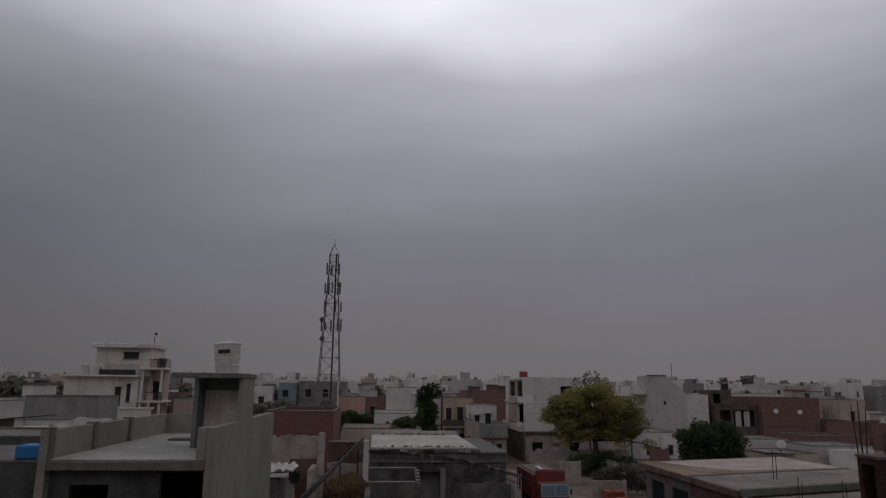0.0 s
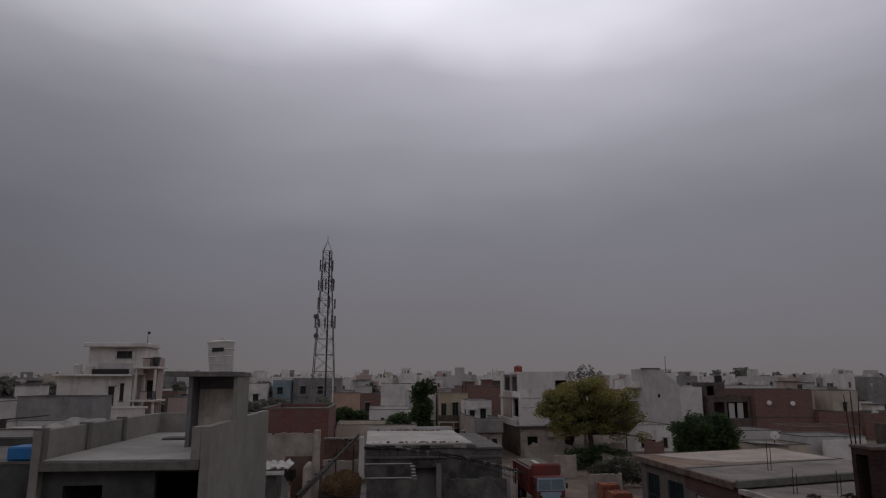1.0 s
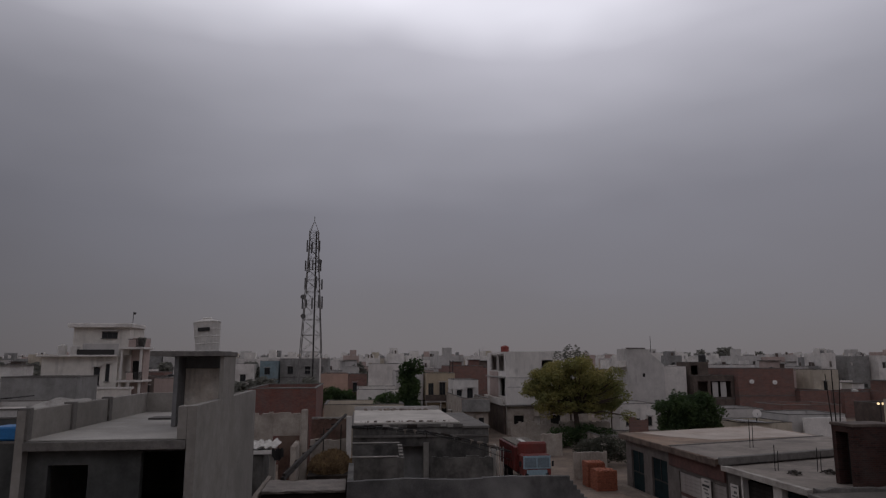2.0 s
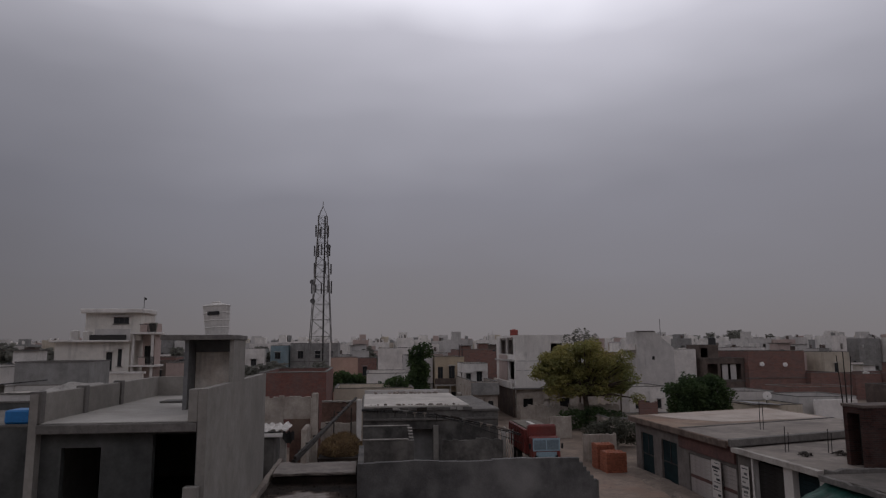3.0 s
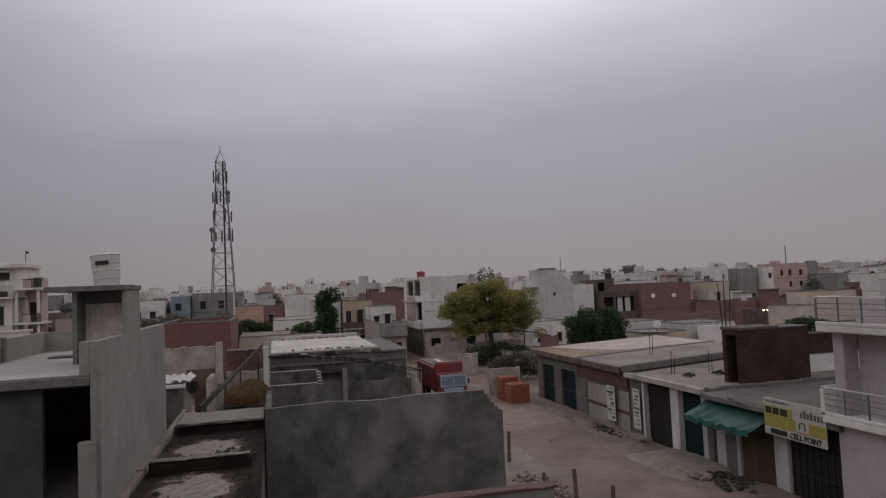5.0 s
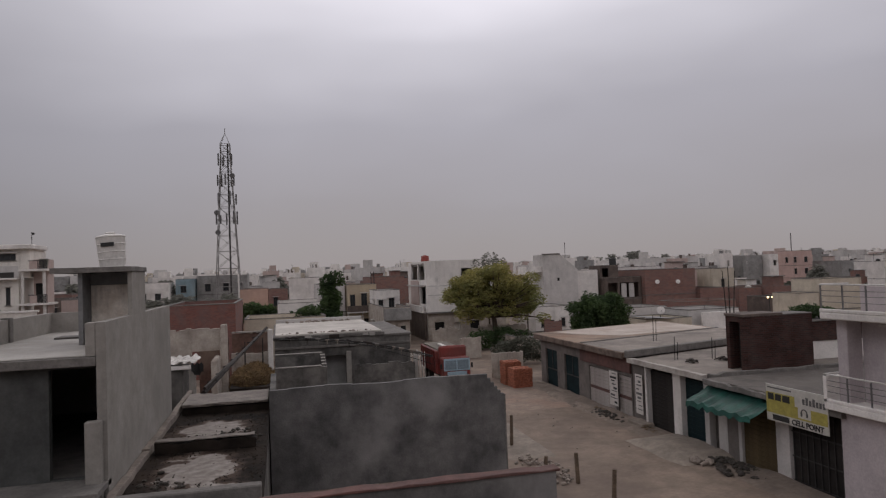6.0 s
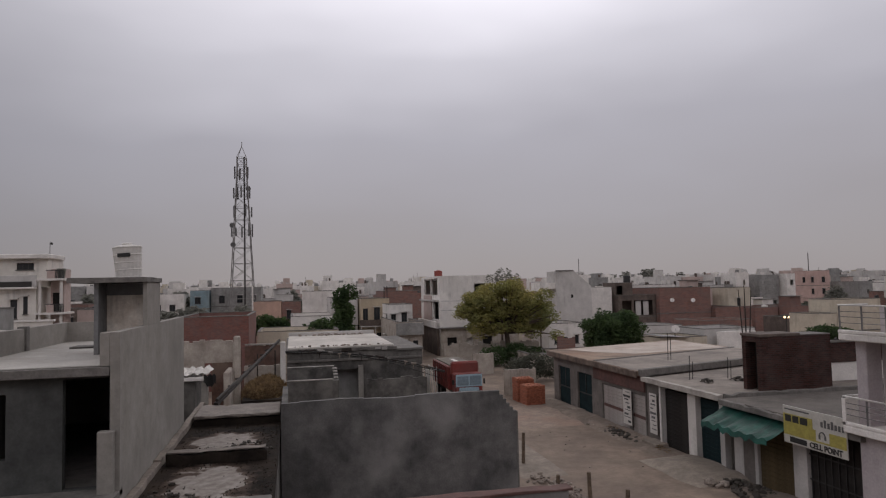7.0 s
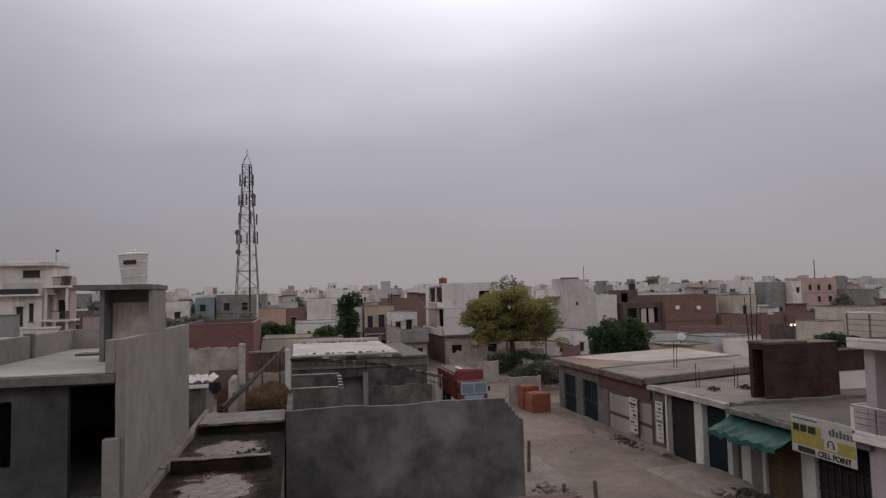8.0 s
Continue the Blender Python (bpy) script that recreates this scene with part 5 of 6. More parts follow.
for x in (12.2, 12.6):
    tagged(part("roof_post", tubem((x, 92.6, 6.4), (x, 92.6, 8.6), 0.06, seg=6), M_darksteel), "thin dark post standing on the yellow house roof", "post", "roof posts")
house("brick_house", "brown brick house behind the yellow house", 12.9, 18.0, 99.0, 108.0, 7.4, M_farbrick, M_slab, 2, 0.4, front=[(13.5, 14.3, 4.4, 5.8)])
house("green_grey_house", "pale green-grey house with small windows", 5.0, 8.7, 94.0, 103.0, 6.5, M_grey, M_deck, 2, 0.6, front=[(5.6, 6.3, 4.1, 5.5), (7.2, 7.9, 4.1, 5.5), (5.6, 6.3, 1.0, 2.4)])
house("white_house_far", "white two-storey house with many windows", -27.0, -19.0, 128.0, 134.0, 7.4, M_white, M_deck, 2, 0.7, front=[(-26, -25, 4.6, 6.2), (-23.8, -22.8, 4.6, 6.2), (-21.4, -20.4, 4.6, 6.2), (-26, -25, 1.2, 2.8), (-22.6, -21.6, 1.2, 2.8)])
house("blue_house", "faded blue house with a stair room", -18.2, -15.0, 130.0, 136.0, 8.0, M_bluepaint, M_deck, 3, 0.6, front=[(-17.4, -16.4, 6.2, 7.4)])
house("grey_block", "bare grey cement house behind the tower", -14.8, -5.8, 132.0, 140.0, 8.4, M_shopgrey, M_slab, 3, 0.6, front=[(-13.4, -12.4, 6.2, 7.6), (-10.2, -9.2, 6.2, 7.6), (-7.6, -6.8, 6.2, 7.6)])
house("white_house_far", "long white low house on the skyline", 1.8, 12.0, 134.0, 140.0, 7.2, M_white, M_deck, 2, 0.8, front=[(6.5, 8.2, 5.2, 6.4)])
house("pink_house", "plain faded pink house", -6.1, -1.8, 110.0, 118.0, 6.1, M_pink, M_deck, 2, 0.5)
house("brick_house", "small red brick house beside the pink house", -1.7, 1.2, 110.0, 116.0, 6.0, M_farbrick, M_slab, 2, 0.5, front=[(-1.0, -0.3, 3.8, 5.2)])
house("low_house", "low whitewashed house with flat roof", -0.3, 6.8, 84.0, 96.0, 4.6, M_white, M_whiteroof, 1, 0.5, front=[(1.0, 1.9, 1.0, 2.4), (4.2, 5.1, 1.0, 2.4)])
house("low_house", "low cream house with flat roof", -3.5, 4.5, 70.0, 78.0, 3.8, M_cream, M_whiteroof, 1, 0.4)
house("low_house", "low grey house behind the shops", 22.5, 31.0, 62.5, 68.0, 1.2, M_oldwash, M_slab, 1, 0.3, glazed=False)


# gable-ended grey house with a white wing
def gable_house():
    h = thing("gable_house", (41, 98, 0), "tall grey rendered house with a sloping parapet", "house")
    bm = bmesh.new()
    prof = [(38.4, 0), (43.9, 0), (43.9, 7.9), (41.2, 10.2), (38.4, 10.2)]
    for y, y2 in ((95.0, 99.0),):
        f = [bm.verts.new((x, y, z)) for x, z in prof]
        g = [bm.verts.new((x, y2, z)) for x, z in prof]
        bm.faces.new(f); bm.faces.new(g[::-1])
        for k in range(len(prof)):
            bm.faces.new((f[k], g[k], g[(k + 1) % len(prof)], f[(k + 1) % len(prof)]))
    bmesh.ops.recalc_face_normals(bm, faces=bm.faces)
    part("wall", bm, M_grey, h)
    part("coping", boxm(38.3, 41.1, 94.9, 95.2, 10.2, 10.36), M_slab, h)
    part("vent_window", boxm(40.6, 40.95, 94.985, 95.05, 6.2, 6.7), M_void, h)
    part("wing", boxm(43.95, 48.2, 97.0, 104.0, 0, 7.6), M_white, h, "white painted wing")
    part("wing_roof", boxm(43.95, 48.2, 97.0, 104.0, 7.604, 7.7), M_deck, h)
    part("roof_room", boxm(42.9, 45.4, 99.1, 103.0, 7.0, 9.7), M_white, h)
    part("balcony", boxm(37.3, 38.39, 95.6, 98.5, 7.6, 8.5), M_white, h)
    part("mast", tubem((44.2, 100, 9.7), (44.2, 100, 12.2), 0.05), M_steel, h)
    return h


gable_house()
house("low_house", "low grey house with a patched roof", 41.0, 47.0, 76.0, 82.0, 2.6, M_grey, M_slab, 1, 0.3, glazed=False)
house("low_house", "low brick house with a pale roof", 52.0, 60.0, 80.0, 86.0, 2.7, M_farbrick, M_whiteroof, 1, 0.3, glazed=False)
house("low_house", "low cream house behind a yard", 64.0, 71.0, 76.0, 83.0, 2.9, M_dullwall, M_slab, 1, 0.3, glazed=False)
house("low_house", "small white plastered house with dark doors", 29.5, 34.0, 76.0, 82.0, 3.3, M_white, M_slab, 1, 0.3, front=[(30.2, 30.8, 1.2, 2.2), (31.3, 31.9, 0.1, 2.0), (32.8, 33.3, 1.2, 2.2)], bars=0)
house("brick_house", "long red brick house with a stepped roofline", 55.2, 64.0, 95.0, 105.0, 6.8, M_farbrick, M_slab, 2, 0.5)
house("brick_house", "lower red brick annexe", 64.1, 69.0, 94.0, 102.0, 3.7, M_farbrick, M_slab, 1, 0.4)
vh = house("verandah_house", "dull brown house with an open curtained verandah", 48.8, 55.1, 96.0, 104.0, 6.0, M_dullwall, M_slab, 2, 0.3, front=[(49.4, 51.0, 3.2, 5.5), (51.4, 54.6, 3.2, 5.5)], glazed=False)
for x in (51.8, 53.1):
    tagged(part("curtain", boxm(x, x + 0.9, 96.3, 96.36, 3.2, 5.4, 0.01), M_grey), "pale cloth curtain hung in a verandah opening", "curtain", "verandah curtains")
house("roof_room", "small brown room on the verandah house roof", 49.2, 52.4, 98.2, 102.0, 8.0, M_dullwall, M_slab, 1, 0.25, front=[(49.6, 50.7, 6.4, 7.8)], glazed=False)
water_tank((52.0, 99.2, 8.3), 0.55, 1.1, M_blacktank, "black plastic water tank on a brown roof room")
house("white_house_far", "white flat-roofed house with a broken roof rail", 52.5, 65.0, 106.6, 112.0, 7.3, M_white, M_whiteroof, 2, 0.5, front=[(54.0, 54.8, 4.2, 5.6), (58.0, 59.0, 4.2, 5.6)])
rng = random.Random(77)
for k in range(9):
    x = 53.0 + k * 1.35 + rng.uniform(-0.3, 0.3)
    tagged(part("roof_block", boxm(x, x + rng.uniform(0.3, 0.7), 106.7, 107.1, 7.804, 8.1 + rng.uniform(0, 0.6), 0.02), rng.choice((M_white, M_white, M_grey, M_dullwall))), "short masonry stub on a white roof", "stub", "roof stubs")
house("dish_house", "low white plastered house with patched sheet roof", 33.6, 38.5, 58.0, 63.0, 2.7, M_cream, M_slab, 1, 0.3, glazed=False)
house("dish_house", "low cement house with whitewashed wall", 38.6, 44.2, 58.6, 64.0, 3.2, M_grey, M_slab, 1, 0.4, glazed=False)
tagged(part("white_wall", boxm(39.5, 43.6, 57.7, 57.96, 0, 3.4, 0.02), M_white), "white painted yard wall", "wall")
tagged(part("sheet_roof", boxm(33.4, 36.4, 57.6, 60.6, 3.08, 3.13, 0.0, Matrix.Rotation(radians(4), 4, "Y")), M_steel), "loose corrugated metal sheet on a low roof", "roof sheet")
house("cream_house", "plain cream house with stepped roofline", 52.6, 55.0, 60.0, 64.0, 4.2, M_cream, M_deck, 1, 0.4, glazed=False)
house("cream_house", "taller plain cream house", 55.1, 60.5, 60.0, 64.0, 5.5, M_cream, M_deck, 2, 0.5, glazed=False)
M_rose = material("dusty_pink_wash", (0.60, 0.44, 0.41), (0.50, 0.36, 0.335), 0.85, 0.5, 0.08, stain=(0.33, 0.25, 0.235), streak=0.3)
house("rose_house", "three-storey dusty rose house with small windows", 129.8, 136.0, 150.0, 155.0, 9.6, M_rose, M_deck, 3, 0.6, front=[(130.4, 131.2, 7.2, 8.6), (133.6, 134.6, 7.2, 8.6), (130.4, 131.2, 4.2, 5.6), (133.6, 134.6, 4.2, 5.6)], left=[(151.4, 152.4, 7.2, 8.6)])
tagged(part("mast", tubem((131.5, 152, 10.2), (131.5, 152, 15.0), 0.12), M_steel), "thin steel roof mast on the rose house", "mast")


# ---------------------------------------------------------------- the white villa
def villa():
    h = thing("villa", (-26, 74, 0), "tall white villa with terraces, arched window and railed balconies", "house")
    lower = [(-26.1, -25.5, 6.2, 8.0), (-25.0, -24.6, 6.6, 8.3), (-30.0, -28.6, 3.6, 5.2), (-27, -25.6, 3.6, 5.2)]
    bm = bmesh.new()
    wall_panel(bm, "x", -31.0, -23.9, 71.5, 0.25, 0, 9.0, lower)
    wall_panel(bm, "y", 71.75, 77, -23.9, -0.25, 0, 9.0)
    wall_panel(bm, "y", 71.75, 77, -31.0, 0.25, 0, 9.0)
    part("wall", mend(bm), M_villa, h)
    bm = bmesh.new()
    wall_panel(bm, "x", -28.6, -23.2, 72.4, 0.25, 9.2, 11.9, [(-25.9, -24.4, 10.85, 11.5)])
    wall_panel(bm, "y", 72.65, 77, -23.2, -0.25, 9.2, 11.9)
    wall_panel(bm, "y", 72.65, 77, -28.6, 0.25, 9.2, 11.9)
    part("upper_wall", mend(bm), M_villa, h)
    part("roof", boxm(-29.0, -22.9, 71.8, 76.5, 11.9, 12.35, 0.06), M_white, h)
    part("terrace_slab", boxm(-31.3, -23.8, 70.8, 77.0, 9.0, 9.18, 0.03), M_white, h)
    part("terrace_parapet", boxm(-27.2, -23.8, 71.2, 71.35, 9.184, 10.3, 0.02), M_grey, h)
    part("terrace_rail", boxm(-27.6, -24.1, 70.95, 71.0, 9.184, 9.7), M_darksteel, h)
    for z in (3.3, 6.5, 9.75):
        b = part("balcony", boxm(-23.85, -21.4, 71.2, 74.5, z, z + 0.2, 0.02), M_white, h)
        part("rail", boxm(-23.0, -21.45, 71.25, 71.31, z + 0.95, z + 1.02), M_darksteel, b)
        part("parapet_panel", boxm(-22.9, -22.3, 71.23, 71.3, z + 0.204, z + 0.94), M_blush, b)
        for q in range(7):
            part("baluster", boxm(-22.2 + q * 0.12, -22.14 + q * 0.12, 71.25, 71.3, z + 0.204, z + 0.94), M_darksteel, b)
    for x in (-23.6, -21.75):
        part("column", tubem((x, 71.6, 0), (x, 71.6, 9.74), 0.14), M_white, h)
    part("stair_wall", boxm(-23.1, -21.9, 73.0, 75, 0, 10.9), M_blush, h)
    part("stair_door", boxm(-22.9, -22.2, 72.95, 72.996, 6.8, 8.6), M_void, h)
    part("flower_tub", tubem((-21.8, 71.8, 9.96), (-21.8, 71.8, 10.9), 0.3, 0.4, 10), M_leaf_far, h)
    part("yard_wall", boxm(-25.6, -22.0, 70.0, 70.2, 0, 5.9), M_villa, h)
    part("yard_coping", boxm(-25.8, -21.8, 69.9, 70.3, 5.904, 6.1, 0.02), M_white, h)
    for u0, u1, z0, z1 in lower:
        window_in(h, "x", u0, u1, z0, z1, 71.5, 1, bars=0)
    window_in(h, "x", -25.9, -24.4, 10.85, 11.5, 72.4, 1, bars=2)
    part("flag_pole", tubem((-23.2, 73, 12.35), (-23.2, 73, 13.6), 0.03, seg=6), M_darksteel, h)
    part("flag", boxm(-23.17, -22.95, 72.985, 73.015, 13.3, 13.52, 0.0, Matrix.Rotation(radians(18), 4, "Y")), M_ink, h, "small dark flag")
    return h


M_villa = material("villa_white_wash", (0.78, 0.765, 0.74), (0.66, 0.645, 0.62), 0.85, 0.4, 0.08, stain=(0.38, 0.36, 0.34), stain_amount=0.45, streak=0.5)
villa()
house("rose_house", "low dusty rose house beside the villa", -21.0, -16.5, 74.0, 82.0, 6.3, M_blush, M_deck, 2, 0.5, front=[(-20.3, -19.5, 3.7, 5.2), (-18.4, -17.6, 3.7, 5.2)])
water_tank((-29.1, 71.3, 9.185), 0.42, 0.98, M_tank, "white plastic water tank on the villa terrace", group="terrace tanks")
water_tank((-27.9, 71.3, 9.185), 0.42, 0.9, M_tank, "white plastic water tank on the villa terrace", group="terrace tanks")
house("dark_house", "dark grey cement house with plain parapet", -19.4, -15.5, 40.0, 43.0, 7.0, M_shopgrey, M_slab, 2, 0.65, glazed=False)
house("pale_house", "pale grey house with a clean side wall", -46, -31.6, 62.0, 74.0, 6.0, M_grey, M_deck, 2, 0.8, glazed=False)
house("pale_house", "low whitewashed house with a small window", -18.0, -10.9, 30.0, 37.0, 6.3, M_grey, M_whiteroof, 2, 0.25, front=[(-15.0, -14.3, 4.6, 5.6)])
tagged(part("tin_sheet", boxm(-17.6, -14.4, 30.6, 32.6, 6.85, 6.9, 0.0, Matrix.Rotation(radians(-5), 4, "Y")), M_darksteel), "dark tin sheet lying on a low roof", "roof sheet")
tagged(part("sheet_prop", boxm(-16.2, -15.8, 31.2, 31.8, 6.3, 6.9), M_cement), "cement block under a tin sheet", "block")
bm = bmesh.new()
bmesh.ops.create_icosphere(bm, subdivisions=4, radius=1.0)
for v in bm.verts:
    f = 1 + 0.3 * noise.noise(v.co * 2.0) + 0.1 * noise.noise(v.co * 5.0)
    v.co = Vector((-12.7 + v.co.x * 1.5 * f, 31.6 + v.co.y * 0.9 * f, max(6.3, 6.3 + v.co.z * 0.62 * f)))
tagged(part("tarpaulin_heap", bm, M_deck), "pale tarpaulin thrown over a heap on the roof", "tarpaulin")
house("low_house", "whitewashed house behind the unfinished house", -20.0, -10.5, 56.0, 66.0, 5.0, M_white, M_deck, 2, 0.5, front=[(-14.0, -13.0, 3.3, 4.6)])


# ---------------------------------------------------------------- trees and plants
def leaf_mesh(bm, clumps, count, size, seed, flat=0.35):
    """Scatters folded leaf sprays through overlapping uneven clumps."""
    rng = random.Random(seed)
    total = sum(c[3] * c[4] * c[5] for c in clumps)
    for cx, cy, cz, rx, ry, rz in clumps:
        for _ in range(int(count * rx * ry * rz / total)):
            d = Vector((rng.gauss(0, 1), rng.gauss(0, 1), rng.gauss(0, 1))).normalized()
            r = rng.uniform(0.25, 1.0) ** 0.45
            r *= 1 + 0.35 * noise.noise(d * 2.3 + Vector((cx, cy, cz)))
            c = Vector((cx + d.x * rx * r, cy + d.y * ry * r, cz + d.z * rz * r))
            a = Vector((rng.gauss(0, 1), rng.gauss(0, 1), rng.gauss(0, flat))).normalized()
            b = a.cross(Vector((rng.gauss(0, 1), rng.gauss(0, 1), rng.gauss(0, 1)))).normalized()
            s = size * rng.uniform(0.6, 1.4)
            a, b = a * s, b * s * 0.45
            tip = c + a + Vector((0, 0, -0.25 * s))
            bm.faces.new([bm.verts.new(c - a * 0.8), bm.verts.new(c + b), bm.verts.new(tip), bm.verts.new(c - b)])
    return bm


def limbs(bm, base, fork, tips, r):
    base, fork = Vector(base), Vector(fork)
    tube(bm, base, base.lerp(fork, 0.5) + Vector((0.06, 0.03, 0)), r, r * 0.8, 9)
    tube(bm, base.lerp(fork, 0.5) + Vector((0.06, 0.03, 0)), fork, r * 0.8, r * 0.62, 9)
    for t in tips:
        t = Vector(t)
        mid = fork.lerp(t, 0.5) + Vector((0, 0, 0.25))
        tube(bm, fork, mid, r * 0.45, r * 0.3, 7)
        tube(bm, mid, t, r * 0.3, r * 0.08, 6)
    return bm


def tree(name, label, base, fork, clumps, count, size, leaf_mat, r, seed):
    t = thing(name, base, label, "tree")
    tips = [(c[0], c[1], c[2]) for c in clumps]
    part("trunk", limbs(bmesh.new(), base, fork, tips, r), M_bark, t)
    part("crown", leaf_mesh(bmesh.new(), clumps, count, size, seed), leaf_mat, t)
    return t


rng = random.Random(21)
# lobes of the broad crown: centre along x, height, half width, half height
lobes = [(18.3, 5.7, 1.7, 1.2), (19.5, 6.9, 1.9, 1.3), (21.3, 7.7, 1.9, 1.2), (23.4, 7.6, 1.9, 1.25), (25.2, 6.8, 1.8, 1.2), (26.6, 5.6, 1.5, 1.2),
         (19.7, 4.9, 1.9, 1.2), (21.8, 5.6, 2.3, 1.6), (24.2, 5.4, 2.2, 1.5), (22.0, 3.9, 1.9, 1.0), (24.4, 3.7, 1.9, 1.0), (20.2, 3.7, 1.4, 0.9), (26.4, 4.1, 1.3, 1.0), (17.2, 5.4, 0.9, 0.7)]
clumps = []
for x, z, w, hh in lobes:
    for _ in range(5):
        u, v = rng.gauss(0, 0.5), rng.gauss(0, 0.5)
        f = rng.uniform(0.38, 0.7)
        clumps.append((x + u * w, 70 + rng.uniform(-2.2, 2.2), z + v * hh, w * f, w * f, hh * f * 0.9))
    clumps.append((x, 70.2, z, w * 0.8, w * 0.9, hh * 0.75))
tree("neem_tree", "broad yellow-green neem tree beside the lane", (22.6, 70, 0), (22.4, 70, 3.2), clumps, 42000, 0.125, M_leaf_yellow, 0.38, 1)
tree("young_tree", "young tree with sparse leaves behind the neem tree", (23.4, 75, 0), (23.4, 75, 6.8), [(23.7, 75, 9.4, 1.1, 1.0, 0.9), (22.3, 75, 9.0, 0.8, 0.8, 0.7), (24.9, 75, 8.9, 0.9, 0.9, 0.8)], 330, 0.2, M_leaf_far, 0.1, 22)
tree("sapling", "thin sapling with sparse leaves beside the neem tree", (26.9, 72, 0), (27.0, 72, 2.6),
     [(27.0, 72, 4.2, 0.9, 0.9, 1.2), (27.6, 72, 5.2, 0.6, 0.6, 0.8)], 420, 0.2, M_leaf_yellow, 0.1, 2)
rng = random.Random(8)
clumps = [(28.3 + rng.uniform(-2.1, 2.1), 57 + rng.uniform(-1.5, 1.5), rng.uniform(2.2, 5.3), rng.uniform(0.5, 1.1), rng.uniform(0.6, 1.1), rng.uniform(0.45, 0.9)) for _ in range(34)]
clumps += [(28.4, 57, 3.8, 2.1, 1.9, 1.7), (27.2, 57, 5.5, 0.5, 0.5, 0.5), (29.6, 57, 5.3, 0.6, 0.6, 0.5)]
tree("mango_tree", "dense dark green mango tree behind the shops", (29.0, 57, 0), (29.0, 57, 1.8), clumps, 24000, 0.13, M_leaf_dark, 0.3, 3)
clumps = [(5.3 + 0.25 * math.sin(k * 1.7), 75 + 0.2 * math.cos(k * 2.1), 2.4 + k * 0.74, 1.5 - 0.08 * k, 1.4 - 0.08 * k, 0.95) for k in range(8)]
clumps += [(6.0, 75, 7.9, 1.0, 0.8, 1.0)]
tree("ashoka_tree", "tall slim dark green ashoka tree", (5.3, 75, 0), (5.3, 75, 1.5), clumps, 7000, 0.19, M_leaf_dark, 0.2, 4)
tree("shrub", "low dark green shrub in a yard", (3.2, 78, 0), (3.2, 78, 1.2), [(3.2, 78, 3.6, 1.8, 1.5, 1.5), (1.8, 79, 3.2, 1.3, 1.2, 1.2)], 2500, 0.22, M_leaf_dark, 0.15, 5)
tree("shrub", "low dark green shrub behind a brick wall", (-3.0, 88, 0), (-3.0, 88, 1.4), [(-3.4, 88, 4.0, 2.0, 1.6, 1.4), (-1.6, 88, 3.8, 1.5, 1.4, 1.2)], 2500, 0.24, M_leaf_dark, 0.15, 6)
tree("roof_shrub", "green shrub growing on the brick roof", (26.2, 29.3, 5.2), (26.2, 29.3, 5.3), [(26.1, 29.3, 5.6, 0.95, 0.6, 0.36), (27.1, 29.3, 5.5, 0.8, 0.6, 0.26), (25.2, 29.3, 5.45, 0.6, 0.5, 0.22)], 2200, 0.09, M_leaf_dark, 0.05, 7)
rng = random.Random(31)
for cx, cy in ((92, 104), (101, 118), (112, 128), (98, 132), (118, 140), (107, 108)):
    cl = [(cx + rng.uniform(-6, 6), cy + rng.uniform(-3, 3), rng.uniform(0.8, 2.0), rng.uniform(2, 3.4), rng.uniform(1.6, 2.6), rng.uniform(0.9, 1.6)) for _ in range(6)]
    tree("scrub", "grey-green thorn scrub on open ground", (cx, cy, 0), (cx, cy, 0.7), cl, 2600, 0.34, M_leaf_scrub, 0.1, cx)
tree("plot_tree", "grey-green scrub trees by the tower", (-14.0, 92, 0), (-14.0, 92, 2.0), [(-16.5, 92, 4.4, 2.6, 2, 1.8), (-12.5, 92, 4.6, 2.4, 2, 1.9), (-9.0, 93, 4.2, 2.3, 2, 1.7), (-6.6, 94, 4.8, 1.6, 1.5, 1.6)], 6000, 0.28, M_leaf_far, 0.25, 8)

far_tree = tree("distant_tree", "hazy green tree among distant houses", (0, 0, 0), (0, 0, 2.5),
                [(0, 0, 5.4, 2.8, 2.6, 2.2), (-1.8, 0.3, 4.8, 2.0, 2, 1.6), (1.9, -0.3, 5.0, 2.0, 2, 1.7), (0.4, 0, 7.2, 1.6, 1.6, 1.3)], 1500, 0.5, M_leaf_far, 0.3, 9)
tagged(far_tree, group="distant trees")
far_tree.matrix_world = pose(-1.0, 150, 0)
rng = random.Random(77)
spots = [(70, 112, 0.8), (78, 118, 0.9), (92, 125, 1.0), (84, 108, 0.7), (104, 132, 1.0), (73, 90, 0.6), (110, 120, 0.8), (-20, 132, 1.0), (38, 125, 0.9), (6, 190, 0.9), (24, 230, 1.0), (-60, 120, 1.1), (-70, 130, 1.2), (-82, 135, 1.2), (-52, 118, 1.0), (-40, 150, 1.0), (52, 128, 0.9), (150, 300, 1.45), (158, 302, 1.6), (166, 298, 1.7), (174, 305, 1.75), (186, 300, 1.5)]
for k in range(34):
    y = rng.uniform(190, 420)
    spots.append((rng.uniform(-0.5, 1.05) * y, y, rng.uniform(0.55, 0.95) * (1.0 + y / 900)))
for x, y, s in spots:
    if 0.6 < x / y < 0.9 and y < 175:
        continue
    copy_thing(far_tree, pose(x, y, 0, 0, 0, rng.uniform(0, 360)) @ Matrix.Diagonal((s, s, s, 1)))

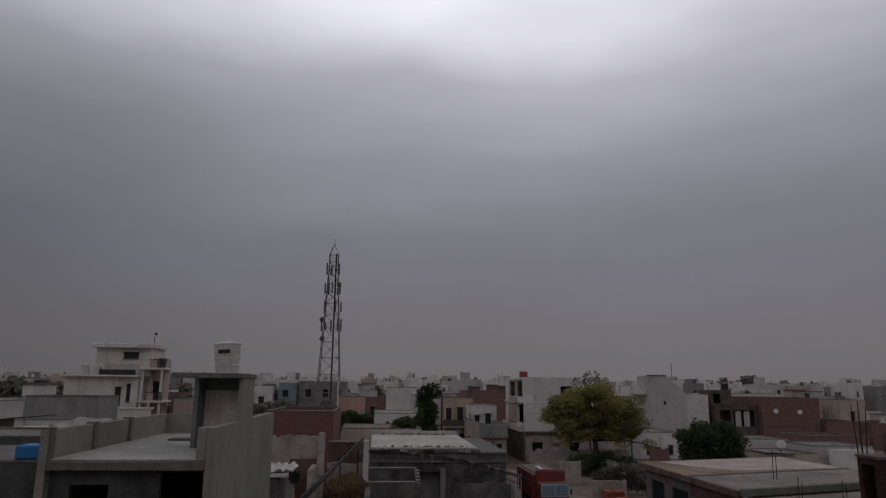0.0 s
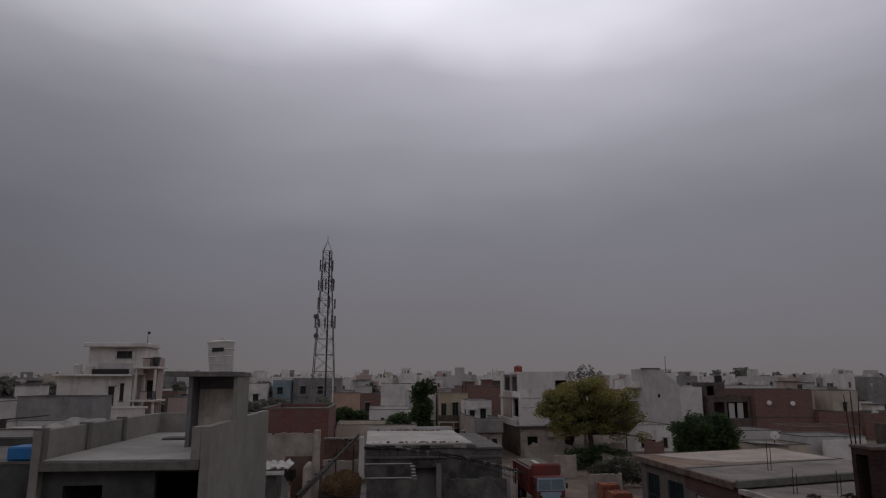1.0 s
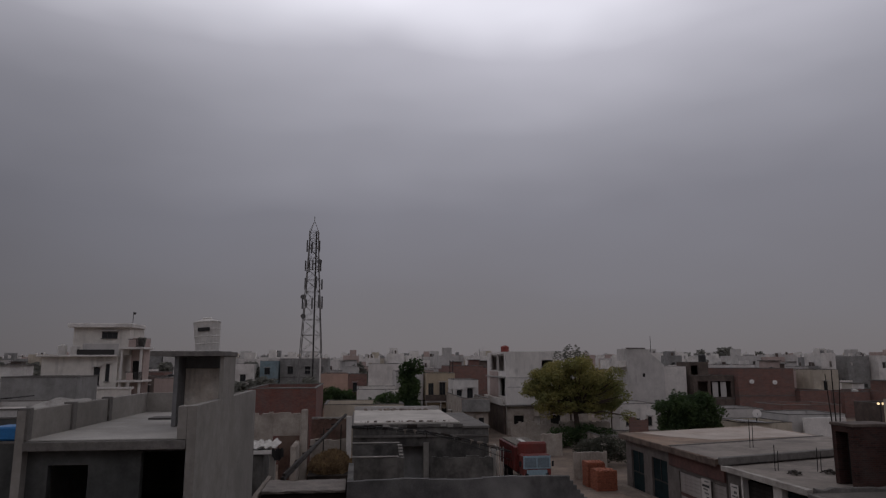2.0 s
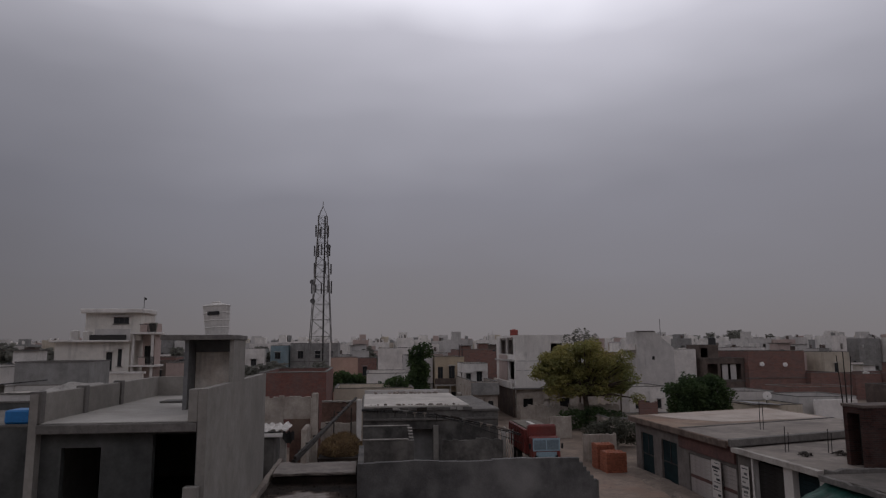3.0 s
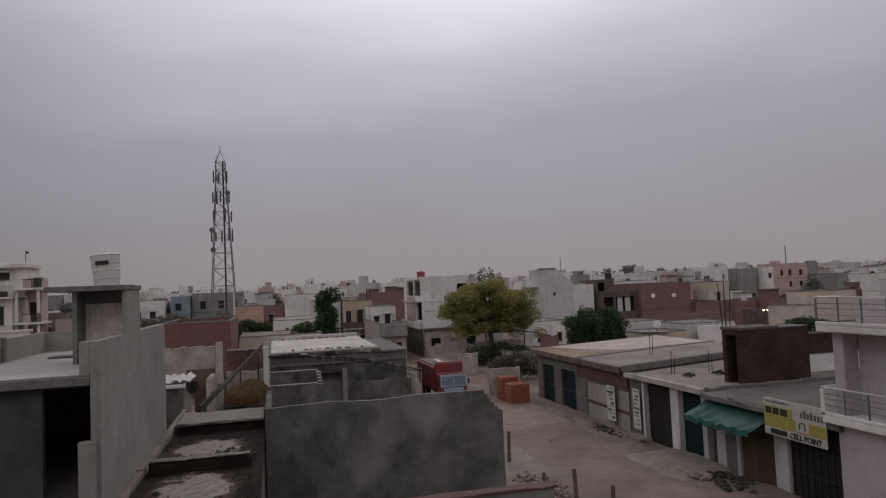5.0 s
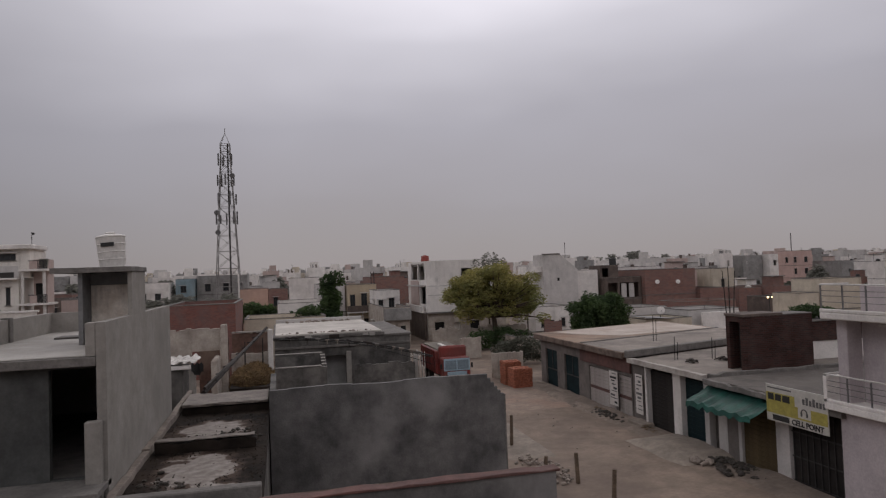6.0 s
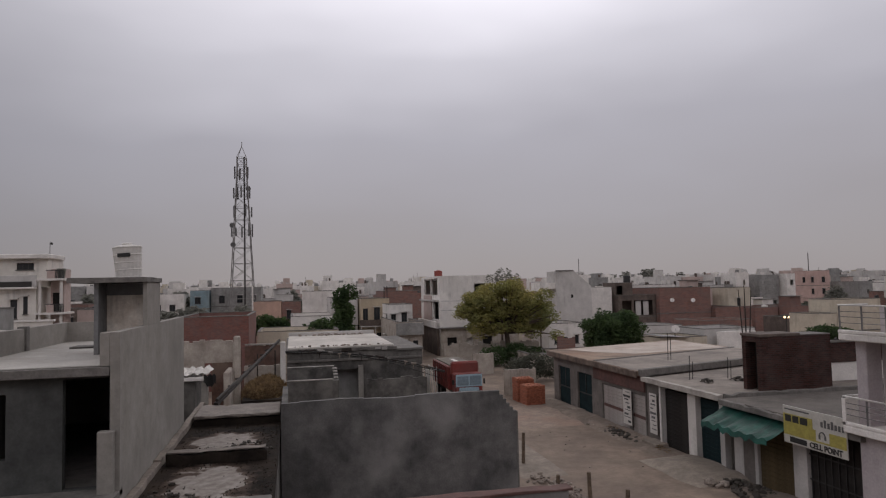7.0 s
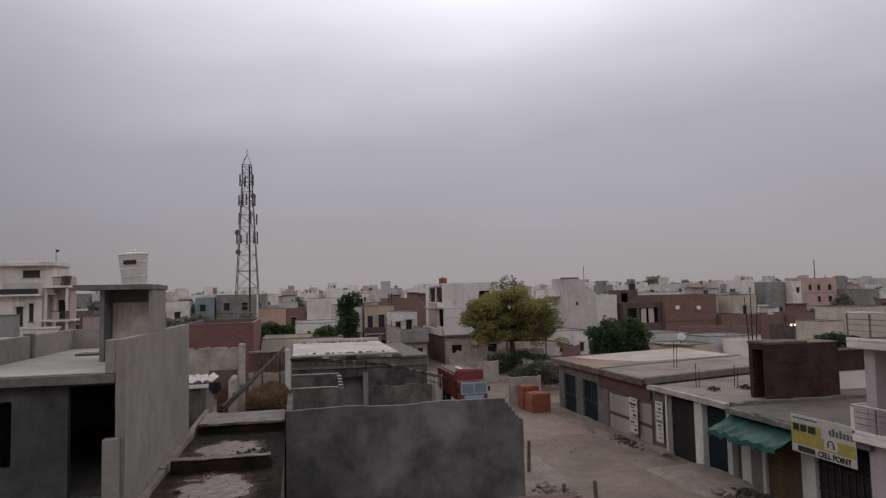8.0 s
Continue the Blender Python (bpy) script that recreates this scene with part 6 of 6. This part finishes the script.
# ---------------------------------------------------------------- lattice telecom tower
def tower():
    cx, cy, H0 = -8.7, 125.0, 32.2
    t = thing("telecom_tower", (cx, cy, 0), "tall grey lattice telecom tower with panel antennas", "tower")
    def half(z):
        return 2.35 + (0.8 - 2.35) * min(1, z / 30.0)
    levels = [0, 3.6, 7.0, 10.2, 13.2, 16.0, 18.6, 21.0, 23.2, 25.3, 27.3, 29.2, 30.8, H0]
    sx = ((-1, -1), (1, -1), (1, 1), (-1, 1))
    for a, b in sx:
        for z0, z1 in ((0, 30.0), (30.0, H0)):
            part("leg", tubem((cx + a * half(z0), cy + b * half(z0), z0), (cx + a * half(z1), cy + b * half(z1), z1), 0.08, seg=6), M_tower, t)
    def corner(q, z):
        return (cx + q[0] * half(z), cy + q[1] * half(z), z)
    for z0, z1 in zip(levels, levels[1:]):
        for k in range(4):
            p, q = sx[k], sx[(k + 1) % 4]
            part("ring_bar", tubem(corner(p, z1), corner(q, z1), 0.042, seg=4), M_tower, t)
            part("brace", tubem(corner(p, z0), corner(q, z1), 0.03, seg=4), M_tower, t)
            part("brace", tubem(corner(q, z0), corner(p, z1), 0.03, seg=4), M_tower, t)
    bm = bmesh.new()
    for a, b in sx:
        tube(bm, (cx + a * 0.8, cy + b * 0.8, H0), (cx, cy, H0 + 2.0), 0.06, seg=4)
    tube(bm, (cx, cy, H0 + 1.9), (cx, cy, H0 + 2.9), 0.06, seg=5)
    part("spire", bm, M_tower, t)
    part("ladder", boxm(cx + 0.3, cx + 0.58, cy - 0.5, cy - 0.42, 0, H0), M_darksteel, t, "dark cable ladder")
    rng = random.Random(6)
    for z in (18.0, 21.5, 24.8, 28.4):
        for k in range(5):
            a = math.tau * (k / 5) + z
            r = half(z) * 1.2 + 0.15
            x, y = cx + r * math.cos(a), cy + r * math.sin(a)
            h = rng.uniform(1.5, 2.5)
            an = part("antenna", boxm(x - 0.13, x + 0.13, y - 0.08, y + 0.08, z, z + h, 0.03), M_darkgrey, t)
            part("antenna_arm", tubem((x, y, z + h / 2), (cx + half(z) * math.cos(a), cy + half(z) * math.sin(a), z + h / 2), 0.05, seg=5), M_tower, an)
    for z, a in ((20.0, 3.6), (16.5, 3.9), (26.5, -0.7)):
        r = half(z) + 0.5
        x, y = cx + r * math.cos(a), cy + r * math.sin(a)
        part("microwave_dish", tubem((x, y - 0.2, z), (x, y + 0.2, z), 0.45, 0.45, 14), M_darkgrey, t)
    return t


M_tower = material("weathered_tower_steel", (0.27, 0.265, 0.27), (0.18, 0.177, 0.18), 0.7, 1.5, 0.0, metal=0.1)
M_darkgrey = plain("dark_grey_antenna_shell", (0.12, 0.12, 0.125), 0.6)
tower()
tagged(part("whip_mast", tubem((-5.9, 105, 0), (-5.9, 105, 9.0), 0.12), M_white), "pale slender mast beside the tower", "mast")


# ---------------------------------------------------------------- lane: lorry, bricks, posts, rubble
def lorry():
    t = thing("lorry", (11.85, 49.5, 0), "parked red lorry with light blue grille and windscreen", "lorry")
    x0, x1 = 10.75, 12.95
    body = part("cargo_body", boxm(x0, x1, 47.4, 53.0, 0.95, 2.6, 0.05), M_redtruck, t)
    for k in range(8):
        y = 47.5 + k * 0.72
        part("stake", boxm(x0 - 0.06, x0 - 0.004, y, y + 0.1, 1.0, 2.58), M_redtruck, body)
    part("crown_board", boxm(x0 + 0.1, x1 - 0.1, 46.9, 47.39, 2.0, 2.98, 0.12), M_redtruck, t)
    part("load_cover", boxm(x0 + 0.15, x1 - 0.15, 47.6, 52.8, 2.604, 2.7, 0.05), M_tarp, t, "dull tarpaulin over the load")
    part("load_board", boxm(x0 + 0.9, x0 + 1.2, 47.8, 51.0, 2.705, 2.77, 0.01), M_sheet, t)
    cab = part("cab", boxm(x0 + 0.12, x1 - 0.12, 45.9, 46.89, 0.75, 2.25, 0.09), M_redtruck, t)
    part("grille", boxm(x0 + 0.4, x1 - 0.4, 45.86, 45.898, 0.8, 1.3, 0.01), M_bluecab, cab, "light blue painted grille")
    part("screen_frame", boxm(x0 + 0.16, x1 - 0.16, 45.865, 45.897, 1.36, 2.2, 0.01), M_bluecab, cab, "light blue painted cab front")
    for a, b in ((x0 + 0.26, x0 + 1.06), (x0 + 1.14, x1 - 0.26)):
        part("windscreen", boxm(a, b, 45.85, 45.863, 1.46, 2.08, 0.004), M_screen, cab)
    part("bumper", boxm(x0 + 0.05, x1 - 0.05, 45.72, 45.88, 0.5, 0.74, 0.03), M_darksteel, cab)
    for x in (x0 + 0.3, x1 - 0.55):
        part("headlight", boxm(x, x + 0.25, 45.86, 45.92, 0.9, 1.1, 0.03), M_glass, cab)
    for x in (x0 - 0.08, x1 - 0.06):
        part("mirror", boxm(x, x + 0.14, 45.95, 46.0, 1.5, 1.85, 0.02), M_rubber, cab)
    for y in (46.4, 50.6, 51.8):
        for x in (x0 + 0.1, x1 - 0.42):
            wheel = part("wheel", tubem((x, y, 0.48), (x + 0.3, y, 0.48), 0.48, seg=18), M_rubber, t)
            part("rim", tubem((x - 0.012, y, 0.48), (x - 0.002, y, 0.48), 0.25, seg=14), M_steel, wheel)
    part("chassis", boxm(x0 + 0.5, x1 - 0.5, 46.2, 52.8, 0.6, 0.94), M_darksteel, t)
    return t


M_tarp = material("dull_tarpaulin", (0.2, 0.18, 0.15), (0.13, 0.115, 0.1), 0.85, 1.0, 0.4)
lorry()
gt = thing("yard_gate", (9.7, 49.0, 0), "white painted iron bar gate beside the lorry", "gate")
part("gate_frame", boxm(9.2, 10.25, 49.0, 49.04, 2.2, 2.28), M_white, gt)
part("gate_frame", boxm(9.2, 10.25, 49.0, 49.04, 0.1, 0.18), M_white, gt)
for k in range(6):
    part("gate_bar", boxm(9.2 + 0.2 * k, 9.25 + 0.2 * k, 48.99, 49.05, 0, 2.45), M_white, gt)


def brick_stack(x0, y0, nx, ny, nz, seed):
    """Bricks laid lengthwise; the outer faces and the uneven top are single bricks."""
    s = thing("brick_stack", (x0 + nx * 0.056, y0 + ny * 0.12, 0), "large stack of new orange-red bricks at the lane edge", "brick stack", "brick stacks")
    rng = random.Random(seed)
    me = bpy.data.meshes.new("brick")
    bm = boxm(-0.054, 0.054, -0.115, 0.115, -0.037, 0.037, 0.006); bm.to_mesh(me); bm.free()
    me.materials.append(M_bricktone)
    part("core", boxm(x0 + 0.03, x0 + nx * 0.113 - 0.03, y0 + 0.06, y0 + ny * 0.24 - 0.03, 0, nz * 0.078 - 0.05), M_bricktone, s)
    for k in range(nz):
        for i in range(nx):
            for j in range(ny):
                if (k < nz - 1 and i > 0 and j > 0) or (k == nz - 1 and rng.random() < 0.4):
                    continue
                b = new("brick", me)
                b.parent, b.matrix_parent_inverse = s, s.matrix_world.inverted()
                b.location = (x0 + 0.056 + i * 0.113 + rng.uniform(-0.012, 0.012), y0 + 0.12 + j * 0.24 + rng.uniform(-0.015, 0.015), 0.039 + k * 0.078)
                b.rotation_euler.z = rng.uniform(-0.06, 0.06)
    return s


brick_stack(15.6, 44.7, 12, 6, 17, 1)
brick_stack(15.5, 46.3, 11, 5, 21, 2)
ragged_wall("gate_wall", "short plastered yard wall with a pale coping", 15.6, 18.1, 49.6, 0.23, 1.9, M_oldwash, 11, 0.06)
ragged_wall("lane_wall", "low crumbling brick and plaster wall under the tree", 15.8, 26.5, 71.2, 0.25, 2.2, M_oldwash, 12, 0.3)
ragged_wall("lane_wall", "crumbling brick wall end", 26.6, 28.5, 66.0, 0.25, 2.9, M_farbrick, 13, 0.3)
ragged_wall("lane_gate_wall", "broken whitewashed gate wall by the lane", 16.4, 18.4, 61.8, 0.3, 1.95, M_oldwash, 31, 0.06)
tree("shrub", "dark scrub growing by the lane wall", (21.0, 67.5, 0), (21.0, 67.5, 0.6), [(20.2, 67.5, 1.1, 1.6, 1.2, 1.0), (22.6, 67.8, 1.2, 1.7, 1.2, 1.1), (24.8, 68, 1.0, 1.3, 1.1, 0.9)], 3500, 0.16, M_leaf_dark, 0.1, 15)
tree("shrub", "dusty brown-green scrub behind the brick stacks", (19.6, 55.0, 0), (19.6, 55.0, 0.5), [(18.7, 55, 1.2, 1.0, 0.9, 1.1), (20.0, 55.4, 1.4, 1.2, 1.0, 1.2), (21.6, 56, 1.1, 1.2, 1.0, 1.0), (19.4, 58, 1.0, 1.3, 1.0, 0.9)], 5200, 0.12, M_leaf_scrub, 0.08, 71)
tagged(part("gate_post", boxm(9.9, 10.25, 51.6, 51.9, 0, 2.3, 0.03), M_white), "white painted post beside the lorry", "post", "lane gate posts")
for x, y, h, lean in ((10.35, 30.4, 1.45, 2), (10.9, 24.3, 1.15, -2), (11.2, 22.0, 1.15, 3), (10.5, 26.6, 0.5, 5)):
    bm = bmesh.new()
    tube(bm, (0, 0, 0), (0, 0, h), 0.085, 0.075, 9)
    ob = tagged(part("fence_stake", bm, M_wood), "short weathered wooden stake at the plot edge", "stake", "plot stakes")
    ob.matrix_world = pose(x, y, 0, lean, lean * 0.6, 0)

rng = random.Random(30)
stone = []
for k in range(4):
    me = bpy.data.meshes.new("stone")
    bm = bmesh.new()
    bmesh.ops.create_icosphere(bm, subdivisions=1, radius=1.0)
    for v in bm.verts:
        v.co *= 1 + 0.45 * noise.noise(v.co * 1.7 + Vector((k * 5, 0, 0)))
    bm.to_mesh(me); bm.free(); me.materials.append(M_rubble); stone.append(me)


dark_stone = [me.copy() for me in stone]
for me in dark_stone:
    me.materials[0] = M_darkrubble


def rubble(label, cx, cy, z, rx, ry, n, size, heap=0.0, kinds=stone):
    h = thing("rubble_heap", (cx, cy, z), label, "rubble")
    for _ in range(n):
        a, q = rng.uniform(0, math.tau), rng.random() ** 0.6
        s = size * rng.uniform(0.4, 1.3)
        o = new("stone", rng.choice(kinds))
        o.parent, o.matrix_parent_inverse = h, h.matrix_world.inverted()
        o.location = (cx + rx * q * math.cos(a), cy + ry * q * math.sin(a), z + s * 0.35 + heap * (1 - q))
        o.scale = (s, s * rng.uniform(0.6, 1), s * 0.55)
        o.rotation_euler = (rng.uniform(-0.4, 0.4), rng.uniform(-0.4, 0.4), rng.uniform(0, 6.3))


rubble("scattered pale rubble at the wall end", 10.3, 26.4, 0, 0.9, 2.2, 110, 0.11, 0.1)
rubble("broken bricks and stones along the shop front", 17.3, 38.5, 0, 0.6, 4.5, 40, 0.13)
rubble("sooty broken concrete heaped below the awning", 17.3, 23.7, 0, 0.75, 1.9, 90, 0.15, 0.2, dark_stone)
rubble("pale broken slab lumps below the awning", 16.7, 24.9, 0.05, 0.3, 0.5, 8, 0.2)
rubble("dark broken bricks heaped at the shop foot", 17.35, 34.6, 0, 0.5, 2.2, 70, 0.13, 0.14, dark_stone)
tree("weed_clump", "dark weeds and litter at the shop corner", (17.7, 24.0, 0), (17.7, 24.0, 0.05), [(17.7, 24.6, 0.08, 0.35, 0.9, 0.1), (17.6, 22.9, 0.08, 0.4, 1.0, 0.1)], 700, 0.05, M_leaf_scrub, 0.012, 51)
tree("weed_clump", "low dry weeds along the shop foot", (17.6, 31.0, 0), (17.6, 31.0, 0.1), [(17.6, 30.6, 0.1, 0.25, 0.7, 0.14), (17.5, 35.4, 0.1, 0.3, 1.2, 0.14)], 500, 0.05, M_drygrass, 0.01, 52)
rubble("stones scattered over the lane", 14.0, 36.0, 0, 3.2, 9.0, 40, 0.06)
rubble("dark debris on the low roof", -1.6, 24.0, 3.0, 0.9, 1.2, 45, 0.08, 0.0, dark_stone)
rubble("dark debris along the low roof", -3.1, 18.8, 3.0, 0.6, 1.6, 45, 0.08, 0.0, dark_stone)
rubble("small heap of grit on the shop roof", 19.95, 30.2, 3.27, 0.35, 0.35, 26, 0.1, 0.16, dark_stone)
rubble("small heap of grit on the shop roof", 21.7, 30.3, 3.27, 0.35, 0.35, 26, 0.1, 0.16, dark_stone)
rubble("broken bricks along the whitewashed roof edge", 3.4, 47.9, 4.36, 3.6, 0.18, 40, 0.11)
rubble("broken bricks at the back of the whitewashed roof", 3.6, 59.3, 4.36, 3.2, 0.25, 40, 0.16)
rubble("broken bricks beside the straw", -2.6, 40.2, 1.9 - 1.9, 0.6, 1.0, 30, 0.14)

# bare reinforcing bars on the shop roofs
for x, y, z, h in ((22.0, 37.2, 3.55, 1.6), (22.25, 37.3, 3.55, 1.3), (19.75, 31.4, 3.27, 1.2), (19.95, 31.45, 3.27, 0.9), (21.6, 30.9, 3.27, 1.1), (21.85, 31.0, 3.27, 0.9)):
    tagged(part("reinforcing_bar", tubem((x, y, z), (x + 0.03, y, z + h), 0.02, seg=5), M_darksteel), "bare upright reinforcing bar on a shop roof", "steel bar", "roof bars")
for x, q in ((29.0, -0.25), (29.2, 0.0), (29.4, 0.3)):
    tagged(part("bamboo_post", tubem((x, 39.6, 3.55), (x + q, 39.6, 7.9 - abs(q)), 0.05, 0.025, 6), M_bamboo), "tall dark bamboo post on the shop roof", "post", "bamboo posts")


def dish(at, r, label, wall_y=None):
    d = thing("satellite_dish", at, label, "satellite dish", "satellite dishes")
    x, y, z = at
    bm = lathe([(0.02, 0), (r * 0.5, r * 0.07), (r * 0.85, r * 0.2), (r, r * 0.3)], (0, 0, 0), 20)
    ob = part("reflector", bm, M_white, d)
    ob.matrix_parent_inverse = Matrix.Identity(4)
    ob.matrix_basis = pose(0, 0, 0, 72, 0, -25)
    if wall_y is None:
        part("stand", tubem((x, y + 0.1, z - r * 1.75), (x, y + 0.1, z), 0.04, seg=6), M_darksteel, d)
    else:
        part("wall_arm", tubem((x, y + 0.05, z), (x, wall_y + 0.05, z - 0.1), 0.04, seg=6), M_darksteel, d)
    part("feed", tubem((x, y, z - r * 0.6), (x - 0.1, y - r * 0.7, z + 0.05), 0.02, seg=5), M_darksteel, d)


dish((35.3, 58.15, 3.775), 0.38, "white satellite dish on a low roof")
dish((57.0, 94.5, 5.4), 0.33, "white satellite dish on a brick wall", 95.0)
dish((60.6, 94.5, 5.3), 0.33, "white satellite dish on a brick wall", 95.0)
lp = thing("street_lamp", (61.2, 75, 0), "small lit yard lamp glowing warm", "lamp")
part("post", tubem((61.2, 75, 0), (61.2, 75, 3.3), 0.06), M_darksteel, lp)
part("cross_arm", tubem((60.85, 74.95, 3.3), (61.55, 74.95, 3.3), 0.03, seg=6), M_darksteel, lp)
for x in (60.9, 61.5):
    bm = bmesh.new()
    bmesh.ops.create_uvsphere(bm, u_segments=12, v_segments=8, radius=0.14, matrix=Matrix.Translation((x, 74.9, 3.42)))
    part("bulb", bm, M_lamp, lp)

# ---------------------------------------------------------------- the rest of the town
TOWN = [(M_grey, "grey rendered"), (M_white, "white painted"), (M_white, "white limewashed"), (M_cream, "cream painted"), (M_farbrick, "red brick"), (M_white, "whitewashed"),
        (M_grey, "plain cement"), (M_dullwall, "sooty brown"), (M_farbrick, "weathered brick"), (M_white, "chalky white"), (M_blush, "dusty rose"), (M_shopgrey, "bare block"), (M_white, "pale washed")]
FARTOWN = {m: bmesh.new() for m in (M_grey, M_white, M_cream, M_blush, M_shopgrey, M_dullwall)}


def quick_box(bm, x0, x1, y0, y1, z0, z1):
    v = [bm.verts.new((x, y, z)) for z in (z0, z1) for x, y in ((x0, y0), (x1, y0), (x1, y1), (x0, y1))]
    for f in ((3, 2, 1, 0), (4, 5, 6, 7), (0, 1, 5, 4), (1, 2, 6, 5), (2, 3, 7, 6), (3, 0, 4, 7)):
        bm.faces.new([v[i] for i in f])


rng = random.Random(2024)
taken = [(-11, 9.2, 40, 74), (-28, 13, 124, 142), (26, 76, 66, 93), (-11, 9.2, 40, 74), (-7, 19, 68, 120), (16, 29, 60, 94), (36, 49, 92, 106), (48, 70, 92, 106), (29, 35, 74, 84), (31, 45, 56, 68), (49, 61, 58, 70),
         (-33, -16, 68, 84), (-47, -31, 60, 76), (125, 137, 147, 162), (84, 128, 92, 147), (51, 66, 106, 113), (-13, -4, 120, 130), (-20, -4, 88, 98), (-21, -10, 54, 68), (24, 34, 52, 62), (55, 60, 72, 78), (8, 19, 40, 68)]
y = 72.0
while y < 460:
    near = y < 170
    grow = 1 + max(0, y - 120) / 900
    depth = rng.uniform(7, 10) * grow
    x = -0.62 * y - 14
    while x < 1.15 * y + 14:
        w = rng.uniform(3.4, 6.4) * grow
        gap = rng.choice((0.25, 0.25, 0.5, 1.2, 2.5)) * (1 + y / 250)
        x0, x1, y0, y1 = x, x + w, y + rng.uniform(-2, 2), y + depth
        x = x1 + gap
        if any(x0 < b and x1 > a and y0 < d and y1 > c for a, b, c, d in taken) or rng.random() < (0.1 if near else 0.15):
            continue
        if y < 100:
            st = rng.choice((1, 1, 1, 2)) if x0 > 10 else rng.choice((1, 2))
        elif near:
            st = rng.choice((1, 1, 2, 2, 2))
        else:
            st = rng.choice((2, 2, 3, 3)) if y < 260 else rng.choice((2, 3, 3, 3))
        h = st * rng.uniform(2.8, 3.3)
        up = rng.uniform(0.2, 0.9)
        holes = []
        for k in range(st):
            n = max(1, int(w / 2.6))
            for q in range(n):
                if rng.random() < 0.6:
                    u, ww, z = x0 + w * (q + rng.uniform(0.35, 0.65)) / n, rng.uniform(0.3, 0.55), h * k / st
                    holes.append((max(x0 + 0.3, u - ww), min(x1 - 0.3, u + ww), z + rng.choice((0.3, 1.0, 1.1)), z + rng.uniform(1.9, 2.2)))
        room, q = rng.random() < 0.55, rng.uniform(1.6, 2.8)
        q = min(q, w - 1.0)
        a, zr = rng.uniform(x0 + 0.4, x1 - q - 0.4), h + rng.uniform(1.8, 2.4)
        tank_x = rng.uniform(x0 + 0.8, x1 - 0.8)
        if near:
            mat, word = rng.choice(TOWN)
            hs = house("town_house", f"{word} {('one', 'two', 'three')[st - 1]}-storey flat-roofed town house", x0, x1, y0, y1, h, mat, M_deck if rng.random() < 0.6 else M_slab, st,
                       up, front=holes, glazed=y < 130, bars=0, group="town houses")
            if room:
                part("stair_room", boxm(a, a + q, y0 + 2.0, y0 + 4.5, h + 0.003, zr), mat, hs)
                part("stair_room_roof", boxm(a - 0.2, a + q + 0.2, y0 + 1.7, y0 + 4.7, zr + 0.003, zr + 0.12), M_slab, hs)
            if rng.random() < 0.45:
                water_tank((tank_x, y0 + 1.2, h), 0.45, 1.0, rng.choice((M_blacktank, M_blacktank, M_tank)), "plastic water tank on a town roof", group="roof tanks")
        else:
            # mostly pale paints this far off, so the colours carry the distance haze
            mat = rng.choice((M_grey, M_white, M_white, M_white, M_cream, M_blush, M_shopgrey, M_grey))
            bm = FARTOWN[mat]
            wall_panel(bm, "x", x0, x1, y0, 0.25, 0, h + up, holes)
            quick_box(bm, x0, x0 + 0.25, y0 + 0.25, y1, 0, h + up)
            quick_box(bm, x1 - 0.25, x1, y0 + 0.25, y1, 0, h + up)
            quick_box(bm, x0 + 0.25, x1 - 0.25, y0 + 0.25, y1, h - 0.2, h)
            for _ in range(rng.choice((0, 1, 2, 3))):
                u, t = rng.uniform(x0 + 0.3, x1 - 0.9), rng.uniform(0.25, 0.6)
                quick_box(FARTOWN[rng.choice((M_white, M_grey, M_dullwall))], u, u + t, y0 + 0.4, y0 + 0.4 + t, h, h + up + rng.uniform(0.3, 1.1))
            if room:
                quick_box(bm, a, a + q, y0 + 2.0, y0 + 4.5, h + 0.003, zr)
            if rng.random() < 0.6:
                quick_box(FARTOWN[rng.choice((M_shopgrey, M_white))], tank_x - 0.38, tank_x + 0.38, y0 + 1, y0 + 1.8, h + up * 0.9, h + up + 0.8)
        if rng.random() < 0.07:
            tagged(part("roof_mast", tubem((a, y0 + 2, h), (a, y0 + 2, h + rng.uniform(2, 3.5)), 0.05, seg=5), M_steel), "thin steel mast on a town roof", "mast", "roof masts")
    y += depth + rng.choice((1.5, 2.0, 5.0)) * (1 + y / 300)
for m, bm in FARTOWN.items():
    tagged(part("distant_town", bm, m), "flat-roofed houses of the distant town, haze put into pale colours", "houses", kind="stuff")

# the plain house whose roof the camera stands on
house("terrace_house", "plain cement house with a roof terrace", -3.5, 3.5, -9.0, 1.2, 6.7, M_cement, M_deck, 2, 0.75, glazed=False)
